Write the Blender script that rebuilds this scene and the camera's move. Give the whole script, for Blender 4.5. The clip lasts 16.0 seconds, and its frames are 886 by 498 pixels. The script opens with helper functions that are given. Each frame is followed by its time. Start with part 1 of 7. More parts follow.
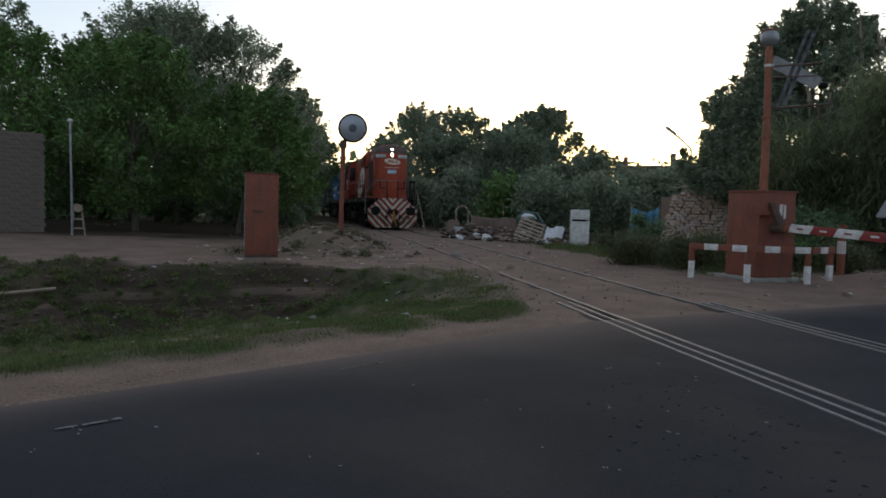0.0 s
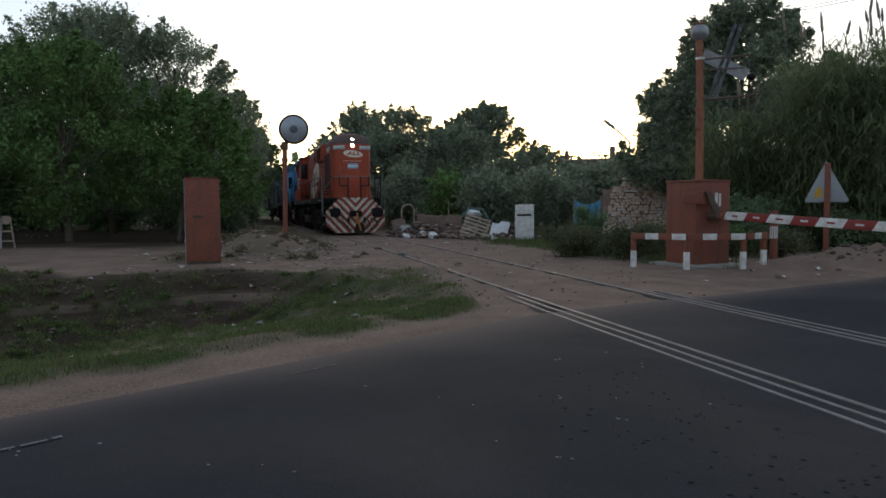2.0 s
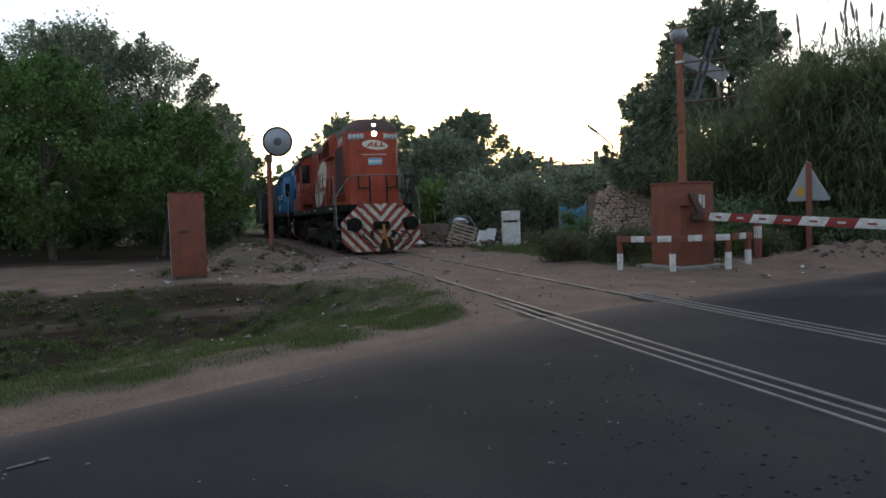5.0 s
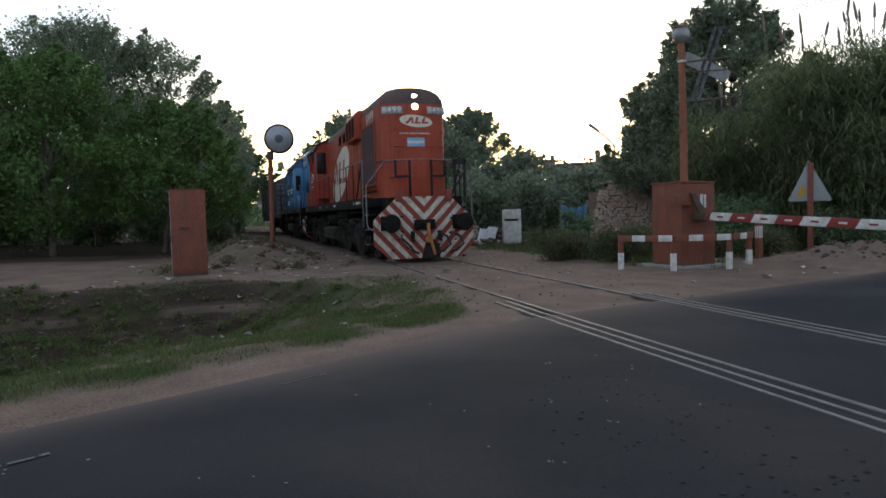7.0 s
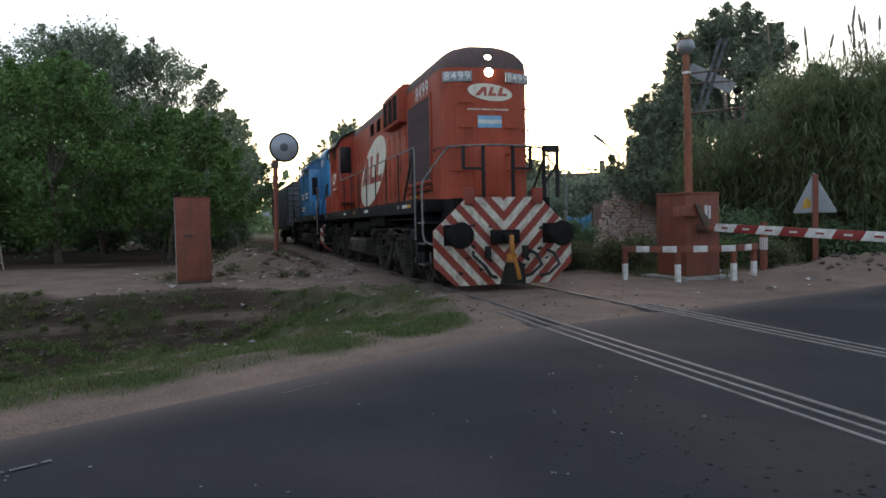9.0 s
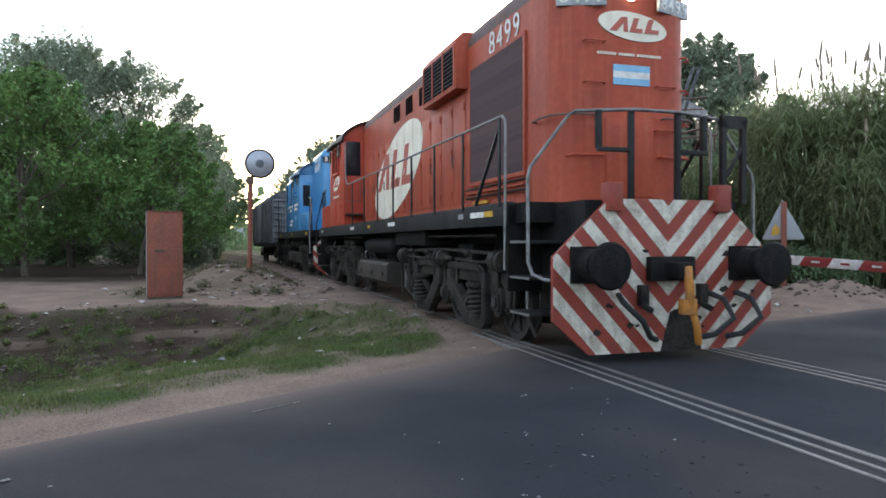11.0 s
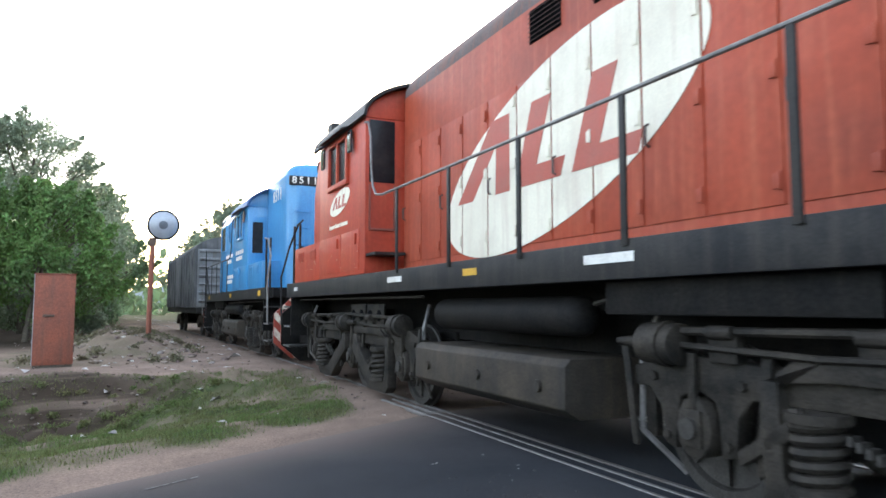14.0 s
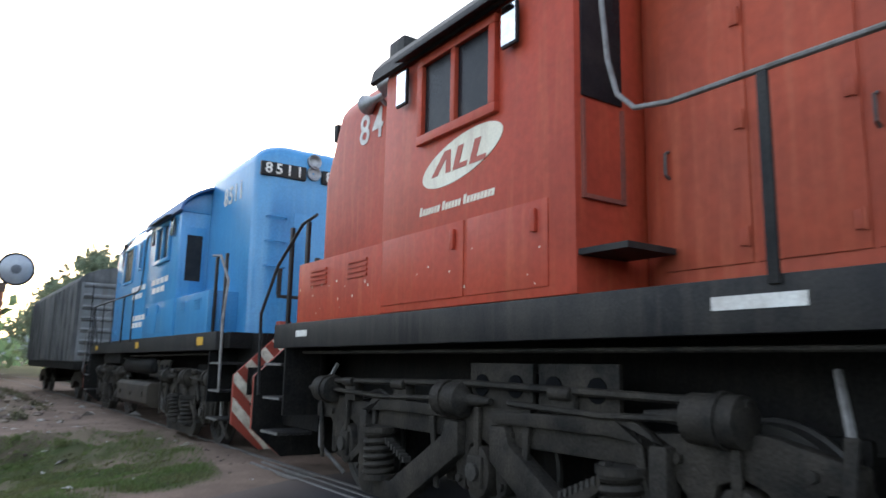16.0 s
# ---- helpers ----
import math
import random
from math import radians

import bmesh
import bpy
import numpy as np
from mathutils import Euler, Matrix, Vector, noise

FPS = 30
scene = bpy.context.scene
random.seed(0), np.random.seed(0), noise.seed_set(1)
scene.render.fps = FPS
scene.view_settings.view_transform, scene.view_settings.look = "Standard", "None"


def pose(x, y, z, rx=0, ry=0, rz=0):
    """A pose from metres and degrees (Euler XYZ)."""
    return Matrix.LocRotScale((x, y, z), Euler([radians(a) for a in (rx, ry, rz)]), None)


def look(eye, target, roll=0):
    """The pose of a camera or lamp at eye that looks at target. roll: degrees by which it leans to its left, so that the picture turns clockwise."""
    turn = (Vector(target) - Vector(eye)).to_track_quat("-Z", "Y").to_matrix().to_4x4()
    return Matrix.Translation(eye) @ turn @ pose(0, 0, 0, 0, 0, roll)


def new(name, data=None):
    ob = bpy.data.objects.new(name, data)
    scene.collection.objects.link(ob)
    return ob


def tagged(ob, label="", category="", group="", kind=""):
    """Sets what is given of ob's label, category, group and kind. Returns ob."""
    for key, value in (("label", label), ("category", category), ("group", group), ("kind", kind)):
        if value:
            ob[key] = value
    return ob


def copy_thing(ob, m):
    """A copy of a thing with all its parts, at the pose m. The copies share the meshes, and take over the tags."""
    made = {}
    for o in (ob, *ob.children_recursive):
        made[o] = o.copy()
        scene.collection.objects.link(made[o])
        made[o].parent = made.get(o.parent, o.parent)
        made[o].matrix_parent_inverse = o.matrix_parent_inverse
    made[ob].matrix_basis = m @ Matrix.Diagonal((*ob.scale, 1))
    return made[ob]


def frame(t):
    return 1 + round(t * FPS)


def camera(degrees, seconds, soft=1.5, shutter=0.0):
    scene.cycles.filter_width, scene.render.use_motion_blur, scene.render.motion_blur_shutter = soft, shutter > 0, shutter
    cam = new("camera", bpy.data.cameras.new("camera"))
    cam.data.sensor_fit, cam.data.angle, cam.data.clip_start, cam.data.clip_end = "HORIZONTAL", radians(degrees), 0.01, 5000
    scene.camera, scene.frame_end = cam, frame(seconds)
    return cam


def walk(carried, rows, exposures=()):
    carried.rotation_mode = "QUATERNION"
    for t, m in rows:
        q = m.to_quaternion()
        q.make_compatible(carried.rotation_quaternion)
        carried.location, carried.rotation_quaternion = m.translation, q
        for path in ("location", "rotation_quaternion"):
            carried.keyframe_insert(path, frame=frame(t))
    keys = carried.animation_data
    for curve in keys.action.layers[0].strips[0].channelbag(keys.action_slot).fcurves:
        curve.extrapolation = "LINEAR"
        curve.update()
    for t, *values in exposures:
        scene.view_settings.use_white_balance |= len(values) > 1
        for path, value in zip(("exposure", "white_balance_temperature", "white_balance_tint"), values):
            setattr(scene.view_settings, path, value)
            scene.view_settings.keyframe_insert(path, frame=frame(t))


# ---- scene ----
cam = camera(64.9, 16.0, soft=1.6, shutter=0.3)
PATH = [
    (0.0, pose(0, 0, 1.28, 86.62, -1.49, 0.00)),
    (0.5, pose(0, 0, 1.28, 86.00, -1.21, -2.47)),
    (1.0, pose(0, 0, 1.28, 86.34, 0.26, -3.40)),
    (1.5, pose(0, 0, 1.28, 86.34, 0.33, -4.37)),
    (2.0, pose(0, 0, 1.28, 86.52, 0.42, -4.47)),
    (2.5, pose(0, 0, 1.28, 86.08, 0.12, -4.24)),
    (3.0, pose(0, 0, 1.28, 86.30, 0.73, -4.23)),
    (3.5, pose(0, 0, 1.28, 87.43, 0.72, -4.82)),
    (4.0, pose(0, 0, 1.28, 87.49, 1.39, -5.14)),
    (6.5, pose(0, 0, 1.28, 86.65, 2.03, -5.74)),
    (7.0, pose(0, 0, 1.28, 87.03, 1.58, -5.52)),
    (7.5, pose(0, 0, 1.28, 87.17, 1.56, -5.77)),
    (8.0, pose(0, 0, 1.28, 87.23, 1.32, -5.24)),
    (8.5, pose(0, 0, 1.28, 87.16, 1.53, -5.50)),
    (9.0, pose(0, 0, 1.28, 87.81, 1.21, -5.18)),
    (11.3, pose(0, 0, 1.28, 90.19, -0.47, -8.26)),
    (11.5, pose(0, 0, 1.28, 91.43, -1.18, -9.55)),
    (12.0, pose(0, 0, 1.28, 93.94, -0.24, -11.65)),
    (12.5, pose(0, 0, 1.28, 93.35, 0.19, -11.89)),
    (13.0, pose(0, 0, 1.28, 93.55, 0.19, -12.59)),
    (13.5, pose(0, 0, 1.28, 93.93, -0.15, -13.75)),
    (14.0, pose(0, 0, 1.28, 94.73, 0.02, -14.50)),
    (14.5, pose(0, 0, 1.28, 95.18, 0.67, -15.19)),
    (15.0, pose(0, 0, 1.28, 95.57, 1.14, -15.73)),
    (15.5, pose(0, 0, 1.28, 97.05, -1.12, -18.43)),
    (16.0, pose(0, 0, 1.28, 99.64, -1.10, -24.36)),
]
EXPOSURES = [(0, -0.24), (4, 0.06), (9.0, 0.45), (11.3, 1.62), (12.5, 2.1), (15, 2.05), (16, 1.45)]
walk(cam, PATH, EXPOSURES)

# ---- light: hazy dusk sky, sun low behind the far trees ----
world = bpy.data.worlds.new("dusk_sky")
scene.world = world
world.use_nodes = True
_n = world.node_tree
_sky = _n.nodes.new("ShaderNodeTexSky")
_sky.sky_type, _sky.sun_disc = "NISHITA", False
_sky.sun_elevation, _sky.sun_rotation = radians(7), radians(10)
_sky.air_density, _sky.dust_density, _sky.ozone_density = 1.0, 1.5, 1.5
_back = _n.nodes["Background"]
_n.links.new(_sky.outputs[0], _back.inputs[0])
_back.inputs[1].default_value = 0.15
# thin haze, brightest low round the horizon as after sunset
_co = _n.nodes.new("ShaderNodeTexCoord")
_xyz = _n.nodes.new("ShaderNodeSeparateXYZ")
_up = _n.nodes.new("ShaderNodeMapRange")
_up.inputs["To Min"].default_value, _up.inputs["To Max"].default_value = 0.62, 0.22
_haze = _n.nodes.new("ShaderNodeBackground")
_haze.inputs[0].default_value = (0.86, 0.94, 1.12, 1)
_add = _n.nodes.new("ShaderNodeAddShader")
_n.links.new(_co.outputs["Generated"], _xyz.inputs[0])
_n.links.new(_xyz.outputs["Z"], _up.inputs[0])
_n.links.new(_up.outputs[0], _haze.inputs[1])
_n.links.new(_back.outputs[0], _add.inputs[0])
_n.links.new(_haze.outputs[0], _add.inputs[1])
_n.links.new(_add.outputs[0], _n.nodes["World Output"].inputs[0])
_sun = new("sun", bpy.data.lights.new("sun", "SUN"))
_sun.data.energy, _sun.data.angle, _sun.data.color = 0.2, radians(60), (1.0, 0.93, 0.85)
_sun.matrix_world = look((10, 50, 60), (0, 0, 0))

# ---- mesh tools ----
class Shape:
    """Collects faces for one mesh."""

    def __init__(self):
        self.v, self.f = [], []

    def add(self, verts, faces):
        o = len(self.v)
        self.v += [tuple(p) for p in verts]
        self.f += [tuple(i + o for i in q) for q in faces]
        return self

    def box(self, x0, x1, y0, y1, z0, z1, m=None):
        vs = [(x, y, z) for x in (x0, x1) for y in (y0, y1) for z in (z0, z1)]
        if m is not None:
            vs = [m @ Vector(p) for p in vs]
        return self.add(vs, [(0, 1, 3, 2), (4, 6, 7, 5), (0, 4, 5, 1), (2, 3, 7, 6), (0, 2, 6, 4), (1, 5, 7, 3)])

    def tube(self, pts, r, n=8, r1=None, caps=True):
        pts = [Vector(p) for p in pts]
        k = len(pts)
        vs, up = [], Vector((0.13, 0.21, 0.97))
        for i, p in enumerate(pts):
            d = (pts[min(i + 1, k - 1)] - pts[max(i - 1, 0)]).normalized()
            if abs(d.dot(up)) > 0.98:
                up = Vector((0.97, 0.13, 0.2))
            a = d.cross(up).normalized()
            b = a.cross(d)
            up = b
            rr = r if r1 is None else r + (r1 - r) * i / max(k - 1, 1)
            for j in range(n):
                w = 2 * math.pi * (j + 0.5) / n
                vs.append(p + a * (rr * math.cos(w)) + b * (rr * math.sin(w)))
        fs = [(i * n + j, i * n + (j + 1) % n, (i + 1) * n + (j + 1) % n, (i + 1) * n + j) for i in range(k - 1) for j in range(n)]
        if caps:
            fs += [tuple(range(n))[::-1], tuple(range((k - 1) * n, k * n))]
        return self.add(vs, fs)

    def cyl(self, a, b, r, n=16, r1=None):
        return self.tube([a, b], r, n, r1)

    def prism(self, poly, axis, a, b, m=None):
        """A polygon of (u, v) drawn out along an axis from a to b. axis x: (y, z); y: (x, z); z: (x, y)."""
        put = {"x": lambda u, v, w: (w, u, v), "y": lambda u, v, w: (u, w, v), "z": lambda u, v, w: (u, v, w)}[axis]
        n = len(poly)
        vs = [put(u, v, w) for w in (a, b) for u, v in poly]
        if m is not None:
            vs = [m @ Vector(p) for p in vs]
        return self.add(vs, [tuple(range(n)), tuple(range(2 * n - 1, n - 1, -1))] + [(i, n + i, n + (i + 1) % n, (i + 1) % n) for i in range(n)])

    def lathe(self, prof, o, axis="x", n=24):
        """(along, radius) pairs turned round an axis through o."""
        vs = []
        for t, r in prof:
            for j in range(n):
                w = 2 * math.pi * j / n
                c, s = r * math.cos(w), r * math.sin(w)
                vs.append({"x": (o[0] + t, o[1] + c, o[2] + s), "y": (o[0] + c, o[1] + t, o[2] + s), "z": (o[0] + c, o[1] + s, o[2] + t)}[axis])
        k = len(prof)
        fs = [(i * n + j, i * n + (j + 1) % n, (i + 1) * n + (j + 1) % n, (i + 1) * n + j) for i in range(k - 1) for j in range(n)]
        return self.add(vs, fs + [tuple(range(n))[::-1], tuple(range((k - 1) * n, k * n))])

    def coil(self, o, r, wire, h, turns, n=6):
        k = int(turns * 12)
        pts = [(o[0] + r * math.cos(i * math.pi / 6), o[1] + r * math.sin(i * math.pi / 6), o[2] + h * i / k) for i in range(k + 1)]
        return self.tube(pts, wire, n)


def part(name, shape, material, parent=None, label="", bevel=0.0, smooth=False, segs=2):
    """One mesh object from a Shape, under a thing or part."""
    me = bpy.data.meshes.new(name)
    me.from_pydata(shape.v, [], shape.f)
    bm = bmesh.new()
    bm.from_mesh(me)
    bmesh.ops.recalc_face_normals(bm, faces=bm.faces)
    if bevel:
        es = [e for e in bm.edges if len(e.link_faces) == 2 and e.calc_face_angle(0) > 0.6]
        bmesh.ops.bevel(bm, geom=es, offset=bevel, segments=segs, profile=0.6, affect="EDGES", clamp_overlap=True)
    if smooth or bevel:
        for f in bm.faces:
            f.smooth = True
        for e in bm.edges:
            if len(e.link_faces) == 2 and e.calc_face_angle(0) > 0.7:
                e.smooth = False
    bm.to_mesh(me)
    bm.free()
    me.materials.append(material)
    ob = new(name, me)
    if parent is not None:
        ob.parent = parent
    if label:
        ob["label"] = label
    return ob


def thing(name, label, category, m=None, group="", kind=""):
    ob = new(name)
    ob.empty_display_size = 0.2
    if m is not None:
        ob.matrix_world = m
    return tagged(ob, label, category, group, kind)


def raw(name, verts, faces, material, smooth=False):
    """A mesh object straight from arrays."""
    me = bpy.data.meshes.new(name)
    me.from_pydata(verts, [], faces)
    if smooth:
        me.polygons.foreach_set("use_smooth", [True] * len(me.polygons))
    me.materials.append(material)
    return new(name, me)


def arc(cx, cy, r, a0, a1, n):
    return [(cx + r * math.cos(radians(a0 + (a1 - a0) * i / n)), cy + r * math.sin(radians(a0 + (a1 - a0) * i / n))) for i in range(n + 1)]


# ---- materials ----
def mat(name, base, rough=0.7, metal=0.0, second=None, scale=3.0, amount=0.5, grain=0.15, grain_scale=60.0, bump=0.2, streak=None, spec=0.5, translucent=0.0, rand=0.0, glow=0.0):
    """Base colour broken by large stains (second) and fine grain, with relief; streak: colour of runs down the sides."""
    m = bpy.data.materials.new(name)
    m.use_nodes = True
    nt = m.node_tree
    N, Lk = nt.nodes, nt.links.new
    b = N["Principled BSDF"]
    co = N.new("ShaderNodeTexCoord")
    n1 = N.new("ShaderNodeTexNoise")
    n1.inputs["Scale"].default_value, n1.inputs["Detail"].default_value, n1.inputs["Roughness"].default_value = scale, 6, 0.65
    Lk(co.outputs["Object"], n1.inputs["Vector"])
    r1 = N.new("ShaderNodeValToRGB")
    r1.color_ramp.elements[0].position, r1.color_ramp.elements[1].position = 0.62 - 0.4 * amount, 0.72
    mx = N.new("ShaderNodeMixRGB")
    mx.inputs[1].default_value = (*base, 1)
    mx.inputs[2].default_value = (*(second or [c * 0.6 for c in base]), 1)
    Lk(n1.outputs[0], r1.inputs[0])
    Lk(r1.outputs[0], mx.inputs[0])
    out = mx.outputs[0]
    if streak:
        mp = N.new("ShaderNodeMapping")
        mp.inputs["Scale"].default_value = (7, 7, 0.5)
        n3 = N.new("ShaderNodeTexNoise")
        n3.inputs["Scale"].default_value, n3.inputs["Detail"].default_value = 1.6, 5
        Lk(co.outputs["Object"], mp.inputs[0])
        Lk(mp.outputs[0], n3.inputs["Vector"])
        r3 = N.new("ShaderNodeValToRGB")
        r3.color_ramp.elements[0].position, r3.color_ramp.elements[1].position = 0.5, 0.78
        m3 = N.new("ShaderNodeMixRGB")
        m3.inputs[2].default_value = (*streak, 1)
        Lk(n3.outputs[0], r3.inputs[0])
        Lk(r3.outputs[0], m3.inputs[0])
        Lk(out, m3.inputs[1])
        out = m3.outputs[0]
    n2 = N.new("ShaderNodeTexNoise")
    n2.inputs["Scale"].default_value, n2.inputs["Detail"].default_value = grain_scale, 3
    Lk(co.outputs["Object"], n2.inputs["Vector"])
    mr = N.new("ShaderNodeMapRange")
    mr.inputs["From Min"].default_value, mr.inputs["From Max"].default_value = 0.3, 0.7
    mr.inputs["To Min"].default_value, mr.inputs["To Max"].default_value = 1 - grain, 1 + grain
    Lk(n2.outputs[0], mr.inputs[0])
    hs = N.new("ShaderNodeHueSaturation")
    Lk(mr.outputs[0], hs.inputs["Value"])
    Lk(out, hs.inputs["Color"])
    out = hs.outputs[0]
    if rand:
        oi = N.new("ShaderNodeNewGeometry")
        m4 = N.new("ShaderNodeMapRange")
        m4.inputs["To Min"].default_value, m4.inputs["To Max"].default_value = 1 - rand, 1 + rand
        h4 = N.new("ShaderNodeHueSaturation")
        Lk(oi.outputs["Random Per Island"], m4.inputs[0])
        Lk(m4.outputs[0], h4.inputs["Value"])
        m5 = N.new("ShaderNodeMapRange")
        m5.inputs["To Min"].default_value, m5.inputs["To Max"].default_value = 0.5 - rand * 0.06, 0.5 + rand * 0.06
        Lk(oi.outputs["Random Per Island"], m5.inputs[0])
        Lk(m5.outputs[0], h4.inputs["Hue"])
        Lk(out, h4.inputs["Color"])
        out = h4.outputs[0]
    Lk(out, b.inputs["Base Color"])
    b.inputs["Roughness"].default_value, b.inputs["Metallic"].default_value = rough, metal
    b.inputs["Specular IOR Level"].default_value = spec
    if bump:
        bp = N.new("ShaderNodeBump")
        bp.inputs["Strength"].default_value, bp.inputs["Distance"].default_value = bump, 0.02
        Lk(n2.outputs[0], bp.inputs["Height"])
        Lk(bp.outputs[0], b.inputs["Normal"])
    if translucent:
        tr = N.new("ShaderNodeBsdfTranslucent")
        ms = N.new("ShaderNodeMixShader")
        ms.inputs[0].default_value = translucent
        Lk(out, tr.inputs[0])
        Lk(b.outputs[0], ms.inputs[1])
        Lk(tr.outputs[0], ms.inputs[2])
        Lk(ms.outputs[0], N["Material Output"].inputs[0])
    if glow:
        b.inputs["Emission Color"].default_value, b.inputs["Emission Strength"].default_value = (1, 0.85, 0.6, 1), glow
    return m


ASPHALT = mat("asphalt", (0.0185, 0.0217, 0.0262), 0.85, second=(0.034, 0.036, 0.041), scale=0.45, amount=0.6, grain=0.3, grain_scale=110, bump=0.35, spec=0.12)
GRASS = mat("grass_blades", (0.088, 0.133, 0.034), 0.8, second=(0.15, 0.132, 0.06), scale=1.3, amount=0.6, grain=0.3, bump=0, translucent=0.3, rand=0.35)
LEAF = mat("leaves_broad", (0.18, 0.25, 0.13), 0.7, second=(0.125, 0.185, 0.1), scale=0.4, grain=0.2, bump=0, translucent=0.6, rand=0.4)
LEAF_B = mat("leaves_bright", (0.12, 0.205, 0.05), 0.7, second=(0.075, 0.125, 0.045), scale=0.4, grain=0.2, bump=0, translucent=0.25, rand=0.4)
# leaf green paled and greyed so that its colour imitates distance haze
LEAF_HAZY = mat("leaves_haze_greyed", (0.25, 0.295, 0.205), 0.7, second=(0.19, 0.23, 0.16), scale=0.4, grain=0.2, bump=0, translucent=0.6, rand=0.35)
WEED = mat("weeds_dull", (0.1, 0.118, 0.052), 0.85, second=(0.14, 0.12, 0.07), scale=0.9, grain=0.3, bump=0, translucent=0.35, rand=0.4)
REED = mat("reed_leaves", (0.2, 0.235, 0.115), 0.7, second=(0.3, 0.28, 0.16), scale=0.3, amount=0.4, grain=0.2, bump=0, translucent=0.6, rand=0.4)
PLUME = mat("reed_plume", (0.26, 0.2, 0.15), 0.9, grain=0.3, bump=0, rand=0.2)
BARK = mat("bark", (0.10, 0.08, 0.06), 0.9, scale=4, grain=0.4, grain_scale=25, bump=0.8)
RUST = mat("rusty_red_paint", (0.26, 0.075, 0.04), 0.75, second=(0.17, 0.06, 0.04), scale=2.2, amount=0.7, grain=0.2, grain_scale=30, bump=0.25, streak=(0.14, 0.06, 0.04))
RUST_POLE = mat("rusty_pole_paint", (0.34, 0.12, 0.06), 0.8, second=(0.2, 0.08, 0.05), scale=5, amount=0.7, grain=0.25, bump=0.3)
WHITE = mat("white_paint_worn", (0.72, 0.70, 0.66), 0.6, second=(0.45, 0.4, 0.36), scale=6, amount=0.5, grain=0.1, bump=0.15)
RED = mat("red_paint_worn", (0.28, 0.03, 0.025), 0.6, second=(0.18, 0.03, 0.025), scale=6, amount=0.5, grain=0.15, bump=0.15)
STEEL = mat("rail_steel", (0.15, 0.138, 0.13), 0.55, 0.4, second=(0.08, 0.065, 0.055), scale=4, amount=0.4, grain=0.2, bump=0.1)
WORN_STEEL = mat("worn_guard_steel", (0.19, 0.178, 0.168), 0.55, 0.4, second=(0.1, 0.085, 0.075), scale=4, amount=0.4, grain=0.2, bump=0.1)
RUSTY_STEEL = mat("rusty_steel", (0.13, 0.085, 0.06), 0.75, 0.3, second=(0.08, 0.055, 0.045), scale=5, grain=0.25, bump=0.3)
GREY_METAL = mat("grey_metal", (0.35, 0.35, 0.36), 0.5, 0.6, scale=5, grain=0.15, bump=0.1)
BLACK = mat("grimy_black_steel", (0.009, 0.009, 0.0095), 0.6, 0.0, second=(0.02, 0.018, 0.016), scale=3, amount=0.7, grain=0.3, grain_scale=40, bump=0.3, streak=(0.02, 0.0175, 0.016), spec=0.08)
WOOD = mat("weathered_wood", (0.34, 0.27, 0.2), 0.85, second=(0.2, 0.16, 0.12), scale=3, grain=0.3, bump=0.4)
BRICK = mat("old_brick", (0.2, 0.14, 0.11), 0.9, second=(0.3, 0.2, 0.16), scale=3, grain=0.25, bump=0.5, rand=0.35)
LITTER = mat("litter", (0.52, 0.5, 0.47), 0.7, second=(0.25, 0.22, 0.2), scale=1.5, amount=0.8, grain=0.2, bump=0, rand=0.5)
YELLOW = mat("yellow_paint", (0.65, 0.36, 0.03), 0.5, grain=0.15, bump=0.05)

# ---- ground, road, track ----
def polyline_side(pts, x, y):
    """Signed distance to a polyline that runs to the right: positive on its far (left) side. Also the nearest point's share of the length."""
    best = (1e9, 0, 0)
    for i in range(len(pts) - 1):
        (ax, ay), (bx, by) = pts[i], pts[i + 1]
        dx, dy = bx - ax, by - ay
        k = max(0, min(1, ((x - ax) * dx + (y - ay) * dy) / (dx * dx + dy * dy)))
        px, py = x - ax - k * dx, y - ay - k * dy
        d = math.hypot(px, py)
        if d < best[0]:
            best = (d, 1 if dx * py - dy * px > 0 else -1, i + k)
    return best[0] * best[1], best[2]


ROAD_FAR = [(-60, -44), (-12, -3.6), (-2.45, 4.55), (1.55, 8.1), (3.9, 9.3), (6.9, 10.8), (9.6, 12.2), (22, 18), (90, 52)]
ROAD_NEAR = [(-50, -56), (-6, -9.5), (4, -2.5), (10, 2.2), (26, 10), (94, 44)]
DITCH = [(-20, -4), (-9, 5.6), (-5, 9.5), (-3.6, 11.0), (-1.5, 13.0), (-0.6, 13.8)]


def track_at(u):
    """Centre line of the track at u metres ahead."""
    v = max(u - 14, 0)
    return 4.657 - math.tan(radians(10.377)) * u - 0.0006 * v * v


def bank_width(s):
    """Width of the ditch's far bank at station s of its line."""
    return max(1.2, min(4.0, 4.1 - 1.05 * (s - 2)))


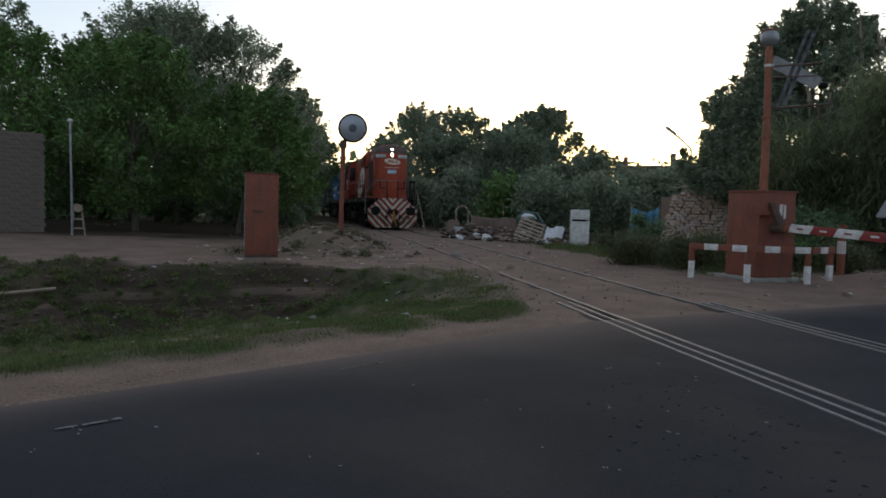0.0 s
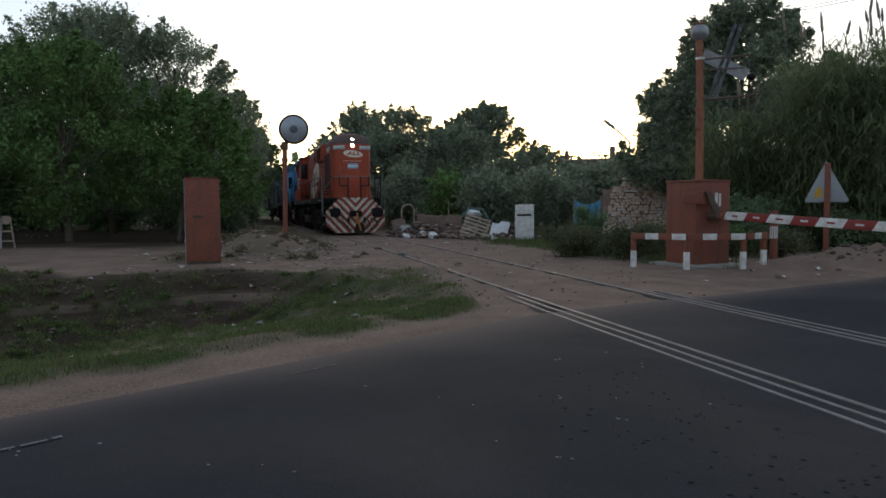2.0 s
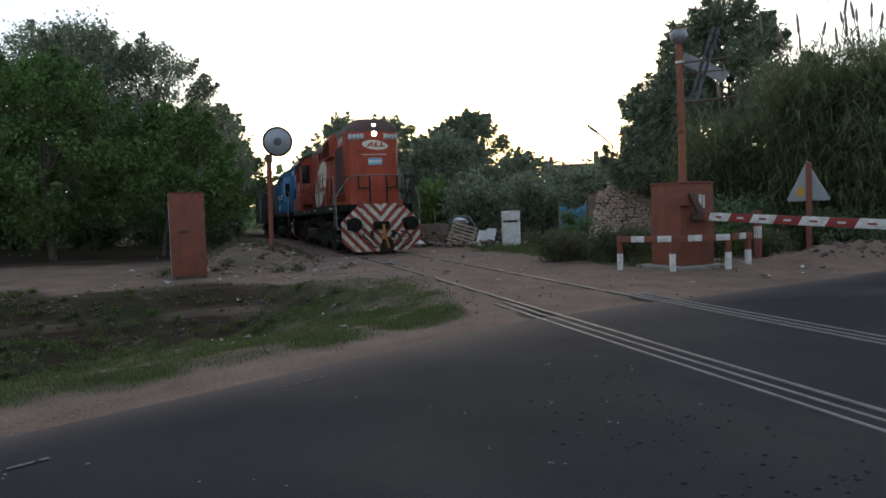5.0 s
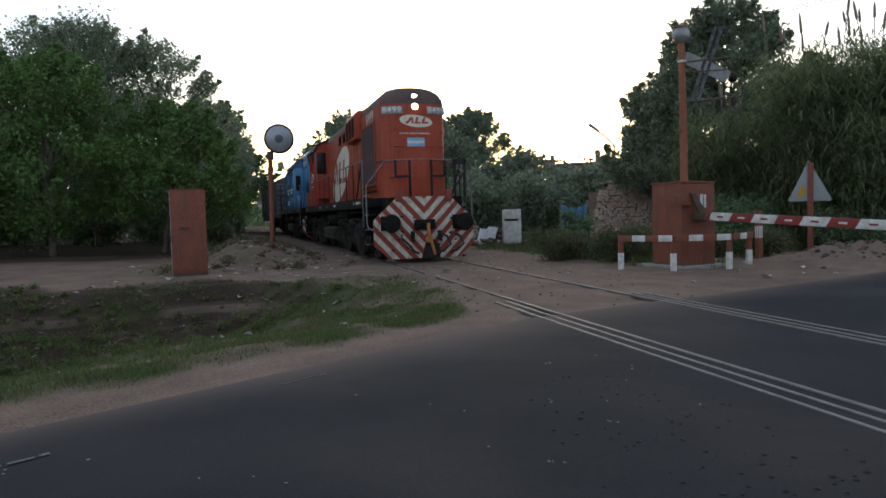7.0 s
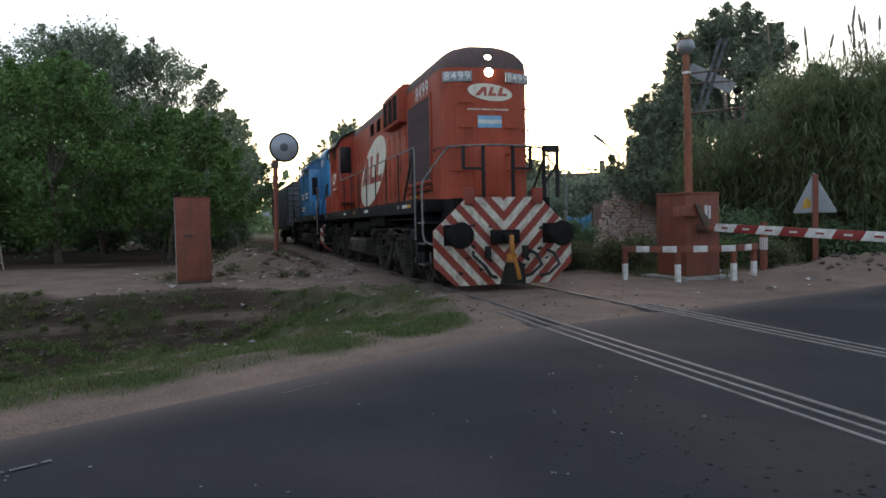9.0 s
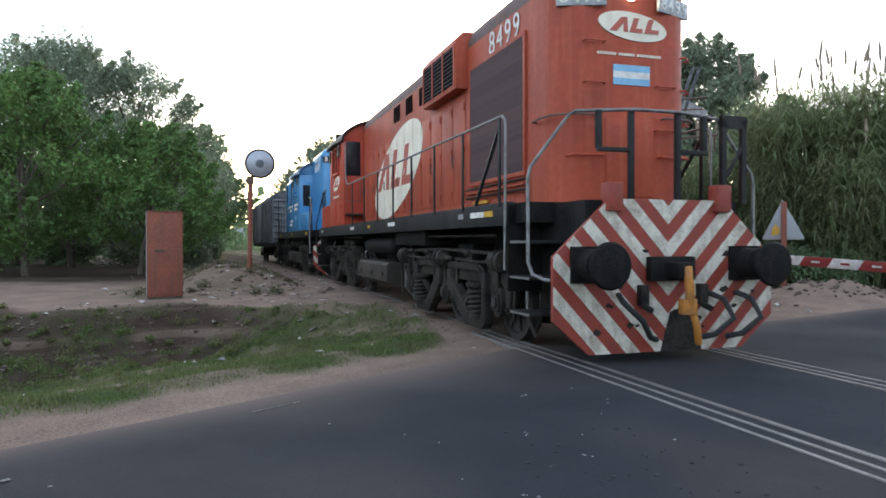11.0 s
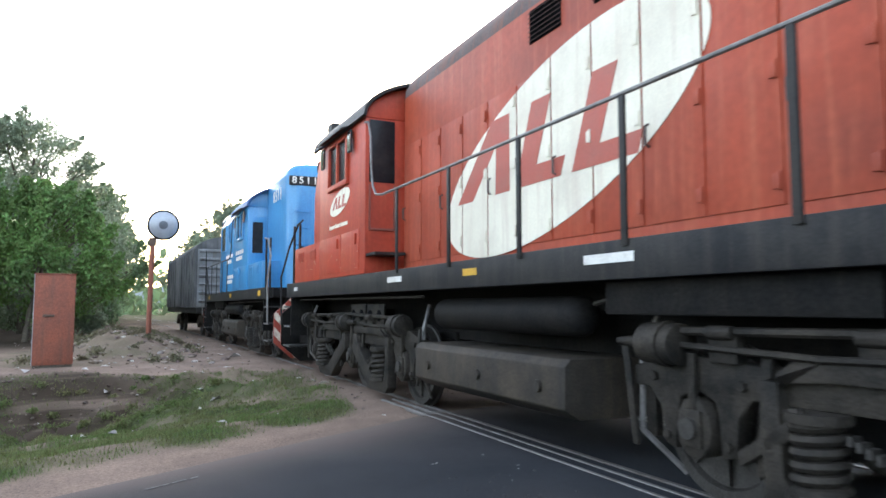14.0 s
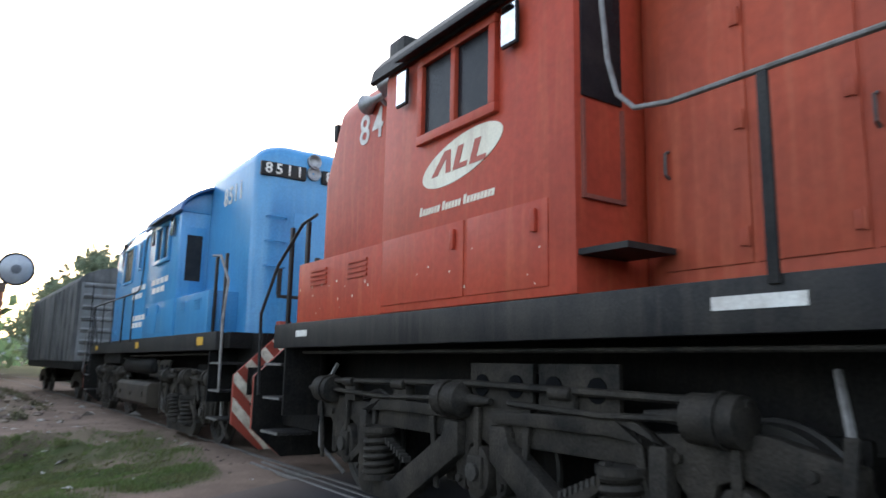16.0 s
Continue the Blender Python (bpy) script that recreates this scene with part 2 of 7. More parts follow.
def ground_z(x, y):
    z = -0.07 + 0.035 * noise.noise((x * 0.5, y * 0.5, 0)) + 0.025 * noise.noise((x * 1.9, y * 1.9, 3))
    d, _ = polyline_side(ROAD_FAR, x, y)
    if d < 0.3:
        z = min(z, -0.09)
    tr = abs(x - track_at(y)) / 1.02
    near_track = max(0, min(1, (2.6 - tr) / 1.0))
    z = z * (1 - near_track) + ((-0.055 if d < 0.6 else -0.028) + 0.025 * noise.noise((x * 2, y * 2, 8))) * near_track
    if -18 < x < 2 and 0 < y < 20:
        q, s = polyline_side(DITCH, x, y)
        wide = bank_width(s)
        depth = 0.66 * max(0, min(1, (4.6 - s) / 1.1))
        k = max(0, 1 + q / 4.0) if q < 0 else max(0, 1 - q / wide)
        # the far bank: a low shelf, then a ragged scarp under the lip
        if q > 0:
            edge = 0.42 + 0.16 * noise.noise((x * 0.9, y * 0.9, 33)) + 0.08 * noise.noise((x * 2.7, y * 2.7, 34))
            k = 0.45 * k + 0.55 * max(0, min(1, (k - edge + 0.22) / 0.3))
        k *= max(0, min(1, (d - 0.5) / 0.8))
        z -= depth * k * (1 - 0.25 * noise.noise((x, y, 5)))
        lip = math.exp(-(((q - wide - 0.15) / 0.6) ** 2)) * max(0, min(1, (4.8 - s)))
        z += 0.13 * lip * (1 + noise.noise((x * 1.3, y * 1.3, 1)))
        rough = k * (1.0 if q < 0 else 1.7)
        z += rough * (0.15 * noise.noise((x * 1.8, y * 1.8, 2)) + 0.12 * noise.noise((x * 4.3, y * 4.3, 2)) + 0.05 * noise.noise((x * 9, y * 9, 2)))
    m = math.exp(-(((x - 10.6) / 1.5) ** 2 + ((y - 14.6) / 1.0) ** 2))
    z += 0.45 * m * (1 + 0.5 * noise.noise((x * 2.5, y * 2.5, 7)))
    tl = x - track_at(y)
    if y > 18 and -9 < tl < -2.4:
        z += 0.42 * min(1, (y - 18) / 4) * math.exp(-(((tl + 4.4) / 1.5) ** 2)) * (1 + 0.6 * noise.noise((x, y, 14)) + 0.5 * noise.noise((x * 2.3, y * 2.3, 15)) + 0.3 * noise.noise((x * 5, y * 5, 16)))
    if x < -6 or y > 34:
        z += 0.12 * noise.noise((x * 0.1, y * 0.1, 9))
    return z


def grassy(x, y):
    """How grassy the ground is, 0 to 1."""
    g = 0.0
    d, _ = polyline_side(ROAD_FAR, x, y)
    q, s = polyline_side(DITCH, x, y)
    n = noise.noise((x * 0.9, y * 0.9, 11)) + 0.5 * noise.noise((x * 2.6, y * 2.6, 12))
    if x < 1.2 and y < 17.5 and x > -20:
        near_bank = max(0, min(1, (d - 0.75 + 0.3 * n) / 0.4)) * max(0, min(1, (1.7 - x - 0.1 * (y - 8)) * 1.5))
        w = bank_width(s)
        far = max(0, min(1, (w + 0.25 - q + 0.5 * n) / 0.5)) * max(0, min(1, (5.4 - s)))
        steep = max(0, min(1, (q - 0.15 + 0.3 * n) / 0.35)) * max(0, min(1, (4.6 - s) / 0.5))
        g = near_bank * far * (1 - (0.8 if s > 2.7 else 0.45) * steep * max(0, min(1, 1.2 - 2.6 * noise.noise((x * 0.55, y * 0.55, 36)) - (0.5 if s < 2.7 else 0)))) * max(0.12, min(1, 0.85 + 1.1 * n))
    tr = x - track_at(y)
    if 1.9 < tr < 30 and y > 11:
        edge = max(0, min(1, (d - 3.0 - (1.4 if x > 8 else 0) + 0.5 * n))) * max(0, min(1, (tr - 3.6 - max(0, (20 - y)) * 0.06 + n)))
        g = max(g, 0.8 * edge)
    if x < -2 and y > 17.5:
        g = max(g, max(0, min(0.6, 0.35 * n + (0.25 if tr < -2.6 and y < 26 and x > -7 else 0))))
    if y > 60 or x < -30 or x > 40 or y < -15:
        g = max(g, 0.7)
    return g


def dug_and_shade(x, y):
    """Dark earth dug on the ditch's far bank, and painted shade under the trees; 0 to 1."""
    # ground under the left trees is coloured dark to stand for their shade
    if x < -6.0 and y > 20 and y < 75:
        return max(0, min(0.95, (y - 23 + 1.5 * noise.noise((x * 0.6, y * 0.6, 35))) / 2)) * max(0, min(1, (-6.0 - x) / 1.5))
    if not (-18 < x < 1 and 2 < y < 17):
        return 0.0
    q, s = polyline_side(DITCH, x, y)
    n = noise.noise((x * 1.1, y * 1.1, 31)) + 0.6 * noise.noise((x * 3.1, y * 3.1, 32))
    w = bank_width(s)
    inside = max(0, min(1, (q + 0.1) / 0.35)) * max(0, min(1, (w + 0.2 - q) / 0.4))
    return max(0, min(1.0, (1.3 if s > 2.2 else 0.7) * inside + 0.6 * n * inside)) * max(0, min(1, 4.9 - s))


def spaced(lo, a, b, hi, step):
    mid = list(np.arange(a, b, step))
    left, right, d = [], [], step
    p = a
    while p > lo:
        d *= 1.35
        p -= d
        left.append(p)
    p, d = mid[-1], step
    while p < hi:
        d *= 1.35
        p += d
        right.append(p)
    return left[::-1] + mid + right


def build_ground():
    xs, ys = spaced(-2500, -12, 13, 2500, 0.17), spaced(-2500, 3.5, 24, 2500, 0.17)
    vs = [(x, y, ground_z(x, y)) for y in ys for x in xs]
    w = len(xs)
    fs = [(j * w + i, j * w + i + 1, (j + 1) * w + i + 1, (j + 1) * w + i) for j in range(len(ys) - 1) for i in range(w - 1)]
    m = mat("ground_soil", (0.225, 0.162, 0.127), 0.95, second=(0.135, 0.098, 0.078), scale=1.1, amount=0.7, grain=0.3, grain_scale=48, bump=0.35, spec=0.1)
    nt = m.node_tree
    at = nt.nodes.new("ShaderNodeAttribute")
    at.attribute_name = "grass"
    b = nt.nodes["Principled BSDF"]
    old = b.inputs["Base Color"].links[0].from_socket
    nz = nt.nodes.new("ShaderNodeTexNoise")
    nz.inputs["Scale"].default_value, nz.inputs["Detail"].default_value = 3.0, 5
    gc = nt.nodes.new("ShaderNodeValToRGB")
    gc.color_ramp.elements[0].color, gc.color_ramp.elements[1].color = (0.045, 0.062, 0.022, 1), (0.12, 0.108, 0.06, 1)
    gc.color_ramp.elements[0].position, gc.color_ramp.elements[1].position = 0.35, 0.7
    nt.links.new(nz.outputs[0], gc.inputs[0])
    mx = nt.nodes.new("ShaderNodeMixRGB")
    nt.links.new(at.outputs["Fac"], mx.inputs[0])
    nt.links.new(old, mx.inputs[1])
    nt.links.new(gc.outputs[0], mx.inputs[2])
    # dark damp earth where the ditch is dug, and the shade painted under the trees
    da = nt.nodes.new("ShaderNodeAttribute")
    da.attribute_name = "dug_and_shade"
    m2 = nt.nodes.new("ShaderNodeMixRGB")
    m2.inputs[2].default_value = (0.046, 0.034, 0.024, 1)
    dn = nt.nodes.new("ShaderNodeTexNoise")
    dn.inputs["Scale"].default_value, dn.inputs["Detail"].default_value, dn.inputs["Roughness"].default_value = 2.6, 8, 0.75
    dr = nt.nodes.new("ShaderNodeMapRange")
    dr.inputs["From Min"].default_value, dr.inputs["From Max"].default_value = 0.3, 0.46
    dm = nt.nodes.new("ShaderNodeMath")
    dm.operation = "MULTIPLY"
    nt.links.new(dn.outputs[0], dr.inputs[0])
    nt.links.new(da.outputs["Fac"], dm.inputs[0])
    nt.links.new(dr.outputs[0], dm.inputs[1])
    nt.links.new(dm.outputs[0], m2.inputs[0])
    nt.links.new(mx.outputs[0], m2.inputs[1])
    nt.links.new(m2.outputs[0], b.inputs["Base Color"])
    ob = raw("ground", vs, fs, m, True)
    a = ob.data.attributes.new("grass", "FLOAT", "POINT")
    a.data.foreach_set("value", [grassy(v[0], v[1]) for v in vs])
    a = ob.data.attributes.new("dug_and_shade", "FLOAT", "POINT")
    a.data.foreach_set("value", [dug_and_shade(v[0], v[1]) for v in vs])
    tagged(ob, "dusty bare soil with a grassy ditch beside the road", "ground", kind="structure")


def resample(pts, step):
    out = []
    for (ax, ay), (bx, by) in zip(pts, pts[1:]):
        n = max(1, int(math.hypot(bx - ax, by - ay) / step))
        out += [(ax + (bx - ax) * i / n, ay + (by - ay) * i / n) for i in range(n)]
    return out + [pts[-1]]


def build_road():
    far, s = resample(ROAD_FAR, 0.25), Shape()
    near_pts = resample(ROAD_NEAR, 0.25)
    n = len(far)
    rows, k = [], 40
    for i, (x, y) in enumerate(far):
        j = i * (len(near_pts) - 1) / (n - 1)
        a, b = near_pts[int(j)], near_pts[min(int(j) + 1, len(near_pts) - 1)]
        f = j - int(j)
        nx, ny = a[0] + (b[0] - a[0]) * f, a[1] + (b[1] - a[1]) * f
        dx, dy = nx - x, ny - y
        L = math.hypot(dx, dy)
        w = 0.22 * noise.noise((x * 0.8, y * 0.8, 20)) + 0.12 * noise.noise((x * 3, y * 3, 21))
        row = []
        for t in range(k + 1):
            q = (t / k) ** 1.5
            ox, oy = (dx / L * w, dy / L * w) if t == 0 else (0, 0)
            px, py = x + dx * q + ox, y + dy * q + oy
            raised = 0.018 * max(0, min(1, (1.6 - abs(px - track_at(py))) / 0.25))
            row.append((px, py, -0.085 if t == 0 else -0.03 + raised))
        rows.append(row)
    s.add([p for r in rows for p in r], [(i * (k + 1) + j, i * (k + 1) + j + 1, (i + 1) * (k + 1) + j + 1, (i + 1) * (k + 1) + j) for i in range(n - 1) for j in range(k)])
    m = ASPHALT
    nt = m.node_tree
    b = nt.nodes["Principled BSDF"]
    old = b.inputs["Base Color"].links[0].from_socket
    da = nt.nodes.new("ShaderNodeAttribute")
    da.attribute_name = "dust"
    mx = nt.nodes.new("ShaderNodeMixRGB")
    mx.inputs[2].default_value = (0.14, 0.11, 0.094, 1)
    nt.links.new(da.outputs["Fac"], mx.inputs[0])
    nt.links.new(old, mx.inputs[1])
    nt.links.new(mx.outputs[0], b.inputs["Base Color"])
    ob = part("road", s, m)
    a = ob.data.attributes.new("dust", "FLOAT", "POINT")
    a.data.foreach_set("value", [max(0, min(0.95, 0.95 * math.exp(-max(0, -polyline_side(ROAD_FAR, v.co.x, v.co.y)[0]) / (0.34 + 0.4 * max(0, min(1, (v.co.y - 5.5) / 2)) * max(0, min(1, (4.5 - v.co.x) / 2)))) + 0.22 * noise.noise((v.co.x * 0.7, v.co.y * 0.7, 51)))) for v in ob.data.vertices])
    tagged(ob, "worn dark asphalt road with ragged dusty edges", "road", kind="structure")
    # faded paint scraps
    FADED = mat("faded_road_paint", (0.26, 0.25, 0.24), 0.9, second=(0.05, 0.05, 0.05), scale=14, amount=1.0, grain=0.3, bump=0.1)
    for x, y, L, rz in ((-0.63, 5.62, 0.42, 42), (-2.02, 3.98, 0.36, 41)):
        t = Shape()
        a, rng = -L / 2, random.Random(int(-x * 100))
        while a < L / 2:
            b = a + rng.uniform(0.03, 0.14)
            e = rng.uniform(-0.004, 0.004)
            broad = 2.6 if y < 5 else 1.0
            t.box(a, b, e - broad * rng.uniform(0.003, 0.009), e + broad * rng.uniform(0.003, 0.009), 0, 0.003)
            a = b + rng.uniform(0.005, 0.04)
        ob = part("road_marking", t, FADED)
        ob.matrix_world = pose(x, y, -0.024, 0, 0, rz)
        tagged(ob, "faded scrap of white paint on the asphalt", "road marking", kind="structure")


def rail_points(off, u0, u1, step=1.5):
    pts = []
    u = u0
    while u <= u1:
        x = track_at(u)
        dx = track_at(u + 0.1) - x
        L = math.hypot(dx, 0.1)
        pts.append((x + off * 0.1 / L, u - off * dx / L))
        u += step
    return pts


def build_track():
    prof = [(-0.065, -0.14), (0.065, -0.14), (0.065, -0.125), (0.012, -0.10), (0.012, -0.045), (0.036, -0.035), (0.036, -0.006), (0.028, 0), (-0.028, 0), (-0.036, -0.006), (-0.036, -0.035), (-0.012, -0.045), (-0.012, -0.10), (-0.065, -0.125)]

    def run(name, off, u0, u1, label, material, dz=0.0, kind="structure", wide=0.72):
        s, pts = Shape(), rail_points(off, u0, u1)
        n = len(prof)
        vs = []
        for i, (x, y) in enumerate(pts):
            a, b = pts[max(i - 1, 0)], pts[min(i + 1, len(pts) - 1)]
            L = math.hypot(b[0] - a[0], b[1] - a[1])
            rx, ry = (b[1] - a[1]) / L, -(b[0] - a[0]) / L
            vs += [(x + rx * p * wide, y + ry * p * wide, q + dz) for p, q in prof]
        s.add(vs, [(i * n + j, i * n + (j + 1) % n, (i + 1) * n + (j + 1) % n, (i + 1) * n + j) for i in range(len(pts) - 1) for j in range(n)] + [tuple(range(n)), tuple(range((len(pts) - 1) * n, len(pts) * n))[::-1]])
        tagged(part(name, s, material), label, "rail", "rails of the crossing", kind)

    for side in (-1, 1):
        run("rail", side * 0.876, -40, 260, "steel running rail sunk in the dirt and asphalt", STEEL)
        for off in (1.03, 1.19):
            run("guard_rail", side * off, -14, 10.1 if side < 0 else 11.0, "steel guard rail set flush in the road crossing", WORN_STEEL, -0.004, wide=0.5)
    sl = Shape()
    sl.box(-1.35, 1.35, -0.12, 0.12, -0.3, -0.10)
    first = None
    for i in range(70):
        u = 13 + i * 0.62
        m = pose(track_at(u), u, random.uniform(-0.015, 0.02), 0, random.uniform(-1, 1), 10.4 + random.uniform(-2, 2))
        if first is None:
            first = part("sleeper", sl, WOOD, bevel=0.01)
            first.matrix_world = m
            tagged(first, "old timber sleeper buried in dirt under the rails", "sleeper", "sleepers under the track", "structure")
        else:
            copy_thing(first, m)


build_ground()
build_road()
build_track()


# ---- trees and thickets ----
def leaf_cloud(name, centres, count, size, material, parent, seed, squash=0.75, shell=0.55, droop=0.0):
    """Leaves (bent quads) spread through blobs (x, y, z, r), thicker near their surface."""
    rng = np.random.default_rng(seed)
    c = np.array(centres, float)
    w = np.maximum(c[:, 3], 0.36) ** 2
    idx = rng.choice(len(c), count, p=w / w.sum())
    d = rng.normal(size=(count, 3))
    d /= np.linalg.norm(d, axis=1)[:, None]
    rad = c[idx, 3] * (shell + (1.08 - shell) * rng.random(count) ** 0.6) * (1 + 0.26 * rng.normal(size=count))
    p = c[idx, :3] + d * rad[:, None] * np.array([1, 1, squash])
    a = rng.normal(size=(count, 3))
    a[:, 2] -= droop
    a /= np.linalg.norm(a, axis=1)[:, None]
    b = np.cross(a, rng.normal(size=(count, 3)))
    b /= np.linalg.norm(b, axis=1)[:, None]
    n = np.cross(a, b)
    s = (size * (0.6 + 0.8 * rng.random(count)))[:, None]
    v = np.stack([p - a * s * 0.6, p + b * s * 0.32 + n * s * 0.08, p + a * s * 0.6, p - b * s * 0.32 + n * s * 0.08], 1).reshape(-1, 3)
    f = np.arange(count * 4).reshape(-1, 4)
    ob = raw(name, v.tolist(), f.tolist(), material)
    ob.parent = parent
    return ob


def build_tree(x, y, height, spread, leaf, label, seed, size=0.3, count=7000, base=0.12, limbs=15):
    """Trunk, limbs and a crown that fills an uneven egg from base * height to the top."""
    rng = random.Random(seed)
    t = thing("tree", label, "tree", pose(x, y, ground_z(x, y) - 0.05), "trees round the crossing")
    s = Shape()
    r0 = 0.02 * height
    lean = (rng.uniform(-0.4, 0.4), rng.uniform(-0.4, 0.4))
    h1 = height * 0.42
    s.tube([(0, 0, 0), (lean[0] * 0.3, lean[1] * 0.3, h1 * 0.5), (lean[0], lean[1], h1), (lean[0] * 1.5, lean[1] * 1.5, height * 0.82)], r0, 8, r0 * 0.3)
    blobs = []
    z0, zm = height * base, height * 0.45

    def width(z):
        f = (z - z0) / (zm - z0) if z < zm else (height - z) / (height - zm)
        return spread * math.sqrt(max(0.0, f)) ** (0.7 if z < zm else 1.0)

    for i in range(limbs * 5):
        z = height * (base + (0.96 - base) * ((i + rng.random()) / (limbs * 5)))
        a = rng.uniform(0, 6.283)
        w = width(z)
        r = w * rng.uniform(0.45, 1.04)
        b = min(spread * rng.uniform(0.1, 0.28), 0.25 * spread + w * 0.3)
        e = (lean[0] + math.cos(a) * max(0, r - b * 0.4), lean[1] + math.sin(a) * max(0, r - b * 0.4), z)
        blobs.append((*e, b))
        if i % 5 == 2:
            s.tube([(lean[0] * 0.7, lean[1] * 0.7, min(z * 0.6, h1)), (e[0] * 0.5, e[1] * 0.5, z * 0.82), e], r0 * 0.4, 6, r0 * 0.1)
    for k in range(9):
        q = rng.uniform(0, 6.3)
        z = height * rng.uniform(0.86, 1.0)
        blobs.append((lean[0] + math.cos(q) * width(z) * 0.8, lean[1] + math.sin(q) * width(z) * 0.8, z, spread * rng.uniform(0.07, 0.14)))
    for k in range(80):
        q, z = rng.uniform(0, 6.3), height * rng.uniform(0.35, 1.0)
        r = width(z) * rng.uniform(1.0, 1.18) + 0.15
        e = (lean[0] + math.cos(q) * r, lean[1] + math.sin(q) * r, z + (rng.uniform(0.1, 0.7) if z > 0.7 * height else 0))
        for i in range(3):
            blobs.append((e[0] * (1 - 0.06 * i), e[1] * (1 - 0.06 * i), e[2] - 0.25 * i, 0.16 + 0.13 * i))
        s.tube([(e[0] * 0.6, e[1] * 0.6, e[2] - 0.9), e], 0.03, 4, 0.01)
    part("trunk", s, BARK, t, "dark rough-barked trunk with limbs", smooth=True)
    leaf_cloud("crown", blobs, int(count * 1.3), size * 0.72, leaf, t, seed, shell=0.25, squash=0.85)
    return t


def build_bush(x, y, height, spread, leaf, label, seed, size=0.2, count=2500, name="bush"):
    rng = random.Random(seed)
    t = thing(name, label, "bush", pose(x, y, ground_z(x, y) - 0.03), "bushes beside the track")
    s, blobs = Shape(), []
    for i in range(6):
        a = rng.uniform(0, 6.3)
        e = (math.cos(a) * spread * rng.uniform(0.2, 0.7), math.sin(a) * spread * rng.uniform(0.2, 0.7), height * rng.uniform(0.25, 0.85))
        s.tube([(0, 0, 0), (e[0] * 0.4, e[1] * 0.4, e[2] * 0.6), e], 0.03, 5, 0.01)
        blobs.append((*e, spread * rng.uniform(0.3, 0.5)))
    blobs.append((0, 0, height * 0.4, spread * 0.6))
    part("stem", s, BARK, t)
    leaf_cloud("foliage", blobs, count, size, leaf, t, seed, squash=min(1.0, height / spread * 0.7), shell=0.3)
    return t


LEFT = "dense broadleaf tree on the far side of the dirt path"
TALL = "tall grey-green broadleaf tree behind the path"
LINE = "dark broadleaf tree lining the railway"
for a in (
    (-12.6, 28.6, 7.7, 4.2, LEAF_B, LEFT, 1, 0.18, 42000, 0.14, 9),
    (-8.9, 30.4, 6.1, 2.9, LEAF_B, LEFT, 2, 0.18, 26000, 0.15, 8),
    (-17.8, 30.6, 8.2, 4.1, LEAF_B, LEFT, 3, 0.19, 28000, 0.14, 9),
    (-15.6, 41, 12.4, 5.2, LEAF_HAZY, TALL, 4, 0.2, 28000, 0.14),
    (-11.9, 40.0, 11.2, 4.7, LEAF_HAZY, TALL, 5, 0.19, 32000, 0.1),
    (-19.5, 43, 13.0, 5.0, LEAF_HAZY, TALL, 6, 0.21, 21000, 0.14),
    (-24.5, 37, 12.4, 4.4, LEAF_HAZY, "tall thin-leaved tree behind the brick wall", 7, 0.2, 15000, 0.16),
    (-29.0, 41, 13.6, 5.0, LEAF_HAZY, TALL, 8, 0.3, 16000, 0.1),
    (-12.6, 57, 10.2, 4.2, LEAF, LINE, 9, 0.3, 16000, 0.04),
    (-15.2, 70, 9.6, 4.5, LEAF, LINE, 10, 0.36, 11000, 0.03),
    (-19.5, 88, 10, 5.0, LEAF, LINE, 11, 0.42, 9000, 0.03),
    (7.6, 54, 9.0, 3.9, LEAF_HAZY, "rounded broadleaf tree behind the rubbish heaps", 12, 0.26, 22000, 0.06),
    (1.6, 57, 9.2, 4.4, LEAF_HAZY, "greyish feathery tree behind the rubbish heaps", 13, 0.26, 18000, 0.05),
    (-2.2, 64, 10.2, 4.2, LEAF_HAZY, "greyish feathery tree beside the railway", 14, 0.28, 16000, 0.05),
    (4.2, 48, 6.6, 3.6, LEAF_HAZY, "low broadleaf tree behind the rubbish heaps", 15, 0.26, 16000, 0.03),
    (-7.5, 100, 11.5, 5.0, LEAF_HAZY, "greyish tree far down the railway", 16, 0.46, 9000, 0.03),
    (14.2, 27.0, 9.3, 3.5, LEAF_HAZY, "grey-green broadleaf tree behind the reeds", 17, 0.19, 44000, 0.06),
    (18.5, 28.5, 7.2, 3.6, LEAF, "dark broadleaf tree behind the reeds", 18, 0.26, 14000, 0.06),
    (12.5, 30.0, 5.2, 2.3, LEAF_HAZY, "greyish broadleaf tree behind the stacked bricks", 19, 0.19, 18000, 0.04),
    (12.7, 27.8, 7.0, 2.6, LEAF_HAZY, "grey-green broadleaf tree behind the reeds", 21, 0.19, 26000, 0.04),
    (-0.6, 53, 6.8, 3.4, LEAF_HAZY, "low broadleaf tree beside the railway", 22, 0.26, 14000, 0.03),
    (5.4, 52, 7.6, 3.4, LEAF_HAZY, "low broadleaf tree behind the rubbish heaps", 23, 0.26, 15000, 0.03),
    (9.6, 46, 5.0, 3.2, LEAF_HAZY, "low broadleaf tree behind the rubbish heaps", 24, 0.24, 15000, 0.03),
    (24.0, 25, 6.6, 3.6, LEAF, "dark broadleaf tree behind the reeds", 20, 0.3, 10000, 0.06),
):
    build_tree(*a)

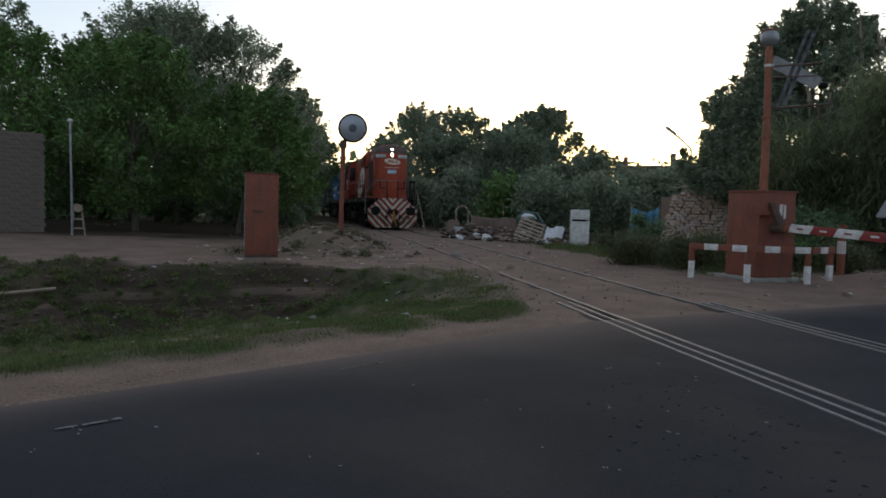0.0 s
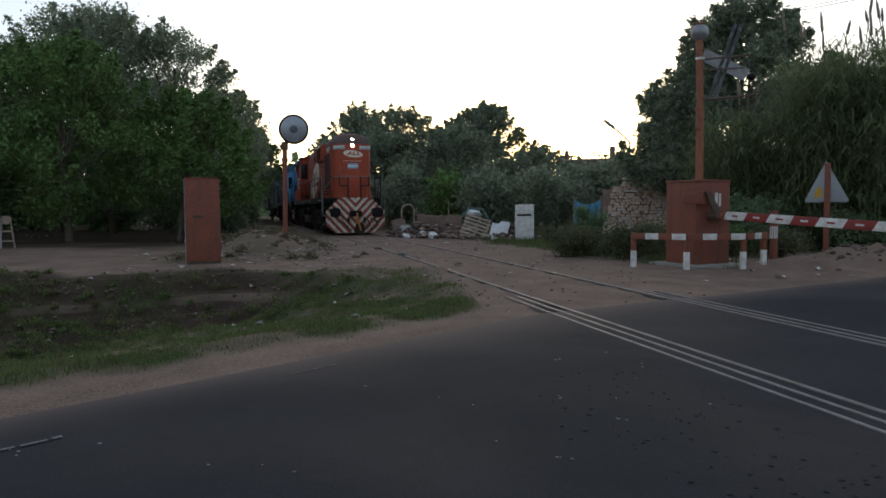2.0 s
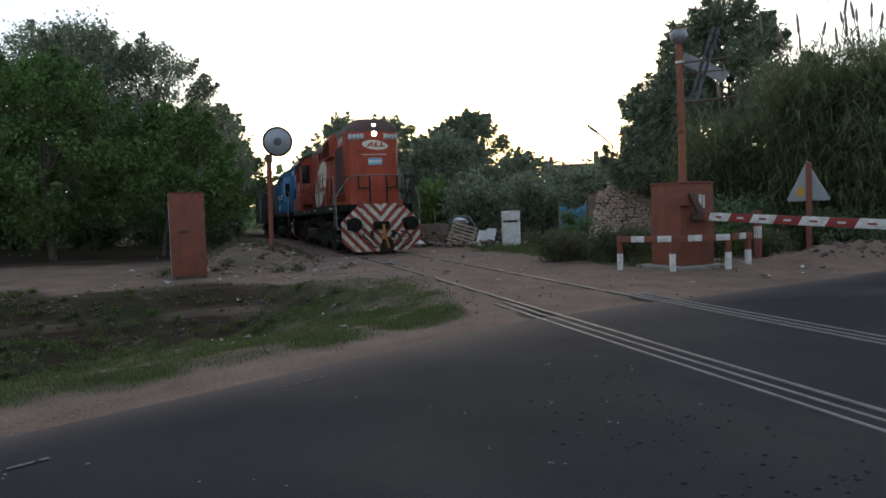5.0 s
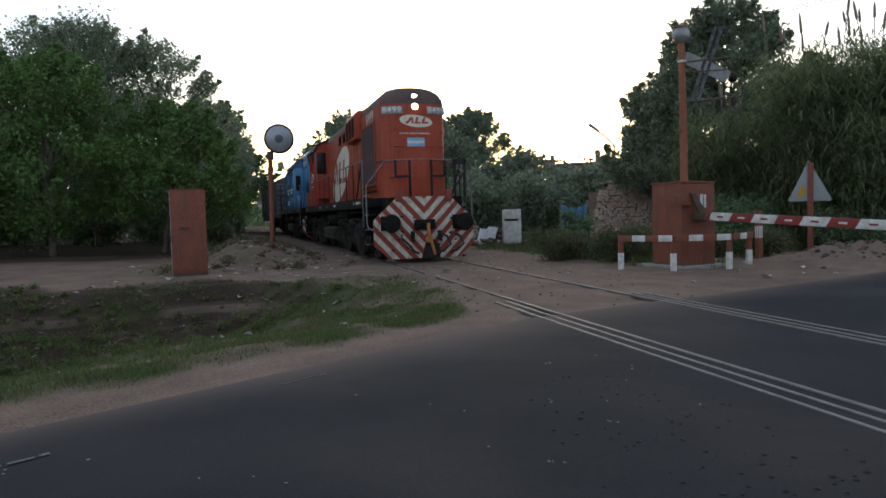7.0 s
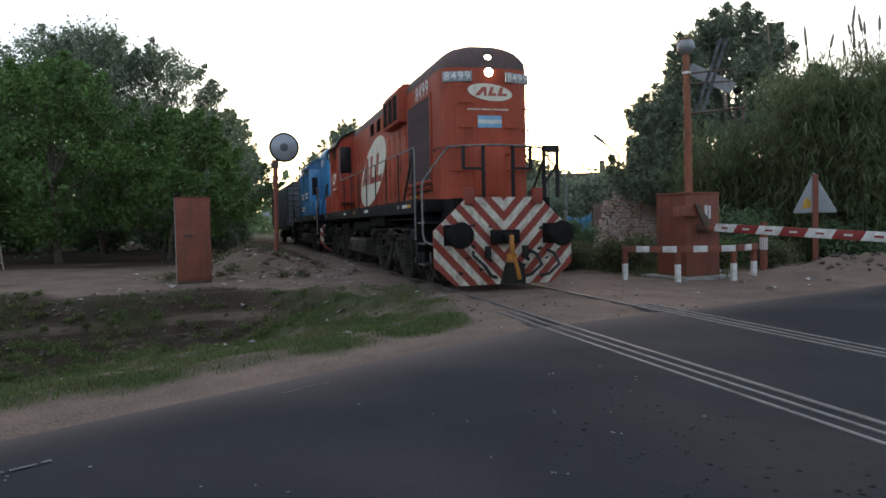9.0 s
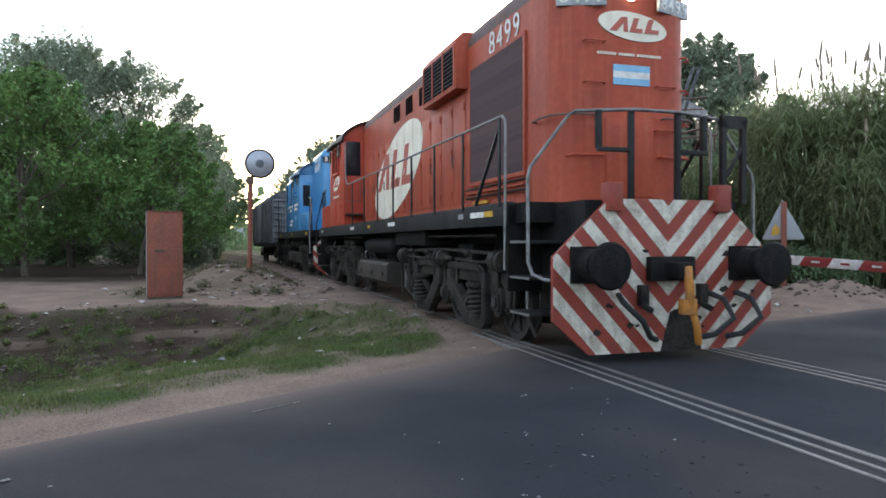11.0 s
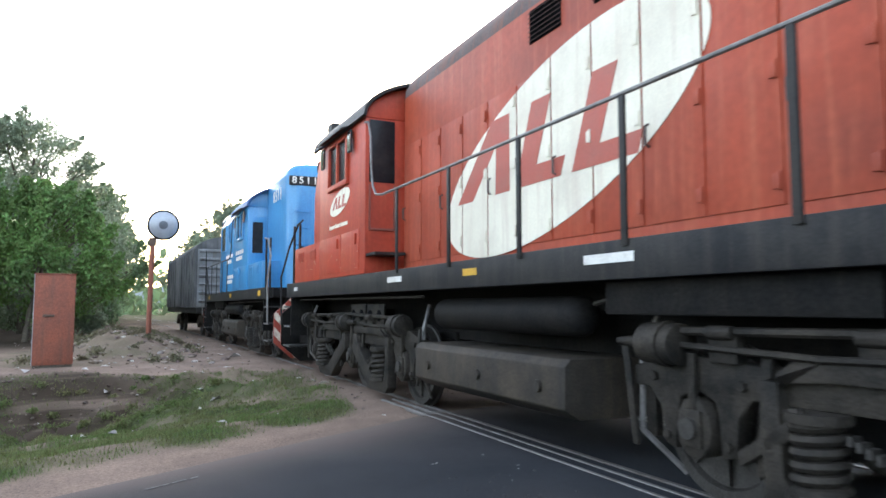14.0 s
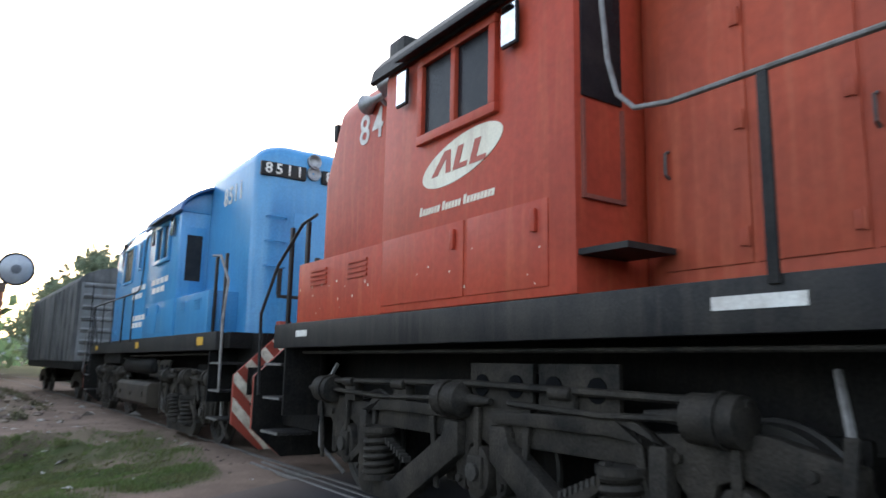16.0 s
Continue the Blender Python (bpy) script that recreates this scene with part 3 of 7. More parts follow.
for a in (
    (0.6, 42, 3.6, 2.2, LEAF_HAZY, "leafy bush beside the railway", 31, 0.2, 5000),
    (3.2, 40, 3.2, 2.0, LEAF_B, "leafy bush beside the railway", 32, 0.2, 4500),
    (6.2, 38, 3.4, 2.2, LEAF_HAZY, "leafy bush behind the rubbish heaps", 33, 0.2, 5000),
    (8.6, 35, 3.2, 2.0, LEAF_HAZY, "leafy bush behind the rubbish heaps", 34, 0.18, 5000),
    (11.0, 37, 4.0, 2.4, LEAF_HAZY, "leafy bush behind the stacked bricks", 35, 0.2, 5000),
    (14.0, 37, 4.1, 2.6, LEAF_HAZY, "leafy bush behind the stacked bricks", 36, 0.2, 5000),
    (-1.4, 47, 3.4, 1.9, LEAF_HAZY, "leafy bush beside the railway", 37, 0.22, 4000),
    (6.6, 22.5, 1.3, 0.7, LEAF, "low weedy shrub beside the refrigerator", 38, 0.08, 4200),
    (7.9, 20.5, 0.7, 1.0, LEAF_HAZY, "low weedy shrub beside the bricks", 39, 0.08, 4200),
    (6.3, 18.5, 0.6, 0.9, LEAF_HAZY, "low weedy shrub beside the bricks", 44, 0.07, 3200),
    (9.2, 18.5, 0.7, 1.0, LEAF_B, "low weedy shrub behind the fence", 40, 0.08, 4000),
    (10.4, 19.3, 1.5, 1.2, LEAF, "weedy shrub under the reeds", 41, 0.1, 4200),
    (-7.2, 33, 1.9, 1.0, LEAF_HAZY, "thin grey-green bush beside the railway", 42, 0.12, 3200),
    (-10.5, 48, 3.2, 2.4, LEAF, "dark undergrowth bush under the trees", 46, 0.26, 3500),
    (-14.5, 47.5, 3.4, 2.6, LEAF, "dark undergrowth bush under the trees", 47, 0.26, 3500),
    (-18.5, 48, 3.2, 2.6, LEAF, "dark undergrowth bush under the trees", 48, 0.26, 3500),
    (-23.0, 47, 3.4, 2.8, LEAF, "dark undergrowth bush under the trees", 49, 0.26, 3500),
    (-28.0, 46, 3.6, 3.0, LEAF, "dark undergrowth bush under the trees", 50, 0.28, 3500),
    (-9.0, 44, 2.6, 1.8, LEAF, "dark undergrowth bush under the trees", 51, 0.24, 3000),
    (4.7, 18.0, 0.75, 0.8, WEED, "low green weeds beside the track", 52, 0.06, 4500),
    (5.4, 18.8, 0.85, 0.8, WEED, "tall green weeds beside the bricks", 53, 0.06, 5500),
    (6.0, 17.0, 0.85, 0.9, WEED, "low green weeds behind the fence", 54, 0.06, 5000),
    (7.0, 18.6, 0.85, 0.9, WEED, "tall green weeds beside the bricks", 55, 0.06, 5500),
    (8.1, 17.2, 0.9, 0.9, WEED, "low green weeds behind the fence", 56, 0.06, 5000),
    (9.6, 16.6, 0.8, 0.9, WEED, "low green weeds behind the fence", 57, 0.06, 5000),
    (13.0, 18.0, 1.3, 1.3, LEAF, "weedy shrub under the reeds", 43, 0.1, 4200),
    (16.2, 16.9, 1.2, 1.4, LEAF, "weedy shrub under the reeds", 45, 0.1, 4200),
):
    build_bush(*a)


def build_far_woods():
    """Woods all round in the distance, and hills beyond."""
    rng = random.Random(77)
    blobs = []
    for i in range(430):
        a = radians(rng.uniform(0, 360))
        d = rng.uniform(115, 190)
        x, y = d * math.sin(a), d * math.cos(a)
        off = x - track_at(y)
        if y > 0 and abs(off + 3) < 6.5:
            continue
        r = rng.uniform(4, 7.5)
        blobs.append((x, y, r * rng.uniform(0.3, 0.9), r))
    t = thing("far_woods", "dark distant woods round the fields", "woods", None, "", "stuff")
    leaf_cloud("far_foliage", blobs, 42000, 1.6, LEAF, t, 78, squash=0.9, shell=0.5)
    for k in range(46):
        a = radians(186 + rng.uniform(-84, 84)) if k % 2 else radians(rng.uniform(-66, -18))
        d = rng.uniform(48, 70)
        blobs.append((d * math.sin(a), d * math.cos(a), 2.0, rng.uniform(3, 5)))
    leaf_cloud("undergrowth", blobs[-46:], 16000, 0.6, LEAF, t, 79, squash=0.8, shell=0.4)
    # unseen belt of trees added behind the eye to block low skylight
    belt = []
    for k in range(60):
        x = rng.uniform(-6, 46)
        belt.append((x, -24 + 0.45 * x + rng.uniform(-3, 3), rng.uniform(1.0, 6.0), rng.uniform(2.2, 3.4)))
    leaf_cloud("light_block_belt", belt, 14000, 0.7, LEAF, t, 80, squash=0.9, shell=0.3)
    s = Shape()
    n = 60
    top = [(-2400 + 4800 * i / n, 40 + 55 * (0.5 + noise.noise((i * 0.23, 0, 4))) + 20 * noise.noise((i * 0.9, 0, 6))) for i in range(n + 1)]
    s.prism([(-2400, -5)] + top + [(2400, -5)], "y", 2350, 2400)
    # the pale blue-grey base colour of the hills imitates haze
    tagged(part("hills", s, mat("hills_haze_tint", (0.34, 0.37, 0.42), 1.0, grain=0.05, bump=0, spec=0.0)), "hills on the horizon with pale haze in their colour", "hills", kind="structure")


build_far_woods()


def build_reeds(x, y, rx, ry, n, h0, h1, seed, plumes=True):
    """A clump of giant reed: stems, long drooping leaves, plumes."""
    rng = random.Random(seed)
    t = thing("reed_clump", "tall green giant reeds with dry plumes", "reeds", pose(x, y, -0.1), "reeds behind the barrier", "stuff")
    st, lf, pl = Shape(), Shape(), Shape()
    for i in range(n):
        a, r = rng.uniform(0, 6.3), math.sqrt(rng.random())
        bx, by = math.cos(a) * rx * r, math.sin(a) * ry * r
        h = rng.uniform(h0, h1)
        lx, ly = rng.gauss(0, 0.35), rng.gauss(0, 0.35)
        top = (bx + lx * 1.6, by + ly * 1.6, h)
        st.tube([(bx, by, 0), (bx + lx * 0.5, by + ly * 0.5, h * 0.55), top], 0.016, 4, 0.007)
        for k in range(27):
            f = rng.uniform(0.08, 1.0) ** 0.75
            q = rng.uniform(0, 6.3)
            px, py, pz = bx + lx * 1.6 * f * f, by + ly * 1.6 * f * f, h * f
            L, w = rng.uniform(0.45, 0.95), rng.uniform(0.011, 0.022)
            c, s_ = math.cos(q), math.sin(q)
            up = rng.uniform(0.15, 0.6)
            p1 = (px + c * L * 0.45, py + s_ * L * 0.45, pz + L * up * 0.6)
            p2 = (px + c * L, py + s_ * L, pz + L * (up * 0.5 - rng.uniform(0.2, 0.7)))
            lf.add([(px - s_ * w, py + c * w, pz), (px + s_ * w, py - c * w, pz), (p1[0] + s_ * w, p1[1] - c * w, p1[2]), (p1[0] - s_ * w, p1[1] + c * w, p1[2]), p2], [(0, 1, 2, 3), (3, 2, 4)])
        if plumes and rng.random() < 0.09 and h > h1 * 0.88:
            ax, ay = rng.uniform(-0.25, 0.25), rng.uniform(-0.25, 0.25)
            e = (top[0] + ax, top[1] + ay, h + rng.uniform(0.8, 1.5))
            m1 = ((top[0] + e[0]) / 2, (top[1] + e[1]) / 2, (h + e[2]) / 2)
            at = [tuple(m1[j] + (e[j] - m1[j]) * f for j in range(3)) for f in (0.12, 0.72)]
            pl.tube([top, m1], 0.013, 4, 0.013)
            pl.tube([m1, at[0]], 0.012, 6, 0.042)
            pl.tube([at[0], at[1]], 0.042, 6, 0.036)
            pl.tube([at[1], e], 0.036, 6, 0.008)
    part("stems", st, REED, t)
    part("blades", lf, REED, t)
    if pl.v:
        part("plumes", pl, PLUME, t, "dry buff seed plumes")


for i, a in enumerate(((13.6, 19.8, 1.9, 1.4, 330, 4.4, 6.0), (16.6, 20.0, 2.2, 1.6, 380, 5.0, 6.6), (19.6, 20.4, 2.2, 1.6, 260, 5.0, 6.6), (11.6, 22.0, 1.4, 1.2, 190, 2.4, 4.6), (15.5, 18.2, 2.6, 0.9, 190, 1.8, 4.2))):
    build_reeds(*a, 60 + i)

# ---- crossing equipment ----
def build_cabinet():
    c = thing("relay_cabinet", "tall rust-red steel relay cabinet beside the ditch", "cabinet", pose(-4.44, 17.2, -0.06, 0, 0, 17))
    s = Shape()
    s.box(-0.42, 0.38, 0.0, 0.55, 0.06, 2.06)
    part("body", s, RUST, c, bevel=0.015)
    s = Shape()
    s.box(-0.43, 0.39, -0.025, 0.56, 2.06, 2.08)
    part("lid", s, RUST, c, "overhanging lid", bevel=0.01)
    s = Shape()
    s.box(-0.4, 0.37, 0.02, 0.53, -0.1, 0.06)
    part("plinth", s, BARK, c, "dark plinth")
    s = Shape()
    s.box(-0.385, 0.365, -0.022, -0.001, 0.12, 2.02)
    d = part("door", s, RUST, c, "flat door with a latch", bevel=0.006)
    s = Shape()
    s.box(-0.25, -0.02, -0.045, -0.022, 1.12, 1.17)
    s.cyl((-0.2, -0.05, 1.145), (-0.2, -0.02, 1.145), 0.035, 10)
    part("latch", s, RUSTY_STEEL, d, "dark latch bar", bevel=0.005)
    for z in (0.4, 1.7):
        s = Shape()
        s.cyl((0.38, -0.02, z - 0.07), (0.38, -0.02, z + 0.07), 0.014, 8)
        part("hinge", s, RUSTY_STEEL, d)
    s = Shape()
    s.box(-0.435, -0.42, 0.01, 0.06, 0.06, 2.06)
    part("edge_strip", s, GREY_METAL, c, "pale bare metal edge")


def build_mirror():
    c = thing("traffic_mirror", "round convex traffic mirror on a rusty red post", "mirror", pose(-3.36, 22.95, -0.06))
    s = Shape()
    s.tube([(0, 0, -0.2), (0.03, 0, 1.8), (0.05, 0, 3.42)], 0.075, 12)
    part("post", s, RUST, c, smooth=True)
    s = Shape()
    s.box(-0.05, 0.15, -0.09, 0.09, 3.2, 3.46)
    part("clamp", s, RUSTY_STEEL, c, bevel=0.01)
    s = Shape()
    s.tube([(0.06, -0.05, 3.4), (0.2, -0.08, 3.5), (0.36, -0.06, 3.8)], 0.03, 8)
    part("bracket", s, RUSTY_STEEL, c, smooth=True)
    m = pose(0.36, -0.1, 3.85, 4, 0, 8)
    # the disc is the mirror's matte back; the dark hub stands for its bracket
    s = Shape()
    s.lathe([(-0.10, 0.02), (-0.095, 0.15), (-0.075, 0.28), (-0.04, 0.4), (-0.01, 0.445), (0.02, 0.44), (0.05, 0.3), (0.06, 0.1)], (0, 0, 0), "y", 40)
    g = mat("mirror_dull", (0.34, 0.36, 0.4), 0.4, 0.35, second=(0.24, 0.25, 0.28), scale=3, grain=0.1, bump=0.03)
    f = part("mirror_back", s, g, c, "dull grey convex back of the mirror", smooth=True)
    f.matrix_local = m
    s = Shape()
    s.lathe([(-0.118, 0.02), (-0.115, 0.08), (-0.1, 0.13), (-0.07, 0.14)], (0, 0, 0), "y", 24)
    f = part("hub", s, mat("mirror_hub", (0.13, 0.14, 0.16), 0.8, grain=0.1, bump=0), c, "dark round hub", smooth=True)
    f.matrix_local = m
    s = Shape()
    s.lathe([(-0.03, 0.44), (-0.035, 0.46), (0.0, 0.475), (0.035, 0.46), (0.03, 0.44)], (0, 0, 0), "y", 40)
    f = part("rim", s, BLACK, c, "dark rim", smooth=True)
    f.matrix_local = m


WORN_BOARD = mat("worn_sign_board", (0.27, 0.27, 0.27), 0.8, second=(0.17, 0.15, 0.145), scale=5, grain=0.2, bump=0.2)


SOOTY_BOARD = mat("dark_weathered_board", (0.05, 0.05, 0.055), 0.7, second=(0.2, 0.2, 0.21), scale=7, amount=0.4, grain=0.2, bump=0.1)


def build_gate():
    c = thing("barrier_machine", "rust-red barrier machine housing with a rusty signal pole", "barrier machine", pose(6.88, 15.1, -0.06, 0, 0, 18))
    s = Shape()
    s.box(-0.47, 0.47, -0.47, 0.47, 0.05, 1.84)
    part("housing", s, RUST, c, "rust-red steel housing", bevel=0.015)
    s = Shape()
    s.box(-0.49, 0.49, -0.49, 0.49, 1.84, 1.88)
    part("lid", s, RUST, c, bevel=0.008)
    s = Shape()
    s.box(-0.75, 0.7, -0.75, 0.7, -0.1, 0.05)
    part("foundation", s, mat("pale_concrete", (0.32, 0.3, 0.27), 0.9, grain=0.25, bump=0.4), c, "pale concrete foundation", bevel=0.02)
    s = Shape()
    s.box(0.05, 0.13, -0.476, -0.47, 1.35, 1.6)
    part("notice", s, WHITE, c, "scrap of a white notice")
    s = Shape()
    s.box(0.16, 0.22, -0.476, -0.47, 1.3, 1.58)
    part("notice", s, WHITE, c)
    # counterweight arms on the side towards the track
    s = Shape()
    s.box(-0.95, -0.1, -0.62, -0.55, 1.36, 1.58)
    part("counterweight_arm", s, RUST, c, bevel=0.01)
    s = Shape()
    s.prism([(-0.42, 1.62), (-0.28, 1.62), (0.0, 1.2), (0.0, 1.0), (-0.12, 1.05)], "y", -0.7, -0.64)
    part("crank", s, RUSTY_STEEL, c, "dark crank plate", bevel=0.008)
    s = Shape()
    s.cyl((-0.1, -0.8, 1.1), (-0.1, -0.45, 1.1), 0.1, 14)
    part("pivot", s, RUSTY_STEEL, c)
    s = Shape()
    s.box(-0.15, 0.38, -0.84, -0.72, 1.03, 1.17)
    part("boom_socket", s, RUST, c, bevel=0.01)
    # pole and fittings
    s = Shape()
    s.tube([(-0.05, -0.1, 1.8), (-0.06, -0.1, 3.4), (-0.1, -0.1, 4.92)], 0.085, 14, 0.07)
    pole = part("pole", s, RUST_POLE, c, "peeling rust-red pole", smooth=True)
    for z in (3.0, 3.42, 4.5):
        s = Shape()
        s.lathe([(0, 0.08), (0, 0.1), (0.05, 0.1), (0.05, 0.08)], (-0.075, -0.1, z), "z", 14)
        part("pole_band", s, WHITE if z > 4 else RUST_POLE, pole)
    s = Shape()
    s.lathe([(-0.19, 0.05), (-0.16, 0.11), (-0.08, 0.175), (0.0, 0.19), (0.08, 0.175), (0.15, 0.11), (0.18, 0.04)], (-0.1, -0.1, 5.1), "z", 20)
    bell = part("warning_bell", s, GREY_METAL, c, "round grey warning bell", smooth=True)
    s = Shape()
    s.lathe([(0, 0.12), (0.02, 0.14), (0.05, 0.08), (0.07, 0.02)], (-0.1, -0.1, 5.24), "z", 20)
    part("cap", s, RUST_POLE, bell)
    ax = Vector((math.cos(radians(-43.5)), math.sin(radians(-43.5)), 0))

    def along(d, z):
        return (-0.08 + ax.x * d, -0.1 + ax.y * d, z)

    for z0, z1, L in ((4.5, 4.52, 1.0), (3.62, 3.68, 1.2)):
        s = Shape()
        s.tube([along(-0.1, z0), along(L, z1)], 0.026, 6)
        part("bracket_arm", s, RUSTY_STEEL, pole)
    for (d0, z0), (d1, z1), w in (((0.7, 5.2), (0.2, 3.66), 0.07), ((0.83, 5.2), (0.33, 3.66), 0.07), ((0.05, 4.62), (0.95, 4.1), 0.26)):
        s = Shape()
        p, q = Vector(along(d0, z0)), Vector(along(d1, z1))
        n = Vector((-ax.y, ax.x, 0))
        side = (q - p).normalized().cross(n)
        vs = [k + side * (w / 2 * a) + n * b for k in (p, q) for a, b in ((-1, -0.015), (1, -0.015), (1, 0.015), (-1, 0.015))]
        s.add(vs, [(0, 1, 2, 3), (7, 6, 5, 4)] + [(i, 4 + i, 4 + (i + 1) % 4, (i + 1) % 4) for i in range(4)])
        part("crossbuck_board", s, WORN_BOARD if w > 0.15 else SOOTY_BOARD, pole, "weathered crossing sign board seen from behind")
    s = Shape()
    s.tube([along(-0.05, 4.28), along(0.9, 4.26)], 0.022, 6)
    part("bracket_arm", s, RUSTY_STEEL, pole)
    s = Shape()
    s.lathe([(-0.08, 0.03), (-0.05, 0.07), (0.06, 0.07), (0.08, 0.05)], along(1.04, 4.06), "y", 14)
    part("signal_lamp", s, BLACK, pole, "dark unlit signal lamp")
    for d in (0.98, 1.14):
        s = Shape()
        s.tube([along(d, 3.68), along(d, 3.36)], 0.022, 6)
        part("lamp_hanger", s, RUSTY_STEEL, pole)


def build_boom():
    a, b = Vector((7.12, 14.28, 1.05)), Vector((9.4, 8.2, 0.74))
    d = b - a
    L = d.length
    c = thing("barrier_boom", "lowered barrier boom with slanted red and white bands", "barrier boom")
    c.matrix_world = Matrix.Translation(a) @ d.to_track_quat("Y", "Z").to_matrix().to_4x4()
    n = 12
    step = L / n
    for i in range(n):
        y0, y1 = i * step, (i + 1) * step
        k = 0.05
        s = Shape()
        s.prism([(y0 - k, -0.085), (y1 - k, -0.085), (y1 + k, 0.085), (y0 + k, 0.085)], "x", -0.022, 0.022)
        pr = part("boom_band", s, WHITE if i % 2 == 0 else RED, c, "worn white band" if i % 2 == 0 else "worn red band", bevel=0.004)
        s = Shape()
        s.box(0.0225, 0.026, (y0 + y1) / 2 - 0.08, (y0 + y1) / 2 + 0.08, -0.018, 0.018)
        part("reflector", s, RED if i % 2 == 0 else WHITE, pr)
    s = Shape()
    s.box(-0.03, 0.03, -0.35, 0.0, -0.07, 0.07)
    part("boom_root", s, RUST, c, bevel=0.01)


def build_guard_fence():
    c = thing("guard_fence", "low red and white painted guard fence round the barrier", "fence", pose(0, 0, -0.06))
    posts = [(5.31, 14.77), (6.19, 14.06), (7.37, 13.98), (8.1, 14.5)]
    for x, y in posts:
        s = Shape()
        s.box(x - 0.048, x + 0.048, y - 0.048, y + 0.048, 0.3, 0.74)
        p = part("post", s, RUST, c, "square post, rust-red above white", bevel=0.01)
        s = Shape()
        s.box(x - 0.052, x + 0.052, y - 0.052, y + 0.052, -0.1, 0.36)
        part("white_base", s, WHITE, p, "whitewashed post foot", bevel=0.01)
    for (x0, y0), (x1, y1) in zip(posts, posts[1:]):
        L, a = math.hypot(x1 - x0, y1 - y0), math.degrees(math.atan2(y1 - y0, x1 - x0))
        n = max(2, round(L / 0.29))
        for k in range(n):
            s = Shape()
            s.box(L * k / n, L * (k + 1) / n, -0.1, -0.07, 0.61, 0.74)
            o = part("rail_band", s, WHITE if k % 2 else RUST, c, bevel=0.004)
            o.matrix_local = pose(x0, y0, 0, 0, 0, a)
    s = Shape()
    s.tube([(8.9, 15.5, -0.1), (8.9, 15.5, 1.2)], 0.085, 10)
    o = thing("marker_post", "dark rust-red post with a white sleeve", "post", pose(0, 0, -0.06))
    part("post", s, RUST, o)
    s = Shape()
    s.lathe([(0, 0.087), (0.28, 0.087)], (8.9, 15.5, 0.55), "z", 10)
    part("sleeve", s, WHITE, o, "white sleeve")


def build_triangle_sign():
    c = thing("triangular_road_sign", "triangular road sign seen from its grey back", "road sign", pose(11.43, 17.41, -0.06, 0, 0, -33))
    s = Shape()
    s.box(-0.07, 0.07, -0.05, 0.05, -0.1, 2.4)
    part("post", s, RUST, c, "rust-red wooden post", bevel=0.01)
    s = Shape()
    pts = [(-0.04, 2.46), (0.5, 1.42), (0.47, 1.38), (-0.5, 1.38), (-0.53, 1.42)]
    s.prism(pts, "y", 0.055, 0.07)
    part("plate", s, mat("dull_sign_back", (0.3, 0.31, 0.32), 0.5, 0.4, second=(0.3, 0.3, 0.3), scale=4, grain=0.1, bump=0.05), c, "grey metal plate", bevel=0.004)
    s = Shape()
    s.prism([(-0.31, 1.5), (-0.12, 1.52), (-0.1, 1.68), (-0.2, 1.8), (-0.28, 1.68)], "y", 0.05, 0.0545)
    part("stain", s, YELLOW, c, "yellowed patch")


build_cabinet()
build_mirror()
build_gate()
build_boom()
build_guard_fence()
build_triangle_sign()


# ---- rubbish beside the track ----
def build_fridge():
    c = thing("refrigerator", "discarded white two-door refrigerator beside the weeds", "refrigerator", pose(5.22, 26.4, -0.06, 0, 0, -6))
    s = Shape()
    s.box(-0.34, 0.34, 0.06, 0.66, 0.04, 1.4)
    part("cabinet", s, WHITE, c, bevel=0.025)
    s = Shape()
    s.box(-0.34, 0.34, 0, 0.06, 0.06, 0.98)
    d = part("lower_door", s, WHITE, c, bevel=0.02)
    s = Shape()
    s.box(-0.34, 0.34, 0, 0.06, 1.03, 1.4)
    part("upper_door", s, WHITE, c, bevel=0.02)
    s = Shape()
    s.box(-0.3, 0.22, -0.03, 0, 0.97, 1.03)
    part("handle", s, BLACK, d, "dark handle")


def build_pallet():
    c = thing("pallet", "broken wooden pallet leaning on the rubbish", "pallet", pose(3.4, 28.3, 0.05, -32, 18, -10))
    for k in range(6):
        s = Shape()
        s.box(-0.55, 0.55, -0.02, 0.0, 0.02 + k * 0.17, 0.12 + k * 0.17)
        part("slat", s, WOOD, c, bevel=0.004)
    for x in (-0.5, 0, 0.44):
        s = Shape()
        s.box(x, x + 0.08, 0.0, 0.1, 0, 1.0)
        part("bearer", s, WOOD, c, bevel=0.005)


def crumple(s, o, size, rng, flat=0.5):
    """A crumpled bag or clod."""
    n, m = 7, 5
    vs = []
    for i in range(m + 1):
        for j in range(n):
            a, b = math.pi * i / m, 2 * math.pi * j / n
            r = size * rng.uniform(0.7, 1.15)
            vs.append((o[0] + r * math.sin(a) * math.cos(b), o[1] + r * math.sin(a) * math.sin(b), o[2] + flat * r * math.cos(a)))
    s.add(vs, [(i * n + j, i * n + (j + 1) % n, (i + 1) * n + (j + 1) % n, (i + 1) * n + j) for i in range(m) for j in range(n)])


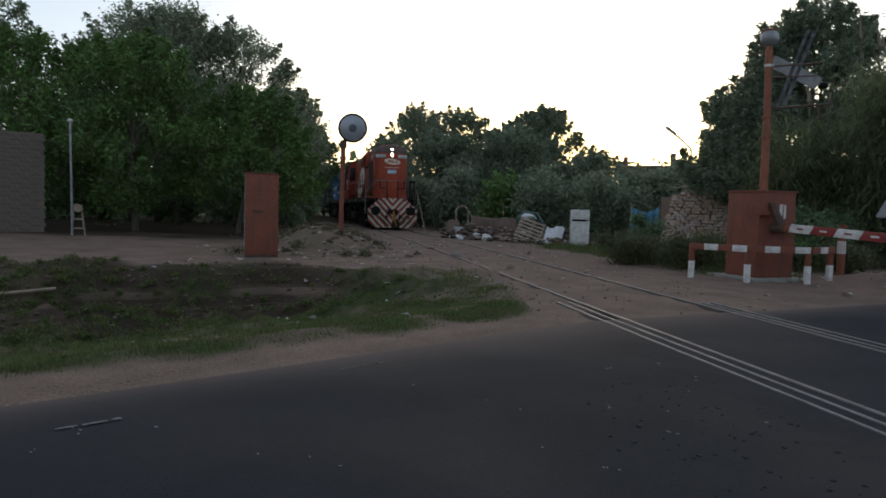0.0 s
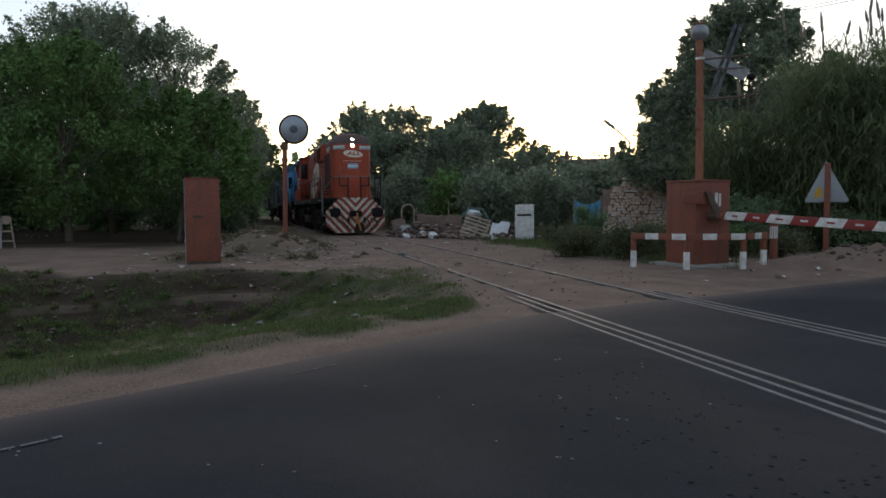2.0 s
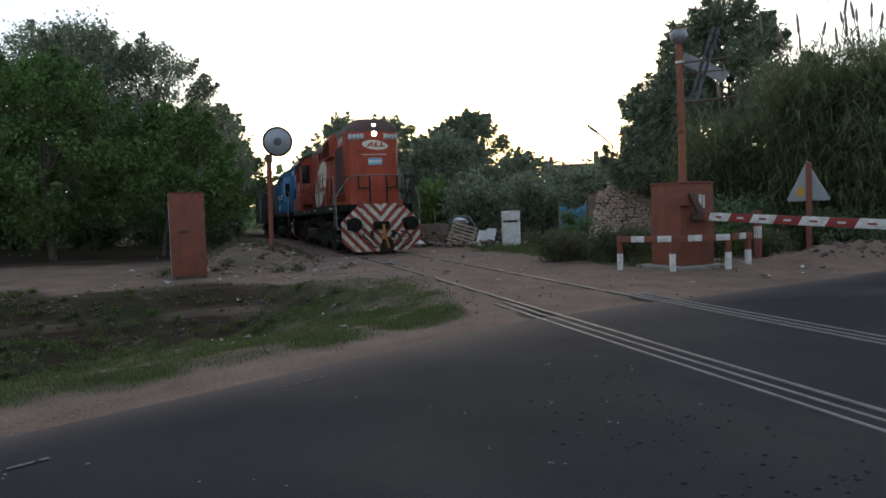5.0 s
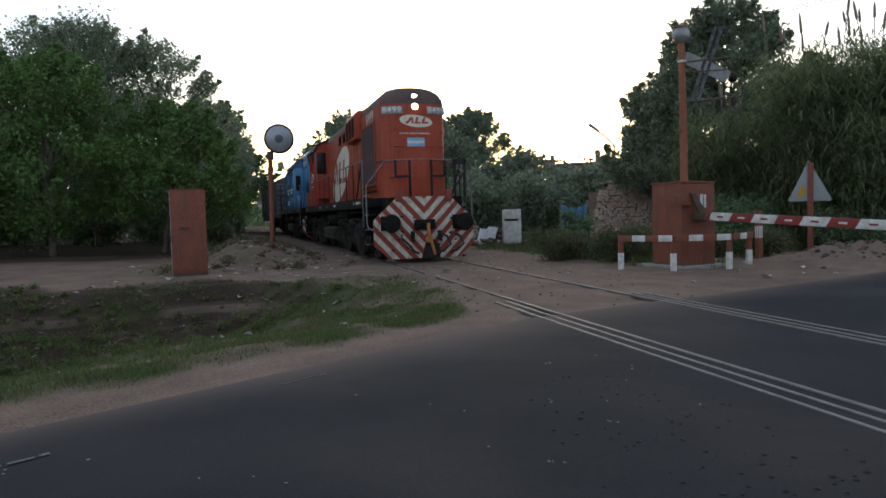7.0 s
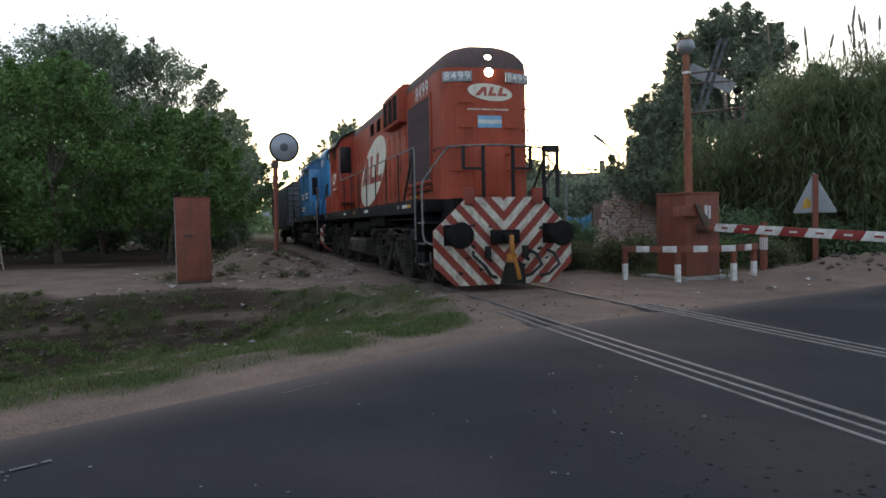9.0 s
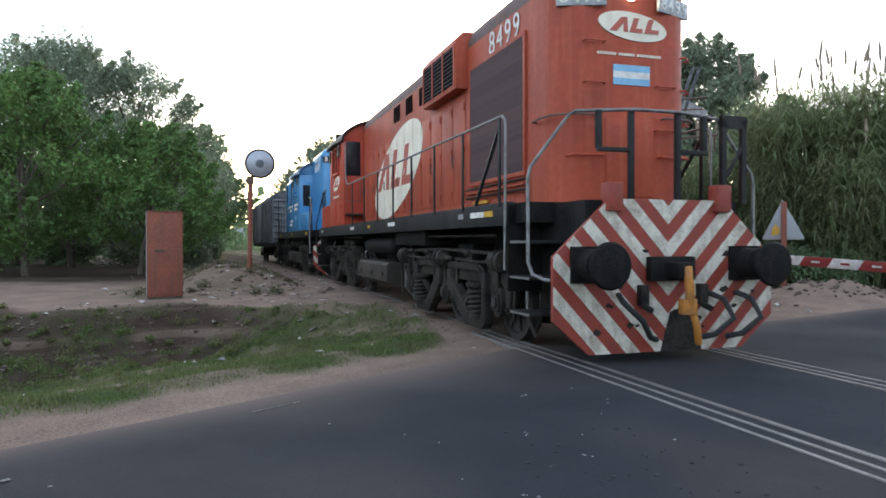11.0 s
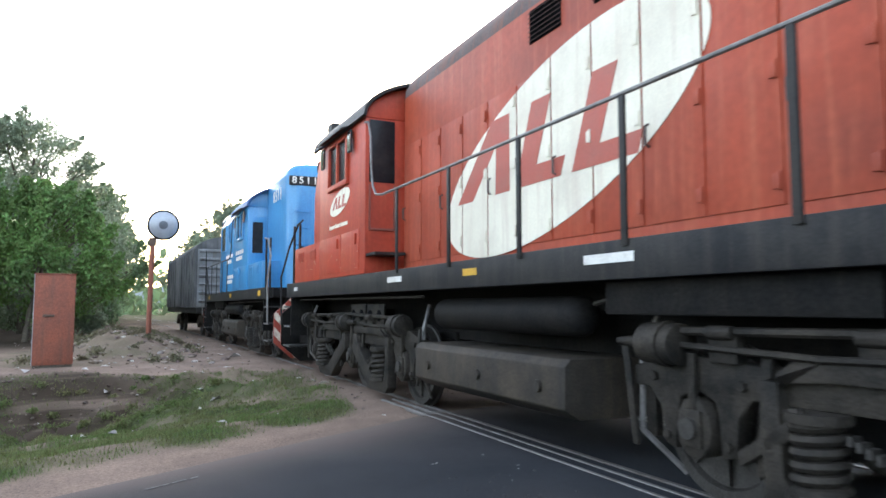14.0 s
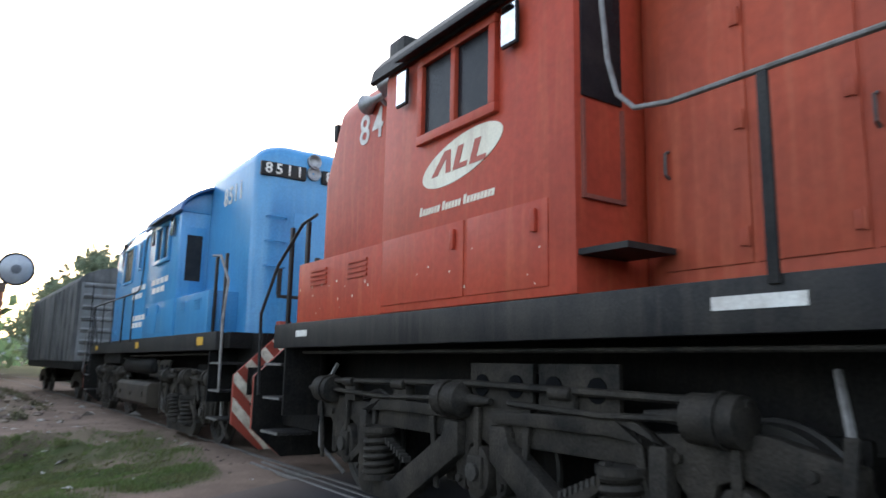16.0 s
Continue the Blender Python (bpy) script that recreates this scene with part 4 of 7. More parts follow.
def build_junk():
    rng = random.Random(5)
    cloth = mat("dirty_brown_fabric", (0.2, 0.13, 0.1), 0.9, second=(0.12, 0.09, 0.08), scale=5, grain=0.3, bump=0.5)
    bag = mat("white_plastic_bag", (0.65, 0.66, 0.66), 0.45, second=(0.5, 0.5, 0.52), scale=6, grain=0.1, bump=0.3)
    # sagging armchair
    c = thing("armchair", "broken sagging brown armchair among the rubbish", "armchair", pose(2.0, 31.6, -0.06, 0, 0, 12))
    s = Shape()
    s.box(-0.7, 0.7, -0.35, 0.35, 0.05, 0.45)
    part("seat", s, cloth, c, bevel=0.09, segs=3)
    s = Shape()
    s.box(-0.7, 0.7, 0.2, 0.5, 0.3, 0.95, Matrix.Rotation(radians(6), 4, "Y"))
    part("backrest", s, cloth, c, bevel=0.1, segs=3)
    for x in (-0.78, 0.62):
        s = Shape()
        s.box(x, x + 0.18, -0.38, 0.4, 0.05, 0.68)
        part("armrest", s, cloth, c, bevel=0.06, segs=3)
    # cane chair with an arched back
    c = thing("cane_chair", "old cane chair with an arched back, among the rubbish", "chair", pose(0.9, 32.6, -0.06, 0, 0, 15))
    s = Shape()
    s.tube([(-0.3, 0, 0)] + [(0.3 * math.cos(radians(a)), 0, 1.15 + 0.3 * math.sin(radians(a))) for a in range(180, -1, -20)] + [(0.3, 0, 0)], 0.035, 8)
    part("back_frame", s, WOOD, c, smooth=True)
    s = Shape()
    s.box(-0.3, 0.3, -0.5, 0.02, 0.4, 0.47)
    part("seat", s, WOOD, c, bevel=0.02)
    for x in (-0.27, 0.27):
        s = Shape()
        s.cyl((x, -0.45, 0), (x, -0.45, 0.42), 0.03, 8)
        part("leg", s, WOOD, c)
    # tub, bags, posts, boards
    c = thing("plastic_tub", "dented pale plastic tub beside the rails", "tub", pose(0.75, 31.2, -0.06))
    s = Shape()
    s.lathe([(0, 0.2), (0.5, 0.27), (0.53, 0.29), (0.53, 0.26), (0.06, 0.19)], (0, 0, 0), "z", 18)
    part("tub_body", s, bag, c, smooth=True)
    for x, y, r in ((1.85, 29.3, 0.26), (0.7, 29.6, 0.2), (4.9, 27.8, 0.16)):
        c = thing("rubbish_bag", "crumpled pale plastic bag on the dirt", "bag", pose(x, y, -0.06), "rubbish beside the track")
        s = Shape()
        crumple(s, (0, 0, r * 0.4), r, rng, 0.7)
        part("bag_body", s, bag, c, smooth=True)
    for x, y, h, lx in ((2.9, 34, 1.7, 0.05), (1.6, 33.4, 1.3, -0.3), (3.9, 33.5, 1.6, 0.02), (-0.8, 34, 2.2, -0.5)):
        c = thing("wooden_stake", "thin grey wooden stake standing in the rubbish", "stake", pose(x, y, -0.1), "stakes in the rubbish")
        s = Shape()
        s.tube([(0, 0, 0), (lx * 0.5, 0, h * 0.5), (lx, 0.05, h)], 0.03, 6, 0.02)
        part("stake_body", s, WOOD, c)
    c = thing("bent_frame", "greenish bent metal frame draped with plastic", "frame", pose(4.0, 32.5, -0.06))
    s = Shape()
    s.tube([(-0.7, 0, 0), (-0.6, 0, 0.8), (-0.2, 0, 1.25), (0.4, 0, 1.2), (0.7, 0, 0.7), (0.75, 0, 0)], 0.05, 8)
    part("hoop", s, mat("green_metal", (0.12, 0.2, 0.19), 0.6, grain=0.2, bump=0.1), c, smooth=True)
    s = Shape()
    crumple(s, (0, 0, 1.0), 0.42, rng, 0.5)
    part("draped_sheet", s, bag, c, smooth=True)
    for x, y, w, h, tilt, rz, m, lab in ((2.75, 30.2, 1.0, 0.95, 14, 10, cloth, "brown fibre board leaning on the rubbish"), (1.7, 30.6, 1.5, 0.5, 62, -14, WOOD, "warped pale board lying on the rubbish"), (4.35, 27.9, 0.75, 0.8, 38, -30, bag, "white panel leaning beside the pallet"), (5.45, 29.0, 0.7, 0.25, 70, 20, bag, "white panel lying beside the refrigerator"), (0.55, 31.0, 0.7, 0.8, 20, 25, cloth, "brown fibre board leaning on the rubbish")):
        c = thing("board_sheet", lab, "board", pose(x, y, -0.02, -tilt, 0, rz), "boards in the rubbish")
        s = Shape()
        k = 8
        s.add([(w * (i / k - 0.5) + rng.uniform(-0.02, 0.02), t + 0.06 * math.sin(i * 0.9), z * h * (1 + rng.uniform(-0.06, 0.06))) for t in (0, 0.03) for z in (0, 1) for i in range(k + 1)],
              [q for i in range(k) for q in ((i, i + 1, i + k + 2, i + k + 1), (i + 2 * k + 2, i + 3 * k + 3, i + 3 * k + 4, i + 2 * k + 3), (i + k + 1, i + k + 2, i + 3 * k + 4, i + 3 * k + 3), (i, i + 2 * k + 2, i + 2 * k + 3, i + 1))])
        part("sheet", s, m, c)
    # heap of mixed rubbish
    c = thing("rubbish_heap", "low heap of mixed household rubbish and earth", "rubbish heap", None, "", "stuff")
    for col, n, nm in (((0.12, 0.09, 0.07), 300, "dark_debris"), ((0.3, 0.22, 0.17), 210, "brown_debris"), ((0.5, 0.5, 0.5), 50, "pale_debris"), ((0.35, 0.12, 0.1), 12, "red_debris")):
        s = Shape()
        for i in range(n):
            x = rng.uniform(0.0, 5.9)
            y = 30.5 + rng.gauss(0, 0.9) - (x - 2) * 0.6
            crumple(s, (x, y, rng.uniform(0, 0.6) * max(0.2, 1 - abs(y - 30.5 + (x - 2) * 0.6) / 1.5)), rng.uniform(0.05, 0.17), rng, rng.uniform(0.25, 0.6))
        part(nm, s, mat(nm, col, 0.85, scale=4, grain=0.3, bump=0.3, rand=0.4), c)
    # small boards and a branch
    c = thing("plank", "pale weathered plank lying in the ditch grass", "plank", pose(-6.95, 11.0, ground_z(-6.95, 11.0) + 0.07, 4, -3, 40))
    s = Shape()
    s.box(-0.75, 0.75, -0.045, 0.045, 0, 0.03)
    part("board", s, WOOD, c, bevel=0.005)


def build_bricks():
    """The long stack of old bricks."""
    rng = random.Random(9)
    c = thing("brick_stack", "long loose stack of old reddish bricks", "brick stack", pose(9.0, 29.0, -0.08, 0, 0, -18))
    me = None
    n = 0
    for row in range(20):
        z = 0.06 + row * 0.126
        length = 3.0 if row < 16 else 3.0 - (row - 15) * 0.45
        x = 0.0 + row * 0.03 + rng.uniform(-0.05, 0.05) + (0.3 if row > 16 else 0)
        while x < length:
            w = rng.uniform(0.14, 0.25)
            if me is None:
                s = Shape()
                s.box(-0.115, 0.115, -0.2, 0.2, -0.06, 0.06)
                o = part("brick", s, BRICK_PIECE, c, bevel=0.012, segs=1)
                me = o.data
            else:
                o = new("brick", me)
                o.parent = c
            o.matrix_local = pose(x + w / 2, rng.uniform(-0.06, 0.06), z + rng.uniform(-0.015, 0.015), rng.uniform(-6, 6), rng.uniform(-10, 10), rng.uniform(-10, 10)) @ Matrix.Diagonal((w / 0.24, 1, 1, 1))
            x += w + 0.005
            n += 1
    s = Shape()
    s.box(0.05, 2.7, 0.15, 1.0, 0, 2.05)
    part("core", s, BRICK, c)
    for k in range(4):
        t = thing("roof_board", "grey weathered board lying on the brick stack", "board", pose(10.0 + k * 0.45, 28.7 - k * 0.1, 2.34 + 0.05 * k, 0, rng.uniform(-10, 6), -18 + rng.uniform(-12, 12)), "boards on the brick stack")
        s = Shape()
        s.box(-0.7, 0.7, -0.1, 0.1, 0, 0.035)
        part("board", s, WOOD, t, bevel=0.005)


BRICK_PIECE = mat("brick_piece", (0.6, 0.42, 0.33), 0.9, second=(0.44, 0.29, 0.22), scale=5, grain=0.25, bump=0.5)
_oi = BRICK_PIECE.node_tree.nodes.new("ShaderNodeObjectInfo")
_hs = [n for n in BRICK_PIECE.node_tree.nodes if n.type == "HUE_SAT"][0]
_mp = BRICK_PIECE.node_tree.nodes.new("ShaderNodeMapRange")
_mp.inputs["To Min"].default_value, _mp.inputs["To Max"].default_value = 0.6, 1.15
BRICK_PIECE.node_tree.links.new(_oi.outputs["Random"], _mp.inputs[0])
BRICK_PIECE.node_tree.links.new(_mp.outputs[0], _hs.inputs["Saturation"])


def build_tarp():
    c = thing("blue_tarpaulin", "hanging blue tarpaulin tied between two stakes", "tarpaulin", pose(8.0, 29.6, -0.06, 0, 0, -16))
    n, m = 18, 8
    vs = [(1.1 * i / n, 0.06 * math.sin(i * 1.3) + 0.03 * math.sin(i * 2.9 + j), 0.1 + (1.5 - 0.22 * math.sin(math.pi * i / n)) * j / m) for j in range(m + 1) for i in range(n + 1)]
    fs = [(j * (n + 1) + i, j * (n + 1) + i + 1, (j + 1) * (n + 1) + i + 1, (j + 1) * (n + 1) + i) for j in range(m) for i in range(n)]
    s = Shape()
    s.add(vs, fs)
    o = part("sheet", s, mat("blue_plastic", (0.07, 0.23, 0.36), 0.5, second=(0.1, 0.27, 0.36), scale=3, grain=0.15, bump=0.1), c, smooth=True)
    md = o.modifiers.new("thickness", "SOLIDIFY")
    md.thickness = 0.006
    for x in (-0.02, 1.12):
        s = Shape()
        s.cyl((x, 0, -0.1), (x, 0, 1.75), 0.03, 8)
        part("stake", s, WOOD, c)


def build_shed():
    c = thing("low_shed", "low dark overgrown shed with stub chimneys", "shed", pose(13.4, 41.5, 0.0, 0, 0, -18))
    s = Shape()
    s.box(-2.8, 2.2, 0, 3, -0.1, 4.0)
    part("wall", s, BRICK, c, "dull brick wall")
    s = Shape()
    s.box(-3.0, 2.4, -0.25, 3.2, 4.0, 4.12)
    roof = part("roof", s, WOOD, c, "flat weathered roof", bevel=0.02)
    for x, h, w in ((-2.6, 0.55, 0.13), (0.15, 0.75, 0.17), (1.1, 0.45, 0.1), (1.7, 0.5, 0.14)):
        s = Shape()
        s.box(x - w, x + w, 0.3, 0.3 + 2 * w, 4.12, 4.12 + h)
        part("chimney", s, BRICK, roof, bevel=0.02)
    c = thing("street_lamp", "thin street lamp with a drooping arm", "street lamp", pose(13.8, 39.2, -0.1))
    s = Shape()
    s.tube([(0, 0, 0), (0, 0, 5.0)], 0.06, 8, 0.045)
    part("pole", s, GREY_METAL, c)
    s = Shape()
    s.tube([(0, 0, 5.0), (-0.5, 0, 5.45), (-1.0, 0, 5.85)], 0.05, 8)
    part("arm", s, GREY_METAL, c, smooth=True)
    s = Shape()
    s.box(-1.55, -0.85, -0.11, 0.11, -0.07, 0.07, Matrix.Translation((-1.0, 0, 5.86)) @ Matrix.Rotation(radians(36), 4, "Y") @ Matrix.Translation((0.95, 0, 0)))
    part("lamp_head", s, GREY_METAL, c, bevel=0.03)


def build_wall():
    c = tagged(new("wall_west"), "weathered bare brick boundary wall with a broken top", "wall", kind="structure")
    c.matrix_world = pose(-14.4, 25.3, -0.1, 0, 0, 33.5)
    m = mat("wall_brick", (0.2, 0.15, 0.12), 0.95, second=(0.13, 0.11, 0.1), scale=1.2, amount=0.7, grain=0.25, grain_scale=14, bump=0.6)
    me = None
    rng = random.Random(3)
    for row in range(24):
        for k in range(9):
            x = -0.3 - k * 0.6 - (0.3 if row % 2 else 0)
            if me is None:
                s = Shape()
                s.box(-0.295, 0.295, -0.1, 0.1, -0.072, 0.072)
                o = part("block", s, m, c, bevel=0.01, segs=1)
                me = o.data
            else:
                o = new("block", me)
                o.parent = c
            o.matrix_local = pose(x, rng.uniform(-0.008, 0.008), 0.08 + row * 0.153, 0, 0, rng.uniform(-0.5, 0.5))
    s = Shape()
    s.box(-6, -0.05, -0.085, 0.085, 0, 3.66)
    part("mortar", s, m, c)
    t = thing("wooden_trestle", "small pale wooden trestle at the tree line", "trestle", pose(-12.6, 24.1, -0.08, 0, 0, 28))
    for x in (-0.22, 0.22):
        s = Shape()
        s.tube([(x, 0, 0), (x * 0.45, 0, 1.15)], 0.03, 6)
        part("leg", s, WOOD, t)
    for z in (0.3, 0.62, 0.95):
        s = Shape()
        w = 0.24 - 0.1 * z
        s.box(-w, w, -0.02, 0.02, z, z + 0.06)
        part("rung", s, WOOD, t)
    s = Shape()
    s.lathe([(-0.03, 0.1), (-0.04, 0.13), (0.0, 0.15), (0.04, 0.13), (0.03, 0.1)], (0, -0.05, 1.02), "y", 16)
    part("ring", s, WOOD, t)
    t = thing("lamp_post", "thin pale metal post with a small lamp", "lamp post", pose(-12.7, 23.9, -0.08))
    s = Shape()
    s.tube([(0, 0, 0), (-0.02, 0, 2.2), (-0.05, 0, 3.95)], 0.035, 8)
    part("post", s, GREY_METAL, t)
    s = Shape()
    s.lathe([(0, 0.03), (0.05, 0.09), (0.1, 0.08), (0.13, 0.02)], (-0.05, 0, 3.93), "z", 12)
    part("lamp_head", s, WHITE, t)


def build_cable():
    for z, off in ((0.0, 0.0), (0.25, 0.6)):
        c = thing("overhead_cable", "thin overhead cable across the sky", "cable", None, "overhead cables")
        s = Shape()
        a, b = Vector((-22, 72 + off, 13.4 + z)), Vector((24, 34 + off, 11.6 + z))
        s.tube([a.lerp(b, i / 24) - Vector((0, 0, 1.2 * 4 * (i / 24) * (1 - i / 24))) for i in range(25)], 0.014, 5)
        part("wire", s, BLACK, c)


build_fridge()
build_pallet()
build_junk()
build_bricks()
build_tarp()
build_shed()
build_wall()
build_cable()


# ---- grass, stones and litter on the ground ----
def scatter_grass():
    rng = random.Random(21)
    s, tall = Shape(), Shape()
    n = 0
    while n < 130000:
        x, y = rng.uniform(-11, 1.2), rng.uniform(4.2, 17.5)
        if rng.random() > grassy(x, y) ** 1.3:
            continue
        n += 1
        z, a, h, w = ground_z(x, y), rng.uniform(0, 6.28), rng.uniform(0.014, 0.048), rng.uniform(0.004, 0.008)
        if noise.noise((x * 1.2, y * 1.2, 40)) > 0.15:
            h *= 1.7
        c, q, l = math.cos(a), math.sin(a), rng.uniform(0.2, 0.9) * h
        s.add([(x - c * w, y - q * w, z - 0.01), (x + c * w, y + q * w, z - 0.01), (x + q * l, y - c * l, z + h)], [(0, 1, 2)])
    n = 0
    while n < 15000:
        x, y = rng.uniform(3, 16), rng.uniform(11.5, 27)
        if rng.random() > grassy(x, y):
            continue
        n += 1
        z, a, h, w = ground_z(x, y), rng.uniform(0, 6.28), rng.uniform(0.08, 0.32), rng.uniform(0.006, 0.013)
        c, q, l = math.cos(a), math.sin(a), rng.uniform(0.2, 0.8) * h
        tall.add([(x - c * w, y - q * w, z - 0.01), (x + c * w, y + q * w, z - 0.01), (x + q * l, y - c * l, z + h)], [(0, 1, 2)])
    g = thing("grass", "short patchy green grass of the ditch banks", "grass", None, "", "stuff")
    part("short_grass", s, GRASS, g)
    part("tall_weeds", tall, GRASS, g)


def scatter_stones():
    rng = random.Random(22)
    soil = mat("clods", (0.14, 0.105, 0.082), 0.95, second=(0.075, 0.056, 0.044), scale=3, grain=0.3, bump=0.5, rand=0.35)
    s = Shape()
    for i in range(-1500, 1500):
        if i < 650:
            x, y = rng.uniform(-9, 0), rng.uniform(5.5, 15.5)
            q, k = polyline_side(DITCH, x, y)
            if not -0.4 < q < bank_width(k) + 0.3 or k > 4.6:
                continue
        elif i < 1150:
            y = rng.uniform(16, 34)
            x = track_at(y) + rng.choice((-1, 1)) * abs(rng.gauss(2.2, 1.6))
        else:
            y = rng.uniform(8.5, 17)
            x = track_at(y) + rng.uniform(-4, 3)
        d, _ = polyline_side(ROAD_FAR, x, y)
        if d < 0.2 or abs(abs(x - track_at(y)) - 0.9) < 0.16:
            continue
        r = rng.uniform(0.01, 0.045) ** 1.3 * 2.6 * (1.05 if i < 650 else 0.6)
        crumple(s, (x, y, ground_z(x, y) + r * 0.2), r, rng, 0.6)
    for i in range(160):
        x, y = rng.gauss(10.6, 0.9), rng.gauss(14.6, 0.6)
        r = rng.uniform(0.02, 0.075)
        crumple(s, (x, y, ground_z(x, y) + r * 0.2), r, rng, 0.6)
    g = thing("loose_stones", "loose clods and stones on the bare soil", "stones", None, "", "stuff")
    part("stone_pieces", s, soil, g)
    s = Shape()
    for i in range(180, 560):
        if i < 350:
            y = rng.uniform(17, 33)
            x = track_at(y) - abs(rng.gauss(3.6, 1.8))
        elif i < 440:
            y = rng.uniform(13, 32)
            x = track_at(y) + rng.uniform(-0.8, 3.4)
        elif i < 520:
            x, y = rng.uniform(-6, 1.5), rng.uniform(8.5, 16.5)
        else:
            x, y = rng.uniform(4, 9), rng.uniform(11.5, 18)
        d, _ = polyline_side(ROAD_FAR, x, y)
        if d < 0.35:
            continue
        z, a, r = ground_z(x, y) + 0.012, rng.uniform(0, 6.3), rng.uniform(0.02, 0.05) + (rng.random() ** 5) * 0.13
        c, q = math.cos(a) * r, math.sin(a) * r
        b = rng.uniform(0.3, 0.9)
        h = rng.uniform(0.1, 0.9) * r
        s.add([(x - c, y - q, z), (x + q * b, y - c * b, z + h), (x + c, y + q, z + h * 0.3), (x - q * b, y + c * b, z + h * 0.6)], [(0, 1, 2), (0, 2, 3)])
    g = thing("litter", "scattered scraps of pale paper and plastic litter", "litter", None, "", "stuff")
    part("scraps", s, LITTER, g)
    # crumbs of broken asphalt and two stones on the road
    s = Shape()
    dark = mat("asphalt_crumbs", (0.03, 0.03, 0.03), 0.9, grain=0.2, bump=0.2)
    for i in range(230):
        x, y = rng.uniform(1.0, 4.2), rng.uniform(2.6, 5.4)
        if abs(x - track_at(y) + 1.05) < 0.32 or x > track_at(y) - 0.6:
            continue
        crumple(s, (x, y, -0.028), rng.uniform(0.006, 0.02), rng, 0.5)
    chips = Shape()
    for i in range(46):
        x, y = rng.uniform(-2.6, 3.2), rng.uniform(3.2, 7.0)
        if polyline_side(ROAD_FAR, x, y)[0] > -0.5 or x > track_at(y) - 1.4:
            continue
        r = rng.uniform(0.003, 0.009)
        for k in range(rng.choice((1, 1, 1, 3))):
            ox, oy, a = x + rng.gauss(0, 0.03), y + rng.gauss(0, 0.03), rng.uniform(0, 3)
            chips.prism([(ox + r * rng.uniform(0.5, 2.0) * math.cos(a + q), oy + r * math.sin(a + q)) for q in (0, 1.2, 2.5, 3.7, 5.0)], "z", -0.031, -0.026)
    g = thing("pale_grit", "pale flecks of grit on the asphalt", "grit", None, "", "stuff")
    part("grit_pieces", chips, mat("pale_grit", (0.26, 0.25, 0.24), 0.9, grain=0.2, bump=0.1), g)
    g = thing("asphalt_crumbs", "dark crumbs of broken asphalt beside the rail", "crumbs", None, "", "stuff")
    part("crumb_pieces", s, dark, g)


def scatter_weeds():
    """Small leafy weeds on the ditch bank and dry tufts and clods on the mounds along the track."""
    rng = random.Random(91)
    bank, dry = [], []
    while len(bank) < 420:
        x, y = rng.uniform(-11, -0.5), rng.uniform(6.5, 15.5)
        q, k = polyline_side(DITCH, x, y)
        if not -0.6 < q < bank_width(k) + 0.2 or k > 4.5:
            continue
        if k > 2.8 and q > 0.2 and rng.random() < 0.6:
            continue
        r = rng.uniform(0.05, 0.17)
        bank.append((x, y, ground_z(x, y) + r * 0.3, r))
    while len(dry) < 90:
        y = rng.uniform(18, 36)
        x = track_at(y) - rng.uniform(2.6, 6.8)
        r = rng.uniform(0.07, 0.26)
        dry.append((x, y, ground_z(x, y) + r * 0.3, r))
    g = thing("ditch_weeds", "low leafy weeds on the ditch bank", "weeds", None, "", "stuff")
    leaf_cloud("weed_leaves", bank, 60000, 0.032, GRASS, g, 92, squash=0.55, shell=0.2)
    g = thing("track_weeds", "dry grey-green tufts on the mounds along the track", "weeds", None, "", "stuff")
    leaf_cloud("weed_leaves", dry, 12000, 0.06, mat("dry_weed", (0.13, 0.125, 0.07), 0.85, second=(0.17, 0.13, 0.085), scale=0.8, grain=0.3, bump=0, translucent=0.3, rand=0.35), g, 93, squash=0.6, shell=0.2)
    for nm, lab, col, n, big in (("rubble", "broken brown rubble and clods along the track", (0.2, 0.15, 0.12), 340, 0.12), ("pale_rubble", "scattered pale rubble and rags along the track", (0.42, 0.38, 0.34), 90, 0.08)):
        s = Shape()
        for i in range(n):
            y = rng.uniform(17.5, 32)
            x = track_at(y) - abs(rng.gauss(4.0, 1.3))
            if x > track_at(y) - 2.1:
                continue
            r = 0.02 + big * rng.random() ** 2
            crumple(s, (x, y, ground_z(x, y) + r * 0.15), r, rng, rng.uniform(0.3, 0.6))
        g = thing(nm, lab, "rubble", None, "", "stuff")
        part("rubble_pieces", s, mat(nm, col, 0.95, second=tuple(c * 0.55 for c in col), scale=2.5, grain=0.3, bump=0.3, rand=0.35), g)


scatter_grass()
scatter_stones()
scatter_weeds()

# ---- the train ----
def clip(poly, a, b, c):
    """The part of a polygon where a*x + b*y >= c."""
    out = []
    for i, p in enumerate(poly):
        q = poly[(i + 1) % len(poly)]
        dp, dq = a * p[0] + b * p[1] - c, a * q[0] + b * q[1] - c
        if dp >= 0:
            out.append(p)
        if dp * dq < 0:
            k = dp / (dp - dq)
            out.append((p[0] + (q[0] - p[0]) * k, p[1] + (q[1] - p[1]) * k))
    return out


def plan(w, y0, y1, r, n=6):
    """Outline of a hood seen from above: rounded at both ends."""
    return arc(w - r, y0 + r, r, -90, 0, n) + arc(w - r, y1 - r, r, 0, 90, n) + arc(-w + r, y1 - r, r, 90, 180, n) + arc(-w + r, y0 + r, r, 180, 270, n)


